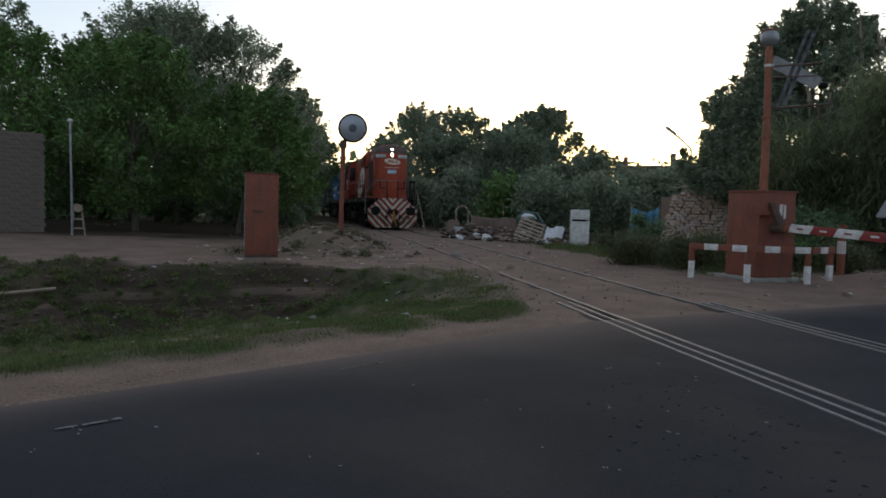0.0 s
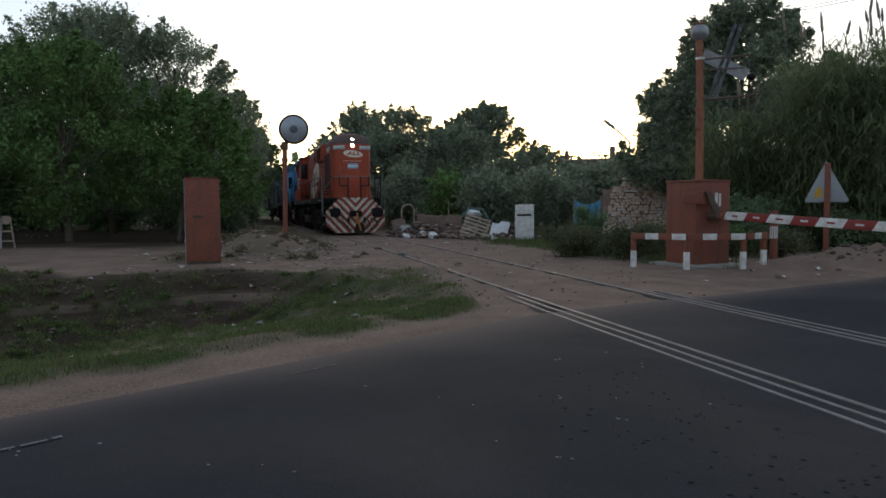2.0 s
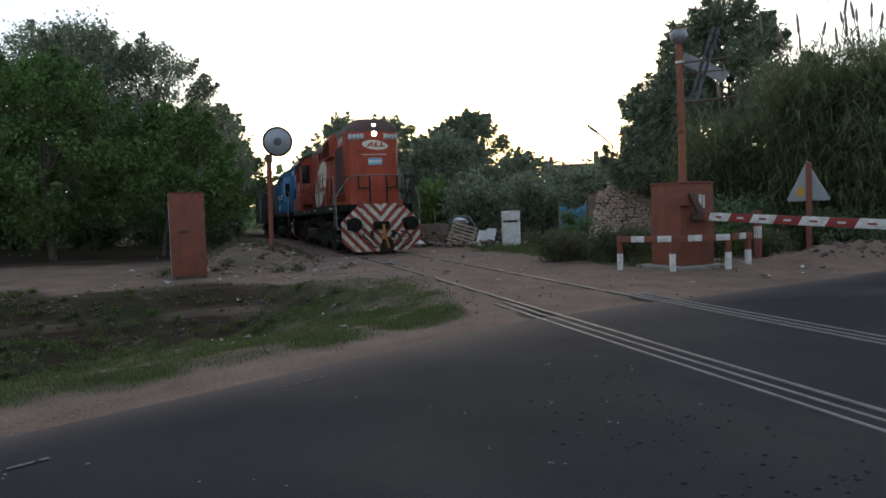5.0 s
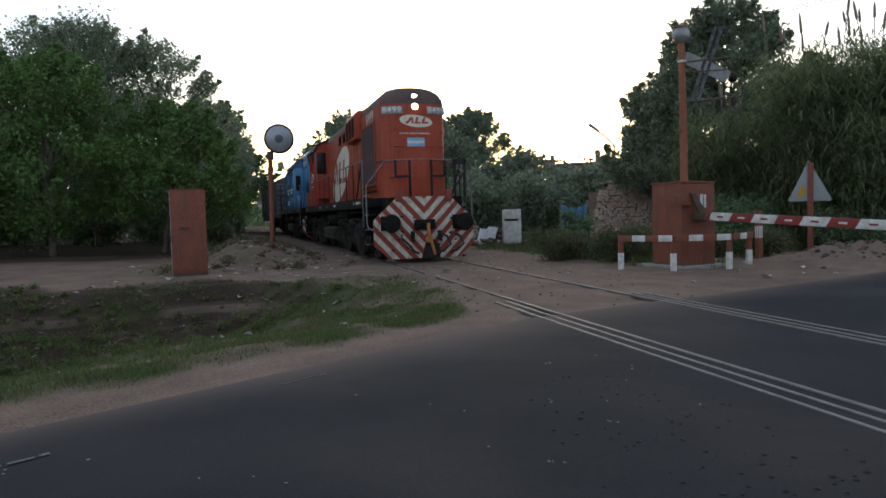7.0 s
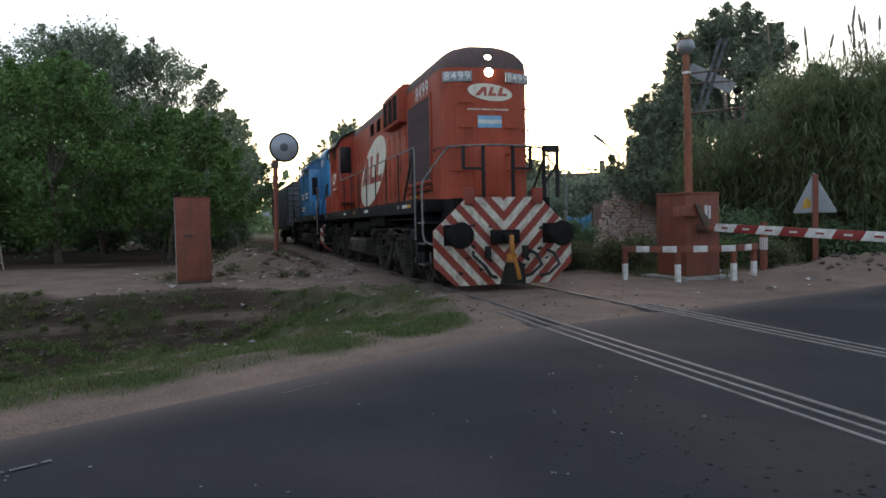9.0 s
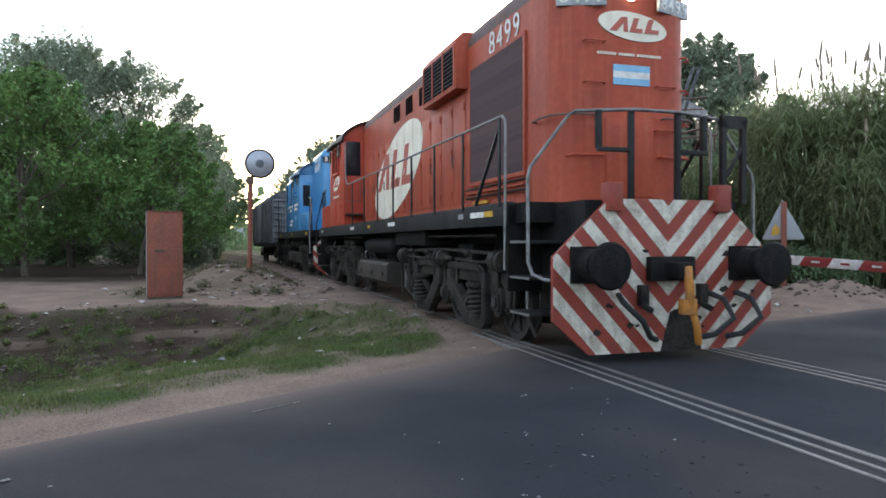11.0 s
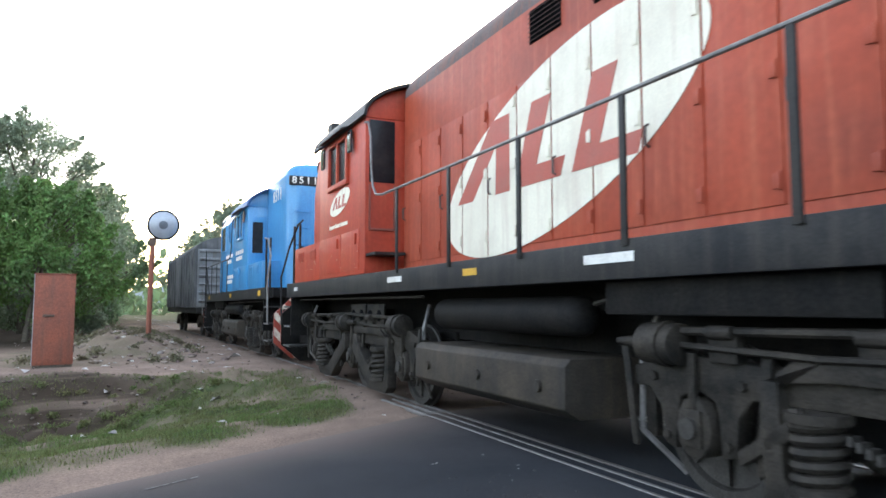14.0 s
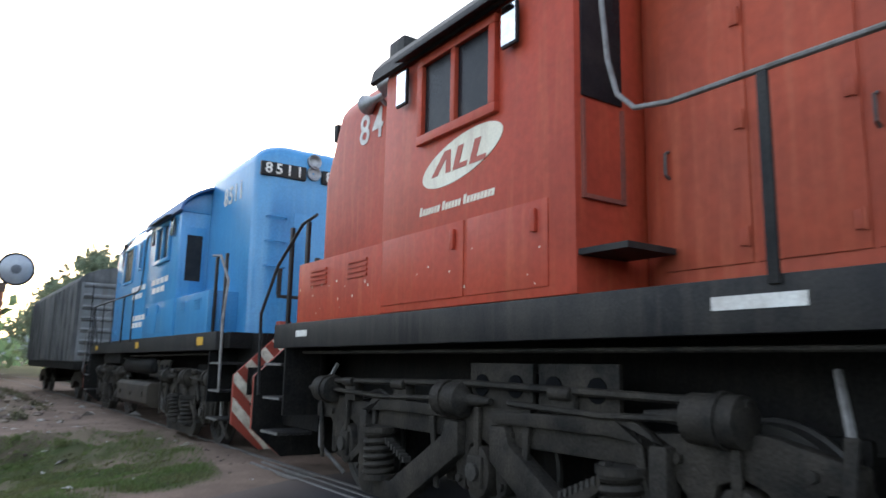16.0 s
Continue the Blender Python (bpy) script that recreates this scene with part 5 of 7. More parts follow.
def loft(s, layers):
    """Closed outlines of equal length at rising heights."""
    n, o = len(layers[0][0]), 0
    vs = [(x, y, z) for poly, z in layers for x, y in poly]
    k = len(layers)
    return s.add(vs, [(i * n + j, i * n + (j + 1) % n, (i + 1) * n + (j + 1) % n, (i + 1) * n + j) for i in range(k - 1) for j in range(n)] + [tuple(range(n))[::-1], tuple(range((k - 1) * n, k * n))])


def hood(w, y0, y1, z0, z1, r_end, r_top, rake=0.0):
    """rake: how far the far end leans back above the shoulder."""
    s, layers = Shape(), [(plan(w, y0, y1, r_end), z0), (plan(w, y0, y1, r_end), z1 - r_top - 1.5 * rake), (plan(w, y0, y1 - rake * 0.7, r_end), z1 - r_top)]
    for i in range(1, 7):
        a = radians(15 * i)
        d = r_top * (1 - math.cos(a)) * 1.25
        e = 0.5 * d
        layers.append((plan(w - d, y0 + e, y1 - e - rake * (0.7 + 0.05 * i), max(0.03, min(r_end, w - d - 0.02) * 0.9)), z1 - r_top + r_top * math.sin(a)))
    return loft(s, layers)


def text_mesh(name, words, size, material, parent, m, label="", depth=0.004, bold=0.0, spacing=1.0):
    """Words on a thing, each character a mesh of its own."""
    step = size * 0.62 * spacing
    for k, ch in enumerate(words):
        cu = bpy.data.curves.new(name, "FONT")
        cu.body, cu.size, cu.extrude, cu.align_x, cu.align_y, cu.offset = ch, size, depth, "CENTER", "CENTER", bold
        tmp = bpy.data.objects.new(name, cu)
        me = bpy.data.meshes.new_from_object(tmp)
        bpy.data.objects.remove(tmp)
        me.materials.clear()
        me.materials.append(material)
        ob = new(name, me)
        ob.parent = parent
        ob.matrix_local = m @ pose((k - (len(words) - 1) / 2) * step, 0, 0)
        if label:
            ob["label"] = label


def on_side(sd, y, z, x):
    """Pose of a flat sign on the side sd (-1 or 1): its right is towards the viewer's right."""
    return pose(x * sd, y, z, 90, 0, -90 if sd < 0 else 90)


PAINT = {
    "red": mat("locomotive_orange_red", (0.47, 0.064, 0.032), 0.45, second=(0.31, 0.045, 0.026), scale=0.7, amount=0.7, grain=0.1, grain_scale=18, bump=0.05, streak=(0.45, 0.088, 0.043), spec=0.25),
    "blue": mat("locomotive_blue", (0.055, 0.25, 0.5), 0.25, second=(0.05, 0.21, 0.43), scale=0.9, amount=0.4, grain=0.08, grain_scale=30, bump=0.05, streak=(0.08, 0.28, 0.5)),
}
PAINT_TOP = {
    "red": mat("locomotive_red_roof", (0.3, 0.07, 0.045), 0.6, second=(0.15, 0.06, 0.05), scale=1.2, amount=0.8, grain=0.15, bump=0.1),
    "blue": mat("locomotive_blue_roof", (0.06, 0.17, 0.38), 0.55, second=(0.06, 0.1, 0.2), scale=1.2, amount=0.7, grain=0.15, bump=0.1),
}
HOOD_PAINT = mat("faded_orange_hood", (0.43, 0.074, 0.035), 0.5, second=(0.24, 0.052, 0.032), scale=0.7, amount=0.75, grain=0.09, grain_scale=14, bump=0.05, streak=(0.43, 0.102, 0.053), spec=0.22)
CREAM = mat("faded_white_emblem", (0.8, 0.74, 0.6), 0.6, second=(0.62, 0.55, 0.44), scale=1.2, amount=0.5, grain=0.06, bump=0.04, streak=(0.64, 0.54, 0.43))
EMBLEM_RED = mat("faded_red_emblem", (0.42, 0.08, 0.05), 0.55, second=(0.36, 0.1, 0.07), scale=2, grain=0.08, bump=0.03)
PILOT_WHITE = mat("pilot_white", (0.64, 0.59, 0.49), 0.6, second=(0.26, 0.2, 0.15), scale=6, amount=0.45, grain=0.14, bump=0.1, streak=(0.42, 0.35, 0.28))
PILOT_RED = mat("pilot_red", (0.3, 0.043, 0.024), 0.6, second=(0.19, 0.038, 0.025), scale=4, amount=0.65, grain=0.15, bump=0.1)
GRILLE = mat("dark_radiator_grille", (0.06, 0.032, 0.032), 0.7, second=(0.1, 0.05, 0.045), scale=3, grain=0.2, bump=0.1)
SILL = mat("black_sill_paint", (0.015, 0.015, 0.017), 0.5, second=(0.04, 0.037, 0.034), scale=2, amount=0.6, grain=0.2, bump=0.1, streak=(0.045, 0.04, 0.036), spec=0.15)
TRUCK = mat("oily_cast_steel", (0.013, 0.0125, 0.012), 0.6, 0.0, second=(0.056, 0.047, 0.038), scale=3.2, amount=0.7, grain=0.3, grain_scale=50, bump=0.35, spec=0.12)
TANK = mat("grimy_fuel_tank", (0.062, 0.048, 0.035), 0.7, second=(0.018, 0.016, 0.014), scale=2, amount=0.75, grain=0.25, bump=0.2, streak=(0.028, 0.025, 0.022), spec=0.25)
WHEEL = mat("wheel_steel", (0.05, 0.046, 0.042), 0.55, 0.4, second=(0.035, 0.03, 0.026), scale=6, grain=0.3, bump=0.2)
DARK = mat("dark_interior", (0.008, 0.008, 0.009), 0.9, grain=0.1, bump=0, spec=0.05)
SOOT = mat("sooty_roof_paint", (0.15, 0.105, 0.098), 0.75, second=(0.075, 0.06, 0.056), scale=1.6, amount=0.8, grain=0.2, bump=0.1, streak=(0.2, 0.085, 0.06), spec=0.2)
MIRROR_PANE = mat("deflector_mirror", (0.9, 0.92, 0.95), 0.06, 1.0, grain=0.02, bump=0)
GLASS_DARK = mat("dusty_cab_glass", (0.014, 0.015, 0.018), 0.25, second=(0.03, 0.028, 0.028), scale=3, grain=0.15, bump=0, spec=0.18)
ORANGE = mat("orange_coupler_paint", (0.47, 0.18, 0.025), 0.55, second=(0.2, 0.1, 0.05), scale=6, grain=0.2, bump=0.1)
LAMP_GLASS = mat("headlight_glass", (0.9, 0.85, 0.7), 0.3, bump=0, glow=16)
FLAG_BLUE = mat("flag_light_blue", (0.25, 0.5, 0.7), 0.6, grain=0.08, bump=0)
GALV = mat("worn_handrail", (0.2, 0.19, 0.185), 0.5, 0.3, second=(0.08, 0.07, 0.06), scale=8, grain=0.15, bump=0.05)
RUBBER = mat("black_rubber_hose", (0.02, 0.02, 0.02), 0.6, grain=0.1, bump=0)
WHEELS = []  # every turning wheelset
R_WHEEL = 0.508


def build_bogie(parent, c, sd, axles, springs, half):
    """A truck round y = c, detailed on the side sd; axles and springs: distances from c."""
    axles, springs = [c + a for a in axles], [c + q for q in springs]
    s = Shape()
    s.box(-0.6, 0.6, c - half + 0.2, c + half - 0.2, 0.72, 0.95)
    s.box(-0.9, 0.9, c - 0.35, c + 0.35, 0.85, 1.25)
    bogie = part("bogie", s, BLACK, parent, "oily black bogie", bevel=0.03)
    for side in (-1, 1):
        f = Shape()
        # cast side frame: a beam that drops to pedestals at the axles
        prof = [(c - half, 0.72)]
        for q in axles:
            prof += [(q - 0.44, 0.72), (q - 0.34, 0.6), (q - 0.3, 0.36), (q - 0.2, 0.33), (q - 0.17, 0.6)] + [(q + 0.17 * math.cos(radians(t)), 0.62 + 0.12 * math.sin(radians(t))) for t in (150, 90, 30)] + [(q + 0.17, 0.6), (q + 0.2, 0.33), (q + 0.3, 0.36), (q + 0.34, 0.6), (q + 0.44, 0.72)]
        prof.append((c + half, 0.72))
        top = [(c + half, 0.86), (c + half - 0.45, 0.97), (c + half * 0.45, 0.9), (c + 0.6, 0.99), (c - 0.6, 0.99), (c - half * 0.45, 0.9), (c - half + 0.45, 0.97), (c - half, 0.86)]
        f.prism(prof + top, "x", side * 1.04, side * 1.16)
        part("side_frame", f, TRUCK, bogie, "cast steel bogie side frame", bevel=0.02)
        for a in axles:
            j = Shape()
            j.prism([(a + 0.15 * math.cos(radians(t)), 0.5 + 0.2 * math.sin(radians(t))) for t in range(0, 360, 30)], "x", side * 1.0, side * 1.2)
            j.box(side * 1.19, side * 1.23, a - 0.09, a + 0.09, 0.38, 0.62)
            part("journal_box", j, TRUCK, bogie, "greasy axle box", bevel=0.02)
        if side != sd:
            continue
        for y in springs:
            k = Shape()
            k.coil((side * 1.2, y, 0.28), 0.125, 0.03, 0.44, 6.5)
            part("coil_spring", k, TRUCK, bogie, "heavy coil spring", smooth=True)
            k = Shape()
            k.lathe([(0, 0.17), (0.05, 0.17), (0.05, 0.1), (0.42, 0.1), (0.42, 0.17), (0.47, 0.17)], (side * 1.2, y, 0.25), "z", 16)
            part("spring_seat", k, TRUCK, bogie)
            # swing frame: an arch over the spring and a trough below it
            if len(axles) == 3:
                # a trough under the spring, rising aslant to the middle pedestal, and the window above it
                k = 1 if y > axles[1] else -1
                mid = axles[1] + k * 0.2
                trough = [(mid, 0.86), (mid, 0.6), (y - k * 0.56, 0.16), (y - k * 0.44, 0.09), (y + k * 0.22, 0.09), (y + k * 0.33, 0.18), (y + k * 0.35, 0.86), (y + k * 0.22, 0.86), (y + k * 0.2, 0.33), (y + k * 0.12, 0.26), (y - k * 0.26, 0.26), (y - k * 0.37, 0.33), (mid + k * 0.22, 0.74), (mid + k * 0.18, 0.86)]
                e = Shape()
                e.prism(trough, "x", side * 1.1, side * 1.24)
                part("spring_trough", e, TRUCK, bogie, "cast trough carrying the spring", bevel=0.018)
                e = Shape()
                e.prism([(y + k * 0.34, 0.84)] + [(y + u, v) for u, v in arc(0, 0.66, 0.34, 20 if k > 0 else 160, 100 if k > 0 else 80, 5)] + [(mid, 0.96), (mid, 0.88), (y - k * 0.1, 0.88)], "x", side * 1.16, side * 1.22)
                part("frame_flange", e, TRUCK, bogie, bevel=0.008)
                e = Shape()
                for i in range(7):
                    u = y - k * (0.2 + 0.05 * i)
                    e.box(side * 1.17, side * 1.25, u - 0.014, u + 0.014, 0.58 - 0.022 * i, 0.63 - 0.022 * i)
                part("snubber_teeth", e, WHEEL, bogie, "pale worn snubber teeth")
            else:
                e = Shape()
                outer = arc(y, 0.52, 0.62, 200, 340, 10)
                inner = arc(y, 0.56, 0.5, 340, 200, 10)
                e.prism([(u, max(0.1, v)) for u, v in outer] + [(u, max(0.22, v)) for u, v in inner], "x", side * 1.13, side * 1.24)
                part("equalizer", e, TRUCK, bogie, "curved equaliser trough", bevel=0.012)
                e = Shape()
                outer, inner = arc(y, 0.5, 0.56, 20, 160, 10), arc(y, 0.46, 0.46, 160, 20, 10)
                e.prism(outer + inner, "x", side * 1.14, side * 1.2)
                part("spring_arch", e, TRUCK, bogie, "cast arch over the spring", bevel=0.01)
            e = Shape()
            e.prism([(y + 0.16, 0.66), (y + 0.52, 0.42), (y + 0.5, 0.34), (y + 0.14, 0.56)], "x", side * 1.18, side * 1.24)
            part("damper", e, TRUCK, bogie, "ribbed friction damper", bevel=0.01)
        for a in axles:
            b = Shape()
            b.box(side * 1.17, side * 1.21, a - 0.03, a + 0.03, 0.62, 0.98)
            part("pedestal_rib", b, TRUCK, bogie, bevel=0.01)
            b = Shape()
            b.box(side * 0.99, side * 1.06, a + 0.5, a + 0.6, 0.35, 0.8)
            part("brake_block", b, TRUCK, bogie, bevel=0.015)
        for y, d in ((c - half + 0.75, 1), (c + 0.15, -1), (c + half - 0.3, 1)):
            b = Shape()
            b.lathe([(-0.24, 0.06), (-0.22, 0.14), (-0.12, 0.14), (-0.12, 0.155), (-0.08, 0.155), (-0.08, 0.14), (0.1, 0.14), (0.12, 0.1), (0.16, 0.05), (0.42, 0.025)] if d > 0 else [(-0.42, 0.025), (-0.16, 0.05), (-0.12, 0.1), (-0.1, 0.14), (0.08, 0.14), (0.08, 0.155), (0.12, 0.155), (0.12, 0.14), (0.22, 0.14), (0.24, 0.06)], (side * 1.2, y, 1.03), "y", 16)
            part("brake_cylinder", b, TRUCK, bogie, "greasy brake cylinder", smooth=True)
        for y0, y1 in ((c - half + 0.6, c - 0.5), (c + 0.3, c + half - 0.5)):
            r = Shape()
            r.tube([(side * 1.22, y0, 1.03), (side * 1.23, (y0 + y1) / 2, 1.0), (side * 1.22, y1, 1.03)], 0.022, 6)
            part("brake_rod", r, TRUCK, bogie)
        for y in (c - half * 0.36, c + half * 0.36, c + half * 0.7):
            h = Shape()
            h.box(side * 1.16 - 0.05, side * 1.16 + 0.05, y - 0.11, y + 0.11, 0.93, 1.14)
            h.cyl((side * 1.22, y - 0.1, 1.12), (side * 1.22, y + 0.1, 1.12), 0.045, 10)
            part("bracket", h, TRUCK, bogie, bevel=0.015)
        # levers, hangers, bolts and a drooping air hose along the frame
        for a in axles:
            for e in (-0.62, 0.62):
                h = Shape()
                h.prism([(a + e, 1.0), (a + e + 0.07, 1.0), (a + e * 0.86 + 0.05, 0.3), (a + e * 0.86, 0.3)], "x", side * 1.17, side * 1.2)
                part("brake_lever", h, TRUCK, bogie, bevel=0.008)
            for e, z in ((-0.38, 0.8), (0.38, 0.8), (-0.26, 0.42), (0.26, 0.42)):
                h = Shape()
                h.cyl((side * 1.15, a + e, z), (side * 1.19, a + e, z), 0.032, 6)
                part("bolt", h, TRUCK, bogie)
            h = Shape()
            h.cyl((side * 1.2, a, 0.5), (side * 1.26, a, 0.5), 0.07, 12)
            part("axle_cap", h, WHEEL, bogie, "worn round axle cap")
        h = Shape()
        h.tube([(side * 1.2, c - half + 0.5, 1.12), (side * 1.2, c, 1.16), (side * 1.2, c + half - 0.5, 1.12)], 0.028, 6)
        part("brake_shaft", h, TRUCK, bogie, smooth=True)
        for d in (-1, 1):
            y = c + d * (half - 0.05)
            h = Shape()
            h.tube([(side * 1.0, y - d * 0.1, 1.3), (side * 1.12, y, 1.0), (side * 1.12, y + d * 0.02, 0.4), (side * 0.92, y - d * 0.2, 0.12)], 0.024, 6)
            part("sand_pipe", h, GALV, bogie, smooth=True)
    for a in axles:
        w = Shape()
        for side in (-1, 1):
            pr = [(0.0, 0.16), (0.0, 0.2), (0.03, 0.42), (-0.01, 0.44), (-0.01, R_WHEEL + 0.025), (0.02, R_WHEEL + 0.025), (0.035, R_WHEEL + 0.003), (0.13, R_WHEEL - 0.004), (0.13, 0.43), (0.09, 0.41), (0.075, 0.2), (0.13, 0.18), (0.13, 0.09)]
            w.lathe([(side * (0.81 + t), r) for t, r in pr], (0, 0, 0), "x", 32)
            for k in range(8):
                w.box(side * 0.9, side * 0.93, -0.03, 0.03, 0.2, 0.4, Matrix.Rotation(k * math.pi / 4, 4, "X"))
        w.cyl((-1.05, 0, 0), (1.05, 0, 0), 0.085, 12)
        ob = part("wheelset", w, WHEEL, bogie, "steel wheels on an axle", smooth=True)
        ob.location = (0, a, R_WHEEL)
        WHEELS.append((ob, a))
        t = Shape()
        t.box(-0.7, 0.7, a - 0.36, a + 0.5, 0.24, 0.86)
        part("traction_motor", t, BLACK, bogie, "black traction motor", bevel=0.05)
    return bogie


def ellipse_sign(name, parent, sd, x, yc, zc, a, b, lag, material, label, seams=()):
    """A leaning oval on a side, parted along the door seams; lag leans its top towards the front."""
    pts = [(yc + a * math.cos(t + lag), zc + b * math.sin(t)) for t in (2 * math.pi * i / 72 for i in range(72))]
    for y0, y1 in zip((-1e3, *seams), (*seams, 1e3)):
        piece = clip(clip(pts, 1, 0, y0 + 0.012), -1, 0, -y1 + 0.012) if seams else pts
        if len(piece) > 2:
            s = Shape()
            s.prism(piece, "x", sd * x, sd * (x + 0.005))
            part(name, s, material, parent, label)


def emblem_bars(parent, sd, x, yc, zc, k, material, label, flip=1):
    """The oval's plain slanted shapes: an open wedge and two angled bars. k: scale."""
    def put(u, v):
        return (yc - flip * u * k, zc + v * k)
    shapes = [[(-1.83, -0.32), (-1.0, 0.5), (-0.62, 0.5), (-0.62, -0.32), (-0.92, -0.32), (-0.9, 0.22), (-1.45, -0.32)],
              [(-0.5, -0.32), (-0.18, 0.5), (0.16, 0.5), (-0.1, -0.14), (0.38, -0.14), (0.3, -0.32)],
              [(0.48, -0.32), (0.8, 0.5), (1.14, 0.5), (0.88, -0.14), (1.42, -0.14), (1.36, -0.32)]]
    for sh in shapes:
        s = Shape()
        s.prism([put(u, v) for u, v in sh], "x", sd * (x + 0.005), sd * (x + 0.009))
        part("emblem_bar", s, material, parent, label)


def build_pilot(parent, y, d):
    """The striped plate at an end (y), facing along d."""
    half = [(0, 1.73), (0.72, 1.73), (1.37, 1.12), (1.37, 0.46), (0.96, 0.1), (0, 0.1)]
    octo = half + [(-x, z) for x, z in reversed(half) if x > 0]
    s = Shape()
    s.prism(octo, "y", y, y - d * 0.05)
    bk = Shape()
    bk.prism(octo, "y", y - d * 0.052, y - d * 0.07)
    part("pilot_backing", bk, BLACK, parent)
    plate = part("pilot", s, PILOT_RED, parent, "red steel plough plate with white chevron stripes")
    for side in (-1, 1):
        base = [(side * x, z) for x, z in half]
        q = -2.0
        while q < 1.8:
            poly = clip(clip(base, -1.08 * side, 1, q), 1.08 * side, -1, -(q + 0.19))
            if len(poly) > 2:
                t = Shape()
                t.prism(poly, "y", y, y + d * 0.004)
                part("stripe", t, PILOT_WHITE, plate, "worn white stripe")
            q += 0.385
    for x in (-0.98, 0.98):
        b = Shape()
        b.box(x - 0.2, x + 0.2, y, y + d * 0.04, 0.85, 1.23)
        b.lathe([(d * 0.03, 0.17), (d * 0.26, 0.16), (d * 0.27, 0.12), (d * 0.4, 0.12), (d * 0.41, 0.2), (d * 0.45, 0.24), (d * 0.48, 0.22), (d * 0.495, 0.1)], (x, y, 1.04), "y", 24)
        part("buffer", b, BLACK, parent, "black round-headed buffer", smooth=True)
    c = Shape()
    c.box(-0.28, 0.28, y, y + d * 0.1, 0.86, 1.12)
    c.box(-0.1, 0.1, y + d * 0.1, y + d * 0.32, 0.9, 1.06)
    part("coupler", c, BLACK, parent, "black coupler head", bevel=0.02)
    h = Shape()
    h.tube([(0.02, y + d * 0.3, 1.02), (0.02, y + d * 0.34, 0.8), (0.05, y + d * 0.3, 0.62)], 0.05, 8)
    h.box(-0.05, 0.12, y + d * 0.24, y + d * 0.34, 0.52, 0.68)
    h.tube([(0.1, y + d * 0.28, 0.55), (0.14, y + d * 0.3, 0.38), (0.2, y + d * 0.25, 0.2)], 0.04, 8)
    part("coupling_hook", h, ORANGE, parent, "orange-painted coupling screw and hook", bevel=0.01)
    for x0, x1 in ((-0.62, -0.5), (0.5, 0.62), (0.86, 0.98)):
        h = Shape()
        k = 1 if x0 > 0 else -1
        h.tube([(x0, y + d * 0.02, 0.72), (x0 + 0.06 * k, y + d * 0.2, 0.66), (x1 + 0.02, y + d * 0.26, 0.46), (x1 - 0.16 * k, y + d * 0.18, 0.28), (x1 - 0.3 * k, y + d * 0.08, 0.24)], 0.032, 8)
        part("brake_hose", h, RUBBER, parent, "black rubber brake hose", smooth=True)
    # scraped and dented spots
    wear = random.Random(31)
    for k in range(20):
        x, z, r = wear.uniform(-1.2, 1.2), wear.uniform(0.16, 1.5), wear.uniform(0.02, 0.06)
        if abs(x) + 0.9 * z > 2.0 or (x * x + (z - 1.0) ** 2) > 1.5:
            continue
        t = Shape()
        t.prism([(x + r * wear.uniform(0.5, 1.6) * math.cos(a), z + r * wear.uniform(0.3, 1.0) * math.sin(a)) for a in (0, 0.9, 1.8, 2.7, 3.6, 4.5, 5.4)], "y", y + d * 0.0045, y + d * 0.0065)
        part("scrape", t, TRUCK, plate, "scraped dark spot")
    for x in (-0.34, 0.4):
        t = Shape()
        t.box(x - 0.05, x + 0.05, y, y + d * 0.09, 0.6, 0.82)
        t.cyl((x, y + d * 0.05, 0.6), (x, y + d * 0.2, 0.56), 0.035, 8)
        part("air_cock", t, TRUCK, parent, "greasy air cock", bevel=0.01)
    t = Shape()
    t.prism([(-0.1, 0.1), (0.42, 0.1), (0.4, 0.42), (0.22, 0.6), (0.02, 0.52)], "y", y + d * 0.0045, y + d * 0.009)
    part("bare_patch", t, TRUCK, plate, "scraped bare metal patch")
    for x in (-0.68, 0.68):
        t = Shape()
        t.box(x - 0.09, x + 0.09, y + d * 0.07, y - d * 0.1, 1.6, 1.9)
        part("marker_box", t, PILOT_RED, parent, bevel=0.02)


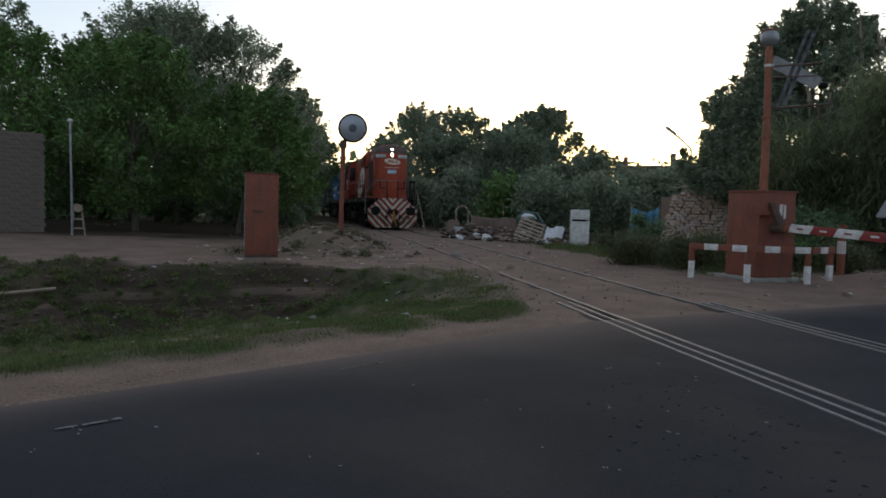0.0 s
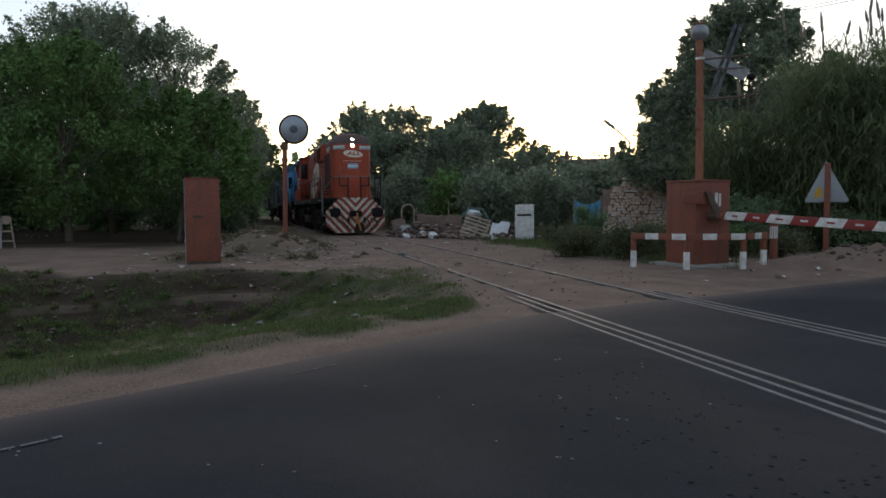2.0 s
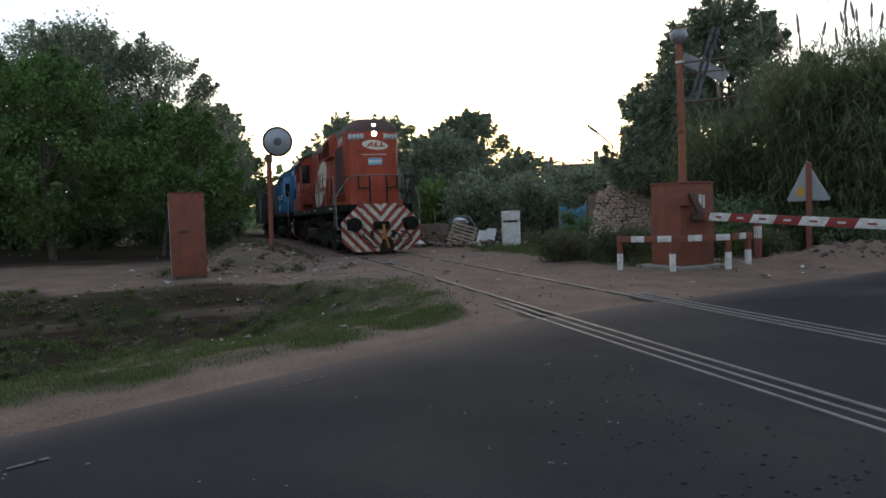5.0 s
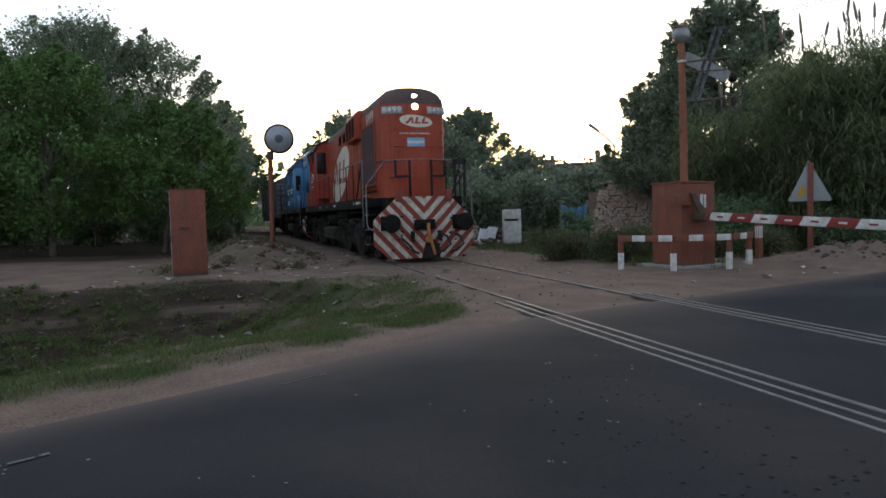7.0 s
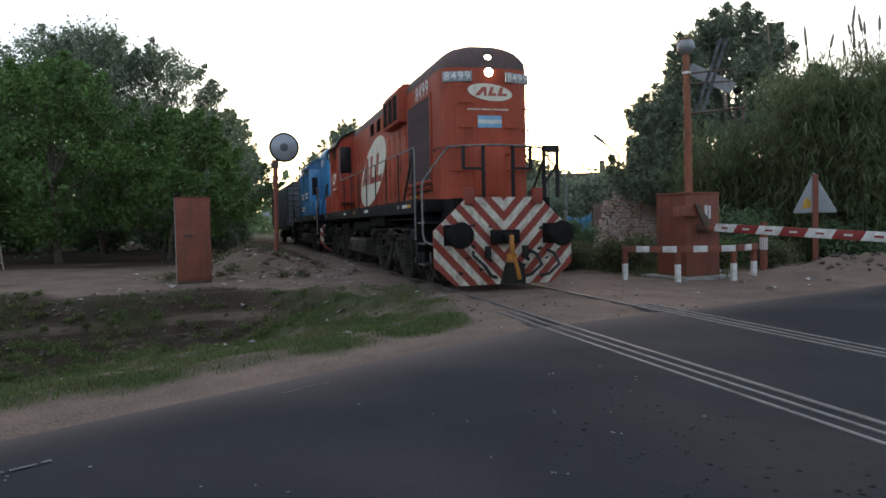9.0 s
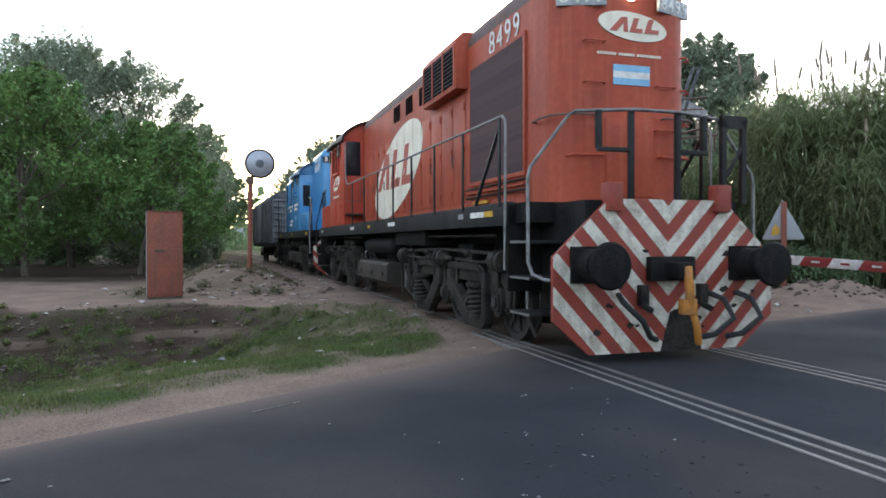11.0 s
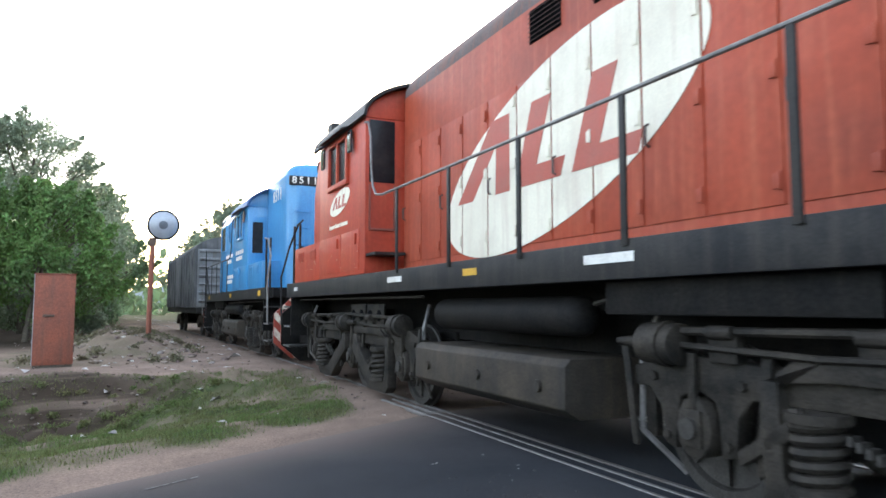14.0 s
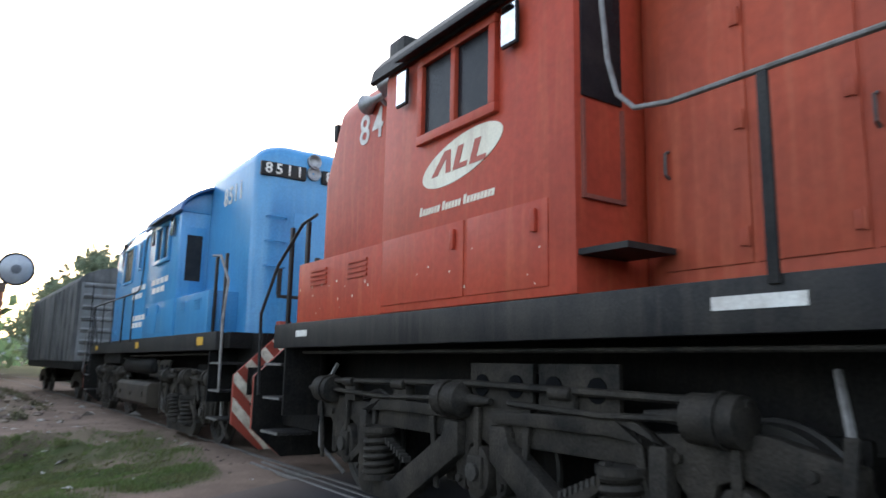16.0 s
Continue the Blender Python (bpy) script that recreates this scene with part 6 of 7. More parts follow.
def build_loco(paint, number, sd, label):
    """A hood diesel: long hood from y = 0, cab near y = 13.5, short hood last; detailed on the side sd."""
    lo = thing("locomotive", label, "locomotive", None, "locomotives of the train")
    P, T = PAINT[paint], PAINT_TOP[paint]
    flip = 1 if sd < 0 else -1
    red = paint == "red"
    H = HOOD_PAINT if red else P  # the engine hood has weathered more than the cab
    Y = 0.0 if red else 4.9  # the end of the long hood; the blue one is shorter
    # underframe
    s = Shape()
    s.box(-1.3, 1.3, Y + 0.8, 17.7, 1.5, 1.735)
    s.box(-0.55, 0.55, Y + 0.1, 18.1, 0.86, 1.5)
    s.box(-0.9, 0.9, Y + 0.06, Y + 0.9, 0.95, 1.72)
    s.box(-0.9, 0.9, 17.6, 18.14, 0.95, 1.72)
    part("underframe", s, BLACK, lo, "black steel underframe")
    for side in (-1, 1):
        s = Shape()
        s.box(side * 1.3, side * 1.42, Y + 1.1, 17.42, 1.47, 1.75)
        part("side_sill", s, SILL, lo, "black side sill with painted marks", bevel=0.012)
    for y, w, m in ((2.73, 0.22, GREY_METAL), (2.08, 0.5, WHITE), (1.68, 0.3, YELLOW), (9.05, 0.3, YELLOW), (6.88, 0.56, WHITE), (11.15, 0.5, WHITE), (16.6, 0.3, WHITE)) if red else ((7.0, 0.3, YELLOW), (12.0, 0.3, YELLOW), (16.6, 0.34, YELLOW)):
        s = Shape()
        s.box(sd * 1.42, sd * 1.424, y - w / 2, y + w / 2, *((1.59, 1.66) if red else (1.55, 1.68)))
        part("sill_mark", s, m, lo, "small painted mark on the sill")
    # corner steps and end walls
    for y, d in ((Y, 1), (18.2, -1)):
        for side in (-1, 1):
            s = Shape()
            s.box(side * 0.9, side * 0.96, y + d * 0.08, y + d * 1.15, 0.5, 1.72)
            s.box(side * 0.9, side * 1.4, y + d * 1.1, y + d * 1.14, 0.7, 1.72)
            part("step_well", s, BLACK, lo, "black step well")
            for z in (0.46, 0.86, 1.26):
                s = Shape()
                s.box(side * 0.96, side * 1.4, y + d * 0.5, y + d * 1.02, z, z + 0.035)
                st = part("step", s, SILL, lo, "worn dark steel step", bevel=0.008)
                s = Shape()
                s.box(side * 1.4, side * 1.412, y + d * 0.5, y + d * 1.02, z + 0.004, z + 0.03)
                part("step_edge", s, GALV, st, "bare worn step edge")
        build_pilot(lo, y, -d)
    # long hood
    body = part("long_hood", hood(0.92, Y + 0.75, 12.4, 1.735, 4.76, 0.4, 0.48), H, lo, "weathered %s long engine hood" % ("orange-red" if red else "blue"), smooth=True)
    body.data.materials.append(SOOT if red else T)
    for f in body.data.polygons:
        if f.center.z > 4.3:
            f.material_index = 1
    s = Shape()
    s.box(-0.5, 0.5, Y + 1.6, 12.2, 4.73, 4.79)
    part("roof_walkway", s, T, lo, "grimy roof walkway", bevel=0.015)
    for y in (Y + 2.3, Y + 3.5):
        s = Shape()
        s.cyl((0, y, 4.74), (0, y, 4.86), 0.48, 20)
        part("roof_fan", s, T, lo, "round roof fan housing", bevel=0.015)
    s = Shape()
    s.box(-0.3, 0.3, 6.6, 7.6, 4.74, 4.92)
    part("exhaust", s, T, lo, "sooty exhaust stack", bevel=0.015)
    X = 0.92
    if red:
        # side grille with slats
        fr = Shape()
        for a in ((1.62, 3.7, 3.88, 3.94), (1.62, 3.7, 2.12, 2.18), (1.62, 1.68, 2.18, 3.88), (3.64, 3.7, 2.18, 3.88)):
            fr.box(sd * (X - 0.01), sd * (X + 0.035), *a)
        grille = part("side_grille", fr, H, lo, "grille frame", bevel=0.006)
        bk = Shape()
        bk.box(sd * (X - 0.01), sd * (X + 0.006), 1.67, 3.65, 2.17, 3.89)
        part("grille_backing", bk, DARK, grille, "dark grille opening")
        sl = Shape()
        sl.box(-0.012, 0.012, -0.018, 0.018, -0.86, 0.86)
        for k in range(30):
            o = part("slat", sl, GRILLE, grille) if k == 0 else new("slat", first_slat.data)
            if k == 0:
                first_slat = o
            o.parent = grille
            o.matrix_local = pose(sd * (X + 0.02), 1.73 + k * 0.064, 3.03, 0, 0, 25)
        s = Shape()
        s.box(sd * (X - 0.01), sd * (X + 0.06), 1.6, 3.75, 2.0, 2.03)
        part("ledge", s, H, lo)
        for z in (2.07, 1.94):
            s = Shape()
            s.tube([(sd * (X + 0.05), 1.5, z), (sd * (X + 0.05), 3.75, z)], 0.016, 6)
            part("pipe", s, BLACK, lo)
        s = Shape()
        s.box(sd * X, sd * (X + 0.04), 2.9, 3.5, 1.84, 1.88)
        part("cable_tray", s, YELLOW if red else P, lo, "yellow cable tray" if red else "")
    # louvred air box standing out
    A0 = 0.0 if red else 4.0
    s = Shape()
    s.prism([(0.6, 3.66), (1.12, 3.66), (1.12, 4.4), (1.0, 4.54), (0.6, 4.56)], "y", A0 + 3.82, A0 + 5.68, Matrix.Diagonal((sd, 1, 1, 1)))
    ab = part("air_intake_box", s, H, lo, "louvred air intake box", bevel=0.015)
    s = Shape()
    s.box(sd * 1.118, sd * 1.124, A0 + 3.9, A0 + 5.6, 3.74, 4.34)
    part("intake_mesh", s, DARK, ab, "dark intake mesh")
    for y in (A0 + 3.88, A0 + 4.46, A0 + 5.04, A0 + 5.6):
        s = Shape()
        s.box(sd * 1.12, sd * 1.14, y - 0.02, y + 0.02, 3.72, 4.36)
        part("intake_bar", s, H, ab)
    for k in range(9):
        s = Shape()
        s.box(sd * 1.12, sd * 1.132, A0 + 3.9, A0 + 5.6, 3.78 + k * 0.065, 3.79 + k * 0.065)
        part("intake_slat", s, GRILLE, ab)
    for y0, y1 in ((8.13, 8.67), (7.11, 7.62), (6.14, 6.6)) if red else ((10.6, 11.1), (11.3, 11.8)):
        s = Shape()
        s.box(sd * (X - 0.02), sd * (X + 0.008), y0, y1, 3.9, 4.24)
        lv = part("louvre_panel", s, DARK, lo, "dark louvre panel")
        for k in range(7):
            s = Shape()
            s.box(-0.02, 0.02, -(y1 - y0) / 2, (y1 - y0) / 2, -0.004, 0.004)
            o = part("louvre_slat", s, GRILLE, lv)
            o.matrix_local = pose(sd * (X + 0.012), (y0 + y1) / 2, 3.93 + k * 0.048, 0, 35 * sd, 0)
    # hood doors, hinges, handles
    y, k = (3.9, 0) if red else (6.6, 0)
    while y < 11.9:
        w = 0.62
        s = Shape()
        s.box(sd * (X - 0.01), sd * (X + 0.012), y + 0.012, y + w - 0.012, 1.9, 3.56)
        door = part("hood_door", s, H, lo, bevel=0.004)
        for z in (2.05, 2.75, 3.4):
            s = Shape()
            s.box(sd * (X + 0.01), sd * (X + 0.026), y + 0.03, y + 0.085, z - 0.05, z + 0.05)
            s.cyl((sd * (X + 0.026), y + 0.03, z - 0.06), (sd * (X + 0.026), y + 0.03, z + 0.06), 0.011, 6)
            ya, lag = math.asin(max(-1, min(1, (z - 2.79) / 0.97))), 0.55 * flip
            ends = sorted((8.45 + 2.05 * math.cos(ya + lag), 8.45 + 2.05 * math.cos(math.pi - ya + lag)))
            part("hinge", s, CREAM if red and ends[0] < y + 0.05 < ends[1] else H, door, bevel=0.004)
        if k % 2 == 0:
            s = Shape()
            s.tube([(sd * (X + 0.01), y + w - 0.06, 2.5), (sd * (X + 0.05), y + w - 0.06, 2.52), (sd * (X + 0.05), y + w - 0.06, 2.66), (sd * (X + 0.01), y + w - 0.06, 2.68)], 0.012, 6)
            part("door_handle", s, SOOT if red else P, door)
        y += w + 0.008
        k += 1
    if red:
        ellipse_sign("oval_emblem", lo, sd, X + 0.013, 8.45, 2.79, 2.13, 0.97, 0.55 * flip, CREAM, "panel of a large faded white oval emblem", [3.9 + 0.628 * k for k in range(3, 12)])
        emblem_bars(lo, sd, X + 0.013, 8.45, 2.8, 1.0, EMBLEM_RED, "slanted red emblem shape", flip)
    # chipped spots along the lower cab panels and doors
    chip = random.Random(12)
    for k in range(22 if red else 0):
        y, z, r = chip.choice((chip.uniform(12.5, 14.7), chip.uniform(15, 16.7))), chip.uniform(1.82, 2.2), chip.uniform(0.004, 0.012)
        s = Shape()
        s.prism([(y + r * chip.uniform(0.6, 1.4) * math.cos(a), z + r * chip.uniform(0.6, 1.6) * math.sin(a)) for a in (0, 1.05, 2.1, 3.14, 4.2, 5.2)], "x", sd * 1.4305, sd * 1.432)
        part("paint_chip", s, CREAM, lo)
    # front number, emblem, flag, lamps on the long hood's end (y = 0.75)
    for i, z in enumerate((4.47, 4.2)) if red else ((0, 4.5),):
        s = Shape()
        s.lathe([(0.02, 0.125), (-0.05, 0.125), (-0.05, 0.09)], (0.02, Y + 0.8 + 0.06 * (1 - i), z), "y", 20)
        part("headlight_rim", s, BLACK, lo, "dark headlight rim")
        s = Shape()
        s.lathe([(0.0, 0.088), (-0.03, 0.082), (-0.045, 0.05), (-0.05, 0.02)], (0.02, Y + 0.76 + 0.06 * (1 - i), z), "y", 20)
        part("headlight", s, LAMP_GLASS if red else WHITE, lo, "lit headlight" if red else "unlit headlight", smooth=True)
    for x, rz in ((-0.62, -20), (0.62, 20)):
        s = Shape()
        s.box(-0.29, 0.29, -0.015, 0.03, -0.1, 0.1)
        nb = part("number_board", s, GREY_METAL, lo, "grey number board", bevel=0.01)
        nb.matrix_local = pose(x, Y + 0.775, 4.1, 0, 0, rz)
        text_mesh("numeral", number, 0.22, WHITE, nb, pose(0, -0.018, 0, 90, 0, 0), "white numeral", spacing=1.0, bold=0.003)
    text_mesh("side_numeral", number, 0.46, WHITE, lo, on_side(sd, Y + 2.35, 4.07, X + 0.012), "white numeral")
    if red:
        s = Shape()
        s.prism([(0.04 + 0.46 * math.cos(t + 0.25), 3.81 + 0.17 * math.sin(t)) for t in (2 * math.pi * i / 40 for i in range(40))], "y", 0.735, 0.75)
        part("oval_emblem", s, CREAM, lo, "small white oval emblem")
        for sh in ([(-0.3, -0.07), (-0.14, 0.1), (-0.06, 0.1), (-0.05, -0.07), (-0.11, -0.07), (-0.11, 0.03), (-0.2, -0.07)], [(-0.03, -0.07), (0.03, 0.1), (0.1, 0.1), (0.06, -0.02), (0.15, -0.02), (0.14, -0.07)], [(0.17, -0.07), (0.23, 0.1), (0.3, 0.1), (0.26, -0.02), (0.37, -0.02), (0.36, -0.07)]):
            s = Shape()
            s.prism([(u + 0.02, 3.81 + v) for u, v in sh], "y", 0.728, 0.735)
            part("emblem_bar", s, EMBLEM_RED, lo)
        x = -0.43
        for n in (7, 6, 9):
            s = Shape()
            for k in range(n):
                s.box(x, x + 0.024, 0.74, 0.75, 3.46, 3.492)
                x += 0.037
            x += 0.025
            part("lettering_bar", s, CREAM, lo, "word of plain white lettering strokes")
        for i, m in enumerate((FLAG_BLUE, WHITE, FLAG_BLUE)):
            s = Shape()
            s.box(-0.22, 0.27, 0.738, 0.75, 3.12 + i * 0.078, 3.12 + (i + 1) * 0.078)
            part("flag_stripe", s, m, lo, "stripe of a painted flag")
        for x, z in ((0.8, 3.5), (0.8, 3.1), (0.8, 2.7), (0.8, 2.3)):
            s = Shape()
            s.tube([(x + u, 0.867 + v, z) for u, v in ((-0.08, -0.08), (-0.03, -0.13), (0.13, 0.03), (0.08, 0.08))], 0.011, 6)
            part("grab_iron", s, PAINT["red"], lo)
        for sx, z in ((-1, 3.6), (-1, 3.12), (1, 3.12), (1, 2.6)):
            s = Shape()
            s.tube([(sx * 0.3 + u * sx, v, z) for u, v in ((0.05, 0.76), (0.05, 0.69), (0.3, 0.69), (0.31, 0.78))], 0.011, 6)
            part("nose_grab_iron", s, H, lo, smooth=True)
        for sx in (-1, 1):
            s = Shape()
            s.tube([(sx * 0.9, 1.34, 2.72), (sx * 0.99, 1.32, 2.73), (sx * 0.99, 1.05, 2.74), (sx * 0.94, 0.84, 2.74), (sx * 0.8, 0.71, 2.74), (sx * 0.62, 0.68, 2.74), (sx * 0.45, 0.68, 2.74), (sx * 0.44, 0.76, 2.74)], 0.013, 6)
            part("corner_grab_rail", s, SOOT, lo, "long bent grab rail round the corner", smooth=True)
            s = Shape()
            s.tube([(sx * 0.78, 0.86, 2.28), (sx * 0.76, 0.72, 2.28), (sx * 0.4, 0.68, 2.28), (sx * 0.38, 0.76, 2.28)], 0.013, 6)
            part("grab_iron", s, P, lo, smooth=True)
        s = Shape()
        s.box(-0.32, 0.32, 0.735, 0.75, 1.8, 2.72)
        part("nose_door", s, H, lo, bevel=0.006)
    # cab
    s = Shape()
    s.box(-1.42, 1.42, 12.35, 14.85, 1.75, 4.03)
    roof = [(1.42, 4.03)] + [(1.42 * math.cos(radians(a)), 4.03 + 0.6 * math.sin(radians(a))) for a in range(12, 169, 12)] + [(-1.42, 4.03)]
    s.prism(roof, "y", 12.35, 14.85)
    cab = part("cab", s, P, lo, "%s crew cab" % ("orange-red" if red else "blue"), bevel=0.02)
    s = Shape()
    r2 = [(1.5 * math.cos(radians(a)), 4.03 + 0.64 * math.sin(radians(a))) for a in range(0, 181, 12)]
    r3 = [(1.46 * math.cos(radians(a)), 4.01 + 0.62 * math.sin(radians(a))) for a in range(180, -1, -12)]
    s.prism(r2 + r3, "y", 12.2, 15.05)
    part("cab_roof", s, SILL if red else T, cab, "dark curved cab roof" if red else "blue curved cab roof")
    if red:
        s = Shape()
        s.box(min(sd * 0.9, sd * 1.2), max(sd * 0.9, sd * 1.2), 14.92, 15.22, 4.22, 4.6)
        part("roof_box", s, SILL, cab, bevel=0.02)
        for y, z in ((15.35, 4.36), (15.75, 4.24)):
            s = Shape()
            s.lathe([(-0.1, 0.035), (0.12, 0.045), (0.24, 0.075), (0.3, 0.12), (0.31, 0.1)], (sd * 1.0, y, z), "y", 14)
            s.cyl((sd * 0.85, y, z - 0.12), (sd * 1.0, y, z), 0.025, 6)
            part("side_horn", s, GREY_METAL, cab, "grey air horn beside the cab roof", smooth=True)
    s = Shape()
    s.box(sd * 1.42, sd * 1.428, 13.2, 14.15, 3.24, 3.92)
    win = part("side_window", s, GLASS_DARK, cab, "dark sliding cab window")
    for a in ((13.13, 14.22, 3.9, 3.98), (13.13, 14.22, 3.18, 3.26), (13.13, 13.21, 3.26, 3.9), (14.14, 14.22, 3.26, 3.9), (13.65, 13.71, 3.26, 3.9)):
        s = Shape()
        s.box(sd * 1.415, sd * 1.47, *a)
        part("window_frame", s, P, win, bevel=0.008)
    s = Shape()
    s.prism([(0, 0), (0.19, -0.07), (0.19, -0.05), (0, 0.03)], "y", 13.0, 14.4, Matrix.Translation((sd * 1.42, 0, 4.05)) @ Matrix.Diagonal((sd, 1, 1, 1)))
    part("window_visor", s, SILL, cab)
    for y in (12.94, 14.46):
        s = Shape()
        s.box(sd * 1.46, sd * 1.49, y - 0.09, y + 0.09, 3.62, 3.96)
        mi = part("cab_mirror", s, SILL, cab, "small framed wind deflector", bevel=0.01)
        s = Shape()
        s.box(sd * 1.489, sd * 1.495, y - 0.08, y + 0.08, 3.64, 3.94)
        part("deflector_pane", s, MIRROR_PANE, mi, "bright reflecting pane")
    if red:
        ellipse_sign("oval_emblem", cab, sd, 1.42, 13.62, 2.95, 0.54, 0.2, 0.45 * flip, CREAM, "white oval emblem")
        emblem_bars(cab, sd, 1.42, 13.6, 2.93, 0.23, EMBLEM_RED, "slanted red emblem shape", flip)
        y = 14.2
        for n in (7, 6, 9):
            s = Shape()
            for k in range(n):
                h = 0.075 if k == 0 else 0.055
                s.prism([(y, 2.55), (y - 0.032, 2.55), (y - 0.045, 2.55 + h), (y - 0.013, 2.55 + h)], "x", sd * 1.42, sd * 1.424)
                y -= 0.044
            y -= 0.03
            part("lettering_bar", s, CREAM, cab, "word of plain white lettering strokes")
    else:
        # wide body behind the cab, its windows and lettering
        s = Shape()
        s.box(-1.42, 1.42, 9.7, 12.35, 1.75, 3.9)
        s.prism([(1.42, 3.9), (1.2, 4.3), (0.6, 4.52), (-0.6, 4.52), (-1.2, 4.3), (-1.42, 3.9)], "y", 9.7, 12.35)
        wb = part("wide_body", s, P, lo, "blue full-width body section", bevel=0.03)
        for y0, y1, z0, z1 in ((10.0, 10.9, 3.1, 3.85), (11.6, 11.8, 3.3, 3.85)):
            s = Shape()
            s.box(sd * 1.42, sd * 1.428, y0, y1, z0, z1)
            gl = part("side_window", s, GLASS_DARK, wb, "dark side window")
            for a in ((y0 - 0.05, y1 + 0.05, z1, z1 + 0.05), (y0 - 0.05, y1 + 0.05, z0 - 0.05, z0), (y0 - 0.05, y0, z0, z1), (y1, y1 + 0.05, z0, z1)):
                s = Shape()
                s.box(sd * 1.415, sd * 1.45, *a)
                part("window_frame", s, P, gl)
        for y0, z, n in ((11.0, 2.85, 4), (11.1, 2.68, 3), (12.9, 2.85, 4), (13.0, 2.68, 3), (11.2, 2.2, 4), (11.3, 2.05, 3)):
            for i in range(n):
                s = Shape()
                s.box(sd * 1.421, sd * 1.425, y0 + i * 0.34, y0 + i * 0.34 + 0.28, z - 0.055, z + 0.055)
                part("lettering_bar", s, WHITE, lo, "plain white lettering bar")
    # bulkhead window and walkway step before the cab
    for x0, x1 in ((sd * 0.95, sd * 1.4),) if red else ():
        s = Shape()
        s.box(sd * 0.97, sd * 1.36, 12.335, 12.36, 3.08, 4.0)
        part("bulkhead_window", s, GLASS_DARK, cab, "dark bulkhead window", bevel=0.004)
        s = Shape()
        for q in ((sd * 0.96, sd * 0.985, 2.4, 3.05), (sd * 1.34, sd * 1.365, 2.4, 3.05)):
            s.box(q[0], q[1], 12.325, 12.36, q[2], q[3])
        s.box(sd * 0.96, sd * 1.365, 12.325, 12.36, 2.38, 2.41)
        part("hatch_frame", s, T, cab, "raised hatch frame")
        s = Shape()
        s.box(x0, x1, 11.95, 12.35, 2.0, 2.04)
        part("foot_board", s, SILL, cab)
    # cab side panel seams and latches
    for y0, y1, z in ((12.6, 13.5, 2.42), (13.55, 14.8, 2.42)):
        s = Shape()
        s.box(sd * 1.418, sd * 1.43, y0, y1, 1.82, z)
        pn = part("side_panel", s, P, cab, bevel=0.005)
        s = Shape()
        s.box(sd * 1.43, sd * 1.46, y0 + 0.1, y0 + 0.15, 2.2, 2.36)
        part("latch", s, P, pn, bevel=0.006)
    # short hood and battery boxes
    sh = part("short_hood", hood(0.92, 14.7, 17.42, 1.735, 4.66 if red else 4.84, 0.3 if red else 0.3, 0.4 if red else 0.3, 0.45 if red else 0.0), P, lo, "rounded short hood", smooth=True)
    if red:
        text_mesh("side_numeral", number, 0.5, WHITE, sh, on_side(sd, 15.75, 3.98, 0.924), "white numeral", bold=0.006)
    else:
        text_mesh("side_numeral", number, 0.42, WHITE, sh, on_side(sd, 16.2, 4.15, 0.926), "white numeral", bold=0.006)
    for x, rz in ((-0.52, 3), (0.52, -3)):
        s = Shape()
        s.box(-0.38, 0.38, -0.06, 0.03, -0.115, 0.115)
        nb = part("number_board", s, SILL, sh, "dark number board", bevel=0.02)
        nb.matrix_local = pose(x, 17.43 if not red else 17.1, 4.38 if not red else 4.2, 0, 0, rz)
        text_mesh("numeral", number, 0.24, WHITE, nb, pose(0, 0.034, 0, 90, 0, 180), "white numeral", spacing=1.15, bold=0.004)
    s = Shape()
    for z in (4.42, 4.62) if not red else (4.3,):
        s = Shape()
        s.lathe([(-0.03, 0.12), (0.05, 0.12), (0.04, 0.1), (0.01, 0.06), (0.0, 0.02)], (0, 17.42 if not red else 17.1, z), "y", 18)
        part("headlight", s, GREY_METAL, sh, "unlit headlight")
    if not red:
        # grab irons and a pipe on the end of the hood
        for x, z in ((-0.6, 3.6), (-0.6, 3.2), (-0.6, 2.8), (0.6, 3.6), (0.6, 3.2), (0.6, 2.8)):
            s = Shape()
            s.tube([(x - 0.16, 17.4, z), (x - 0.16, 17.5, z), (x + 0.16, 17.5, z), (x + 0.16, 17.4, z)], 0.014, 6)
            part("grab_iron", s, P, sh, smooth=True)
        s = Shape()
        s.box(-0.3, 0.3, 17.41, 17.43, 1.85, 3.7)
        part("nose_door", s, P, sh, bevel=0.006)
    for side in (-1, 1):
        s = Shape()
        s.box(side * 0.9, side * 1.4, 14.86, 16.8, 1.75, 2.42)
        bb = part("battery_box", s, P, lo, "low battery box with louvres", bevel=0.012)
        if side == sd:
            for y in (15.35, 16.25):
                for k in range(4):
                    s = Shape()
                    s.box(sd * 1.4, sd * 1.415, y - 0.2, y + 0.2, 2.14 + k * 0.05, 2.165 + k * 0.05)
                    part("louvre_slat", s, P, bb)
    for x in (-0.45, 0.25):
        s = Shape()
        s.lathe([(0, 0.04), (0.2, 0.05), (0.34, 0.12)], (x, 16.25, 4.82), "y", 12)
        s.cyl((x, 16.3, 4.55), (x, 16.3, 4.84), 0.03, 8)
        part("horn", s, GREY_METAL, lo, "air horn")
    # handrails
    for side in (-1, 1):
        h = Shape()
        x = side * 1.43
        h.tube([(x, Y + 1.13, 0.95), (x, Y + 1.1, 2.6), (x, Y + 1.12, 2.7), (x, Y + 1.2, 2.76), (x, Y * 0.5 + 4, 2.77), (x, 8, 2.77), (x, 11.6, 2.78), (x, 11.85, 2.82), (x, 11.98, 2.95), (x, 12.05, 3.2), (x, 12.1, 3.7), (x, 12.2, 3.92), (x, 12.36, 3.95)], 0.017, 8)
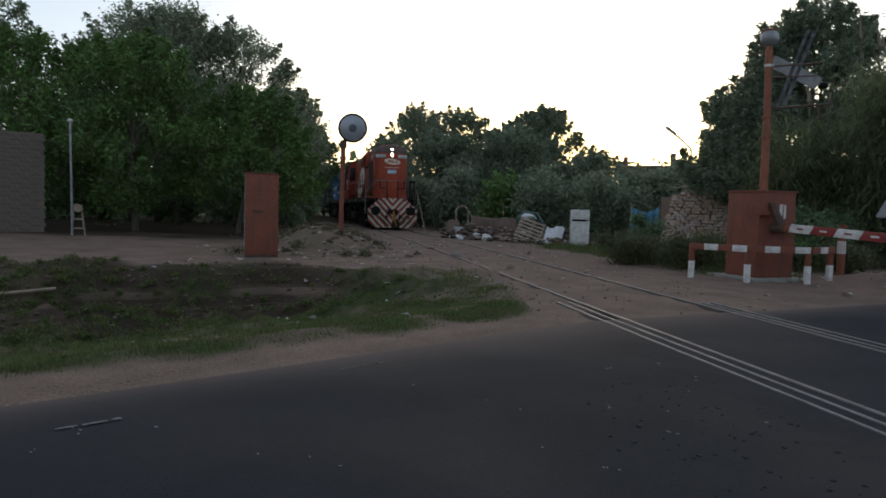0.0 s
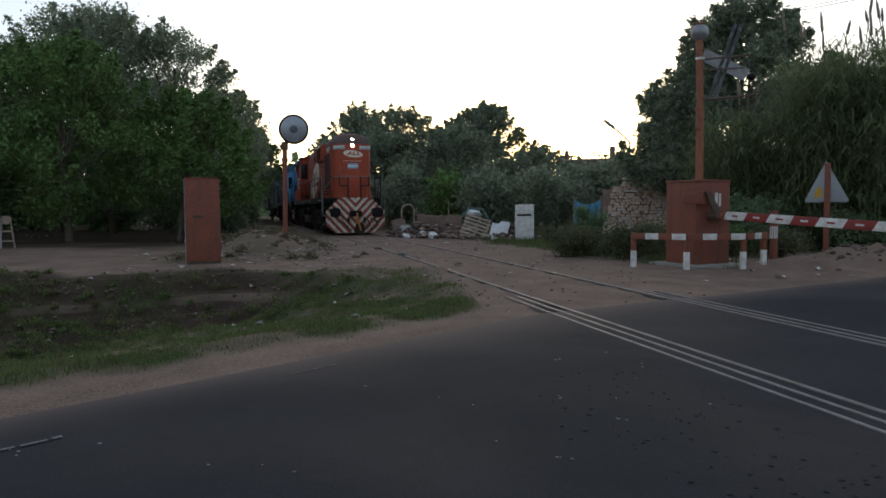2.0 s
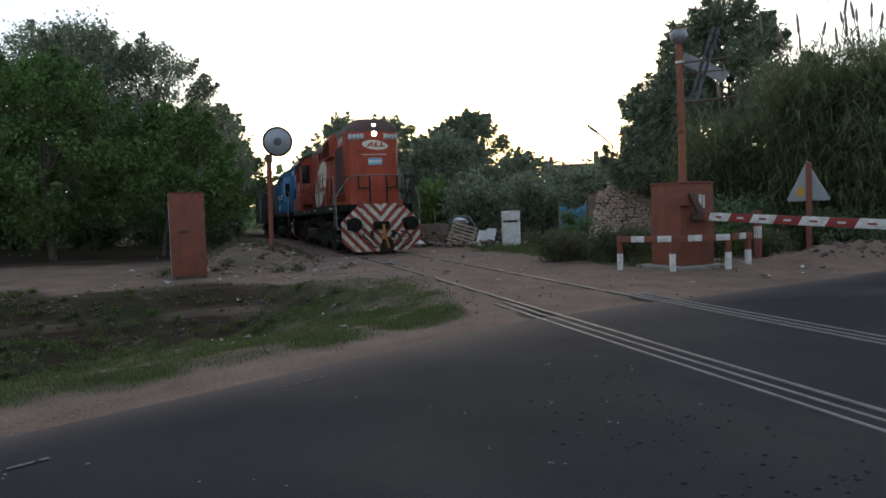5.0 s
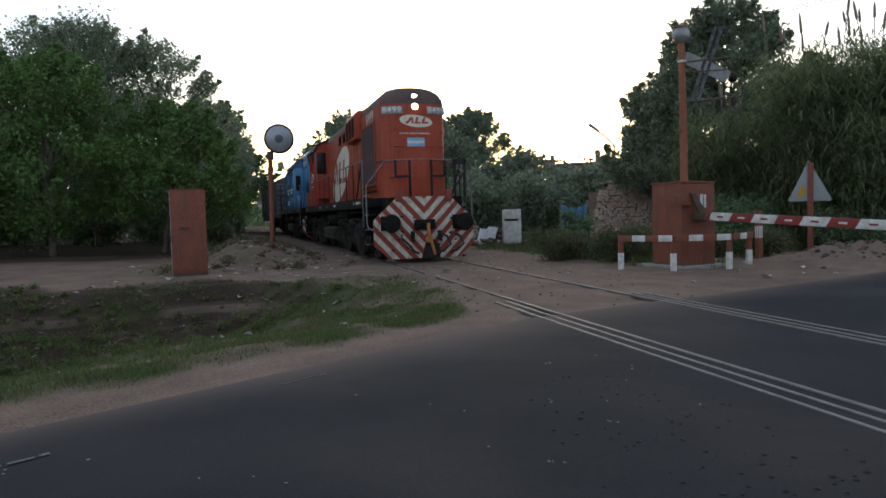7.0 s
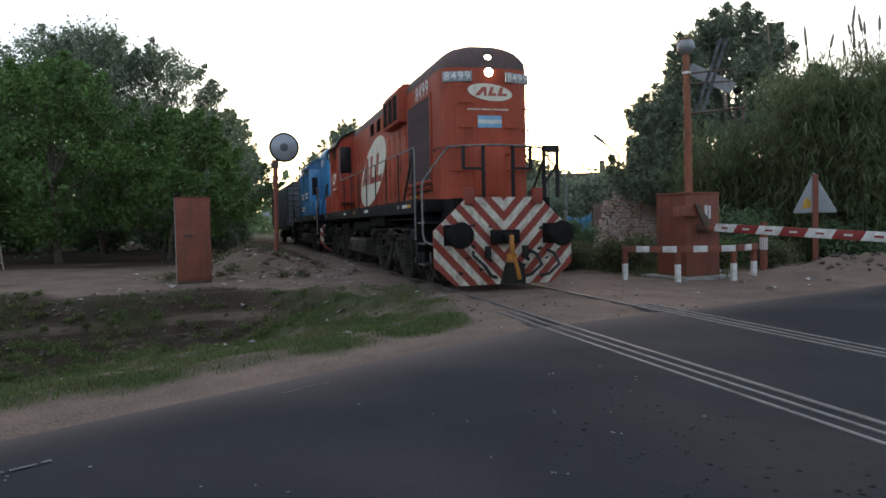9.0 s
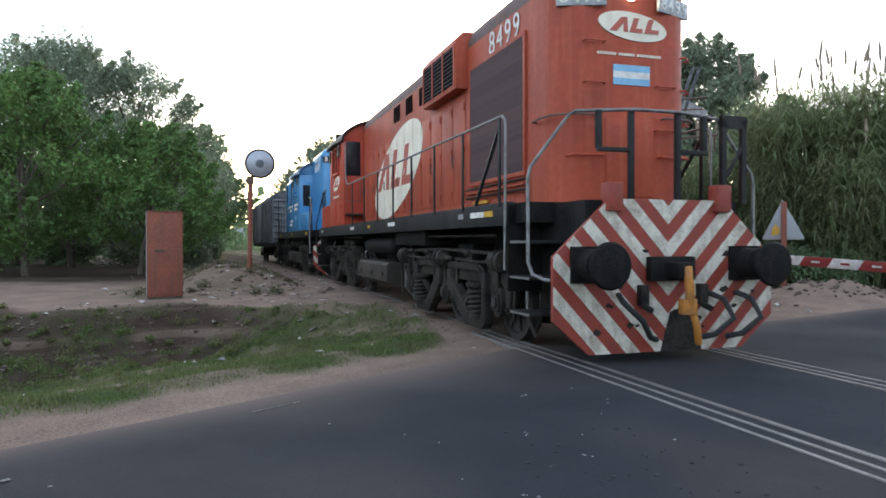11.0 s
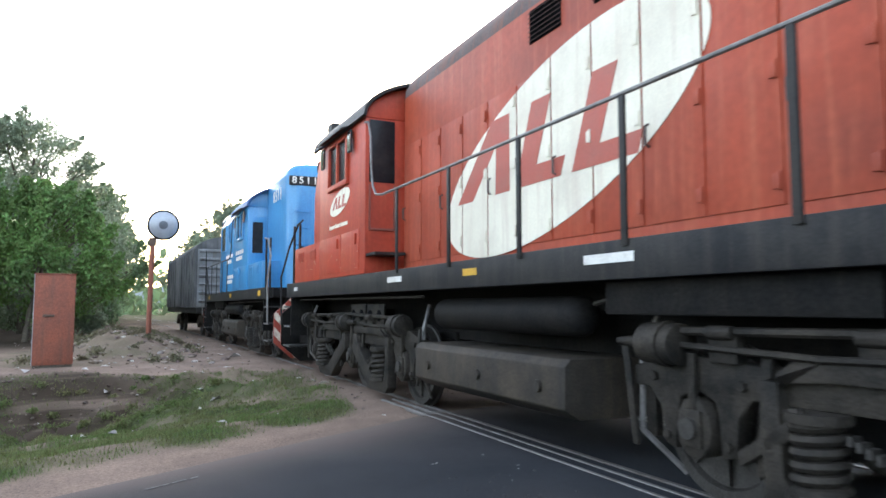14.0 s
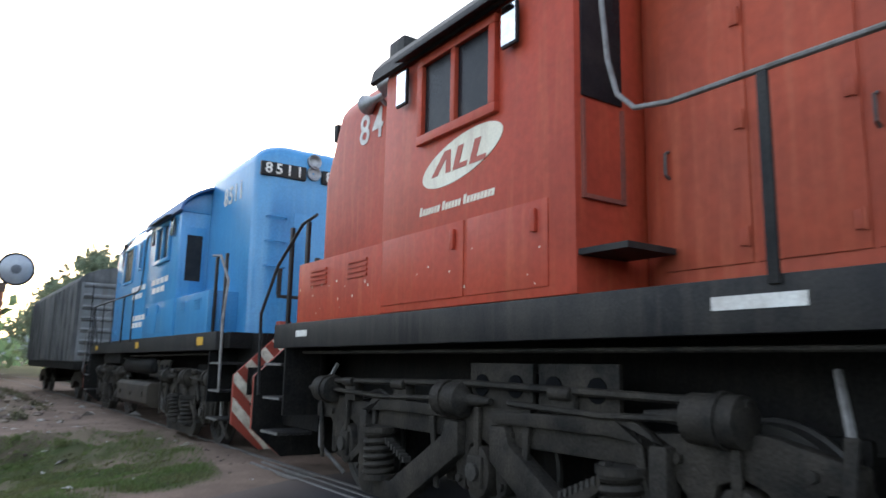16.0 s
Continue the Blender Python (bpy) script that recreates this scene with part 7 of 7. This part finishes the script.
        part("handrail", h, GALV if red else SILL, lo, "long side handrail", smooth=True)
        for y in (1.29, 2.61, 3.95, 5.32, 6.68, 8.08, 9.52, 11.05) if red else (6.3, 7.6, 8.9, 10.2, 11.3):
            h = Shape()
            h.box(x - 0.012, x + 0.012, y - 0.03, y + 0.03, 1.7, 2.77)
            part("stanchion", h, SILL, lo, bevel=0.006)
        h = Shape()
        h.tube([(x, Y + 1.32, 2.6), (x, Y + 2.1, 1.76)], 0.028, 4)
        part("brace", h, SILL, lo)
        # end rails round both platforms
        for y, d, m in ((Y, 1, GALV), (18.2, -1, SILL if red else GALV)):
            h = Shape()
            h.tube([(side * 1.3, y + d * 0.05, 0.88), (side * 1.38, y + d * 0.16, 0.88), (side * 1.45, y + d * 0.32, 0.93), (side * 1.47, y + d * 0.39, 1.06), (side * 1.47, y + d * 0.4, 1.95), (side * 1.44, y + d * 0.4, 2.08), (side * 1.0, y + d * 0.4, 2.64), (side * 0.93, y + d * 0.36, 2.7), (side * 0.3, y + d * 0.2, 2.72)] if d > 0 else [(side * 1.44, y + d * 0.42, 0.9), (side * 1.46, y + d * 0.4, 1.9), (side * 1.35, y + d * 0.6, 2.5), (side * 1.3, y + d * 1.2, 2.95), (side * 1.3, y + d * 1.6, 3.0)], 0.02, 8)
            part("end_handrail", h, m, lo, "bent corner handrail", smooth=True)
            h = Shape()
            h.box(side * 0.3 - 0.03, side * 0.3 + 0.03, y + d * 0.22, y + d * 0.28, 1.72, 2.72)
            part("end_stanchion", h, SILL, lo, bevel=0.006)
            h = Shape()
            h.box(side * 0.68 - 0.03, side * 0.68 + 0.03, y + d * 0.26, y + d * 0.32, 2.3, 2.71)
            h.box(min(side * 0.3, side * 0.71), max(side * 0.3, side * 0.71), y + d * 0.24, y + d * 0.29, 2.26, 2.31)
            part("gate_bracket", h, SILL, lo, "dropped bracket of the end rail", bevel=0.006)
        for y in (17.3, 16.82):
            h = Shape()
            h.box(side * 1.3 - 0.02, side * 1.3 + 0.02, y - 0.035, y + 0.035, 1.75, 2.95)
            part("stanchion", h, SILL, lo, bevel=0.006)
    h = Shape()
    h.tube([(-0.3, Y + 0.2, 2.72), (0.3, Y + 0.2, 2.72)], 0.02, 8)
    part("end_handrail", h, GALV, lo, smooth=True)
    if red:
        h = Shape()
        for x in (0.98, 1.26):
            h.box(x - 0.03, x + 0.03, 0.3, 0.36, 1.72, 2.7)
        h.box(0.95, 1.3, 0.3, 0.36, 2.6, 2.74)
        h.tube([(1.0, 0.33, 2.0), (1.26, 0.33, 2.4)], 0.025, 6)
        part("platform_gate", h, SILL, lo, "dark end platform gate")
    # tank, reservoirs, equipment under the sill
    s = Shape()
    s.prism([(-1.36, 0.8), (-1.36, 0.46), (-1.22, 0.37), (1.22, 0.37), (1.36, 0.46), (1.36, 0.8), (1.3, 0.86), (-1.3, 0.86)], "y", *((7.52, 10.6) if red else (10.0, 13.0)))
    tk = part("fuel_tank", s, TANK, lo, "grimy grey fuel tank", bevel=0.015)
    for y in (7.9, 9.0, 10.2) if red else (10.4, 11.5, 12.6):
        s = Shape()
        s.cyl((sd * 1.35, y, 0.62), (sd * 1.39, y, 0.62), 0.05, 10)
        part("tank_fitting", s, TANK, tk)
    s = Shape()
    s.lathe([(0, 0.05), (0.03, 0.13), (0.1, 0.17), (2.7, 0.17), (2.77, 0.13), (2.8, 0.05)], (sd * 1.12, 7.5 if red else 10.0, 1.2), "y", 20)
    part("air_reservoir", s, BLACK, lo, "black air reservoir", smooth=True)
    s = Shape()
    s.box(sd * 0.75, sd * 1.28, Y * 0.5 + 5.0, Y * 0.5 + 7.1, 1.22, 1.47)
    part("equipment_box", s, BLACK, lo, bevel=0.02)
    s = Shape()
    for k in range(2):
        y = 12.25 + k * 0.8
        s.box(sd * 1.12, sd * 1.16, y, y + 0.74, 0.98, 1.32)
    rg = part("rail_guard", s, TRUCK, lo, "perforated cast bracket", bevel=0.01)
    for k in range(4):
        s = Shape()
        y = 12.43 + k * 0.4
        s.lathe([(0, 0.085), (sd * 0.01, 0.085)], (sd * 1.162, y, 1.15), "x", 14)
        part("bracket_hole", s, DARK, rg, "round dark hole")
    s = Shape()
    s.tube([(sd * 1.2, Y + 2.0, 1.36), (sd * 1.2, Y * 0.5 + 6.9, 1.38), (sd * 1.15, Y * 0.5 + 7.4, 1.3)], 0.02, 6)
    part("brake_pipe", s, TRUCK, lo)
    s = Shape()
    s.tube([(sd * 1.25, 10.6, 1.4), (sd * 1.25, 16.9, 1.42)], 0.018, 6)
    part("brake_pipe", s, TRUCK, lo)
    if red:
        build_bogie(lo, 4.03, sd, (-2.1, 0.1, 2.3), (-1.4, 1.4), 2.9)
        build_bogie(lo, 13.75, sd, (-2.3, -0.1, 2.1), (-1.55, 1.4), 2.9)
    else:
        build_bogie(lo, 8.0, sd, (-1.2, 1.2), (0.0,), 1.9)
        build_bogie(lo, 15.1, sd, (-1.2, 1.2), (-0.35, 0.4), 1.9)
    # bulkhead door beside the short hood
    s = Shape()
    s.box(sd * 0.96, sd * 1.36, 14.85, 14.868, 1.85, 3.75)
    bd = part("cab_door", s, P, cab, "narrow cab door", bevel=0.008)
    s = Shape()
    s.box(sd * 1.02, sd * 1.3, 14.868, 14.875, 2.75, 3.6)
    part("door_window", s, GLASS_DARK, bd, "dark door window")
    return lo


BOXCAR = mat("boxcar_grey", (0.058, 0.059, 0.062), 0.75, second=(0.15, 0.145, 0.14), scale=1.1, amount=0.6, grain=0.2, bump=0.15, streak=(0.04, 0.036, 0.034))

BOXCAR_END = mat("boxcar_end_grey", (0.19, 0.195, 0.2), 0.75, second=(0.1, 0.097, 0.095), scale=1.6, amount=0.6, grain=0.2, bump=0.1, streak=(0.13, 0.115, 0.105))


def build_wagon():
    w = thing("freight_wagon", "grey covered steel freight wagon with ribbed sides", "freight wagon", None)
    L = 13.0
    s = Shape()
    s.box(-1.58, 1.58, 0.6, L, 1.25, 3.7)
    s.prism([(1.58, 3.7)] + [(1.58 * math.cos(radians(a)), 3.7 + 0.55 * math.sin(radians(a))) for a in range(15, 170, 15)] + [(-1.58, 3.7)], "y", 0.6, L)
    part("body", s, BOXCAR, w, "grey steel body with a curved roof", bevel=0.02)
    for k in range(13):
        for sd in (-1, 1):
            s = Shape()
            y = 0.7 + k * (L - 0.8) / 12
            s.box(sd * 1.58, sd * 1.63, y - 0.05, y + 0.05, 1.25, 3.7)
            part("rib", s, BOXCAR, w, bevel=0.01)
    s = Shape()
    s.box(-1.52, 1.52, 0.57, 0.6, 1.28, 3.68)
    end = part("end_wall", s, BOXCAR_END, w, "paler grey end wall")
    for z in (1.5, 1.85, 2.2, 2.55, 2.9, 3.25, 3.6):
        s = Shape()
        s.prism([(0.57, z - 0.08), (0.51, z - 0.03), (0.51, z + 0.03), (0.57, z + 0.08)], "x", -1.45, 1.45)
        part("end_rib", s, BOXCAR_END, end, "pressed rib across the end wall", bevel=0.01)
    for sd in (-1, 1):
        s = Shape()
        s.tube([(sd * 1.2, 0.53, 1.2), (sd * 1.2, 0.44, 1.3), (sd * 1.2, 0.44, 3.5), (sd * 1.2, 0.53, 3.6)], 0.02, 6)
        for z in (1.5, 1.85, 2.2, 2.55, 2.9, 3.25):
            s.tube([(sd * 1.2, 0.44, z), (sd * 1.45, 0.44, z)], 0.014, 6)
        part("end_ladder", s, BLACK, w, "dark end ladder")
    s = Shape()
    s.box(-1.55, 1.55, 0.5, L + 0.1, 1.0, 1.25)
    part("underframe", s, BLACK, w, bevel=0.015)
    for sd in (-1, 1):
        s = Shape()
        s.box(sd * 1.6, sd * 1.66, 5.6, 8.0, 1.3, 3.6)
        part("sliding_door", s, BOXCAR, w, bevel=0.015)
        s = Shape()
        s.lathe([(0.5, 0.1), (0.1, 0.1), (0.05, 0.22), (0, 0.22)], (sd * 0.98, 0.05, 1.04), "y", 16)
        part("buffer", s, BLACK, w)
    for c in (2.4, L - 1.8):
        s = Shape()
        for sd in (-1, 1):
            s.prism([(c - 1.3, 0.55), (c - 0.9, 0.35), (c - 0.5, 0.6), (c + 0.5, 0.6), (c + 0.9, 0.35), (c + 1.3, 0.55), (c + 0.6, 0.9), (c - 0.6, 0.9)], "x", sd * 1.0, sd * 1.12)
        s.box(-1.0, 1.0, c - 0.3, c + 0.3, 0.55, 1.0)
        bg = part("bogie", s, TRUCK, w, "two-axle wagon bogie")
        for a in (c - 0.9, c + 0.9):
            q = Shape()
            for sd in (-1, 1):
                q.lathe([(sd * 0.8, 0.46), (sd * 0.82, 0.49), (sd * 0.84, 0.46), (sd * 0.95, 0.455), (sd * 0.95, 0.36), (sd * 0.9, 0.33), (sd * 0.9, 0.1)], (0, 0, 0), "x", 24)
            q.cyl((-1.1, 0, 0), (1.1, 0, 0), 0.08, 10)
            ob = part("wheelset", q, WHEEL, bg, smooth=True)
            ob.location = (0, a, 0.457)
    return w


loco_red = build_loco("red", "8499", -1, "weathered orange-red diesel locomotive with striped front plough, lamps lit")
loco_blue = build_loco("blue", "8511", 1, "clean blue diesel locomotive coupled behind the red one")
wagon_a = build_wagon()


# ---- movement ----
TRAIN = [(0, 38.75), (1, 35.65), (2, 32.65), (3, 29.7), (4, 26.8), (5, 23.95), (6, 21.15), (7, 18.4), (8, 15.65), (9, 12.86), (10, 10.0), (11, 7.09), (12, 4.11), (13, 1.07), (14, -2.03), (15, -5.19), (16, -8.32)]


def on_track(front, a, b, turn=0, length=0.0):
    """Pose of a vehicle whose front plate is front metres ahead; a, b: its pivots behind the front."""
    p, q = (track_at(front + a), front + a), (track_at(front + b), front + b)
    L = math.hypot(q[0] - p[0], q[1] - p[1])
    d = ((q[0] - p[0]) / L, (q[1] - p[1]) / L)
    m = pose(p[0] - d[0] * a, p[1] - d[1] * a, 0, 0, 0, math.degrees(math.atan2(-d[0], d[1])))
    return m @ pose(0, length, 0, 0, 0, 180) if turn else m


def front_at(t):
    """Where the first buffer plate is at t seconds, smoothly between the known stations."""
    return float(np.polyval(np.polyfit([p[0] for p in TRAIN], [p[1] for p in TRAIN], 5), t))


def motions():
    times = [i * 0.5 for i in range(33)]
    gap = 0.983
    walk(loco_red, [(t, on_track(front_at(t), 3, 11)) for t in times])
    walk(loco_blue, [(t, on_track(front_at(t) + 19.0 * gap, 3.1, 10.2, 1, 18.2)) for t in times])
    walk(wagon_a, [(t, on_track(front_at(t) + 32.75 * gap, 2.4, 11.2)) for t in times])
    fine = [i * 0.2 for i in range(81)]
    for wheel, y in WHEELS:
        sign = 1 if loco_red in (wheel.parent.parent,) else -1
        walk(wheel, [(t, pose(0, y, R_WHEEL, sign * math.degrees((front_at(0) - front_at(t)) / gap / R_WHEEL), 0, 0)) for t in fine])


motions()
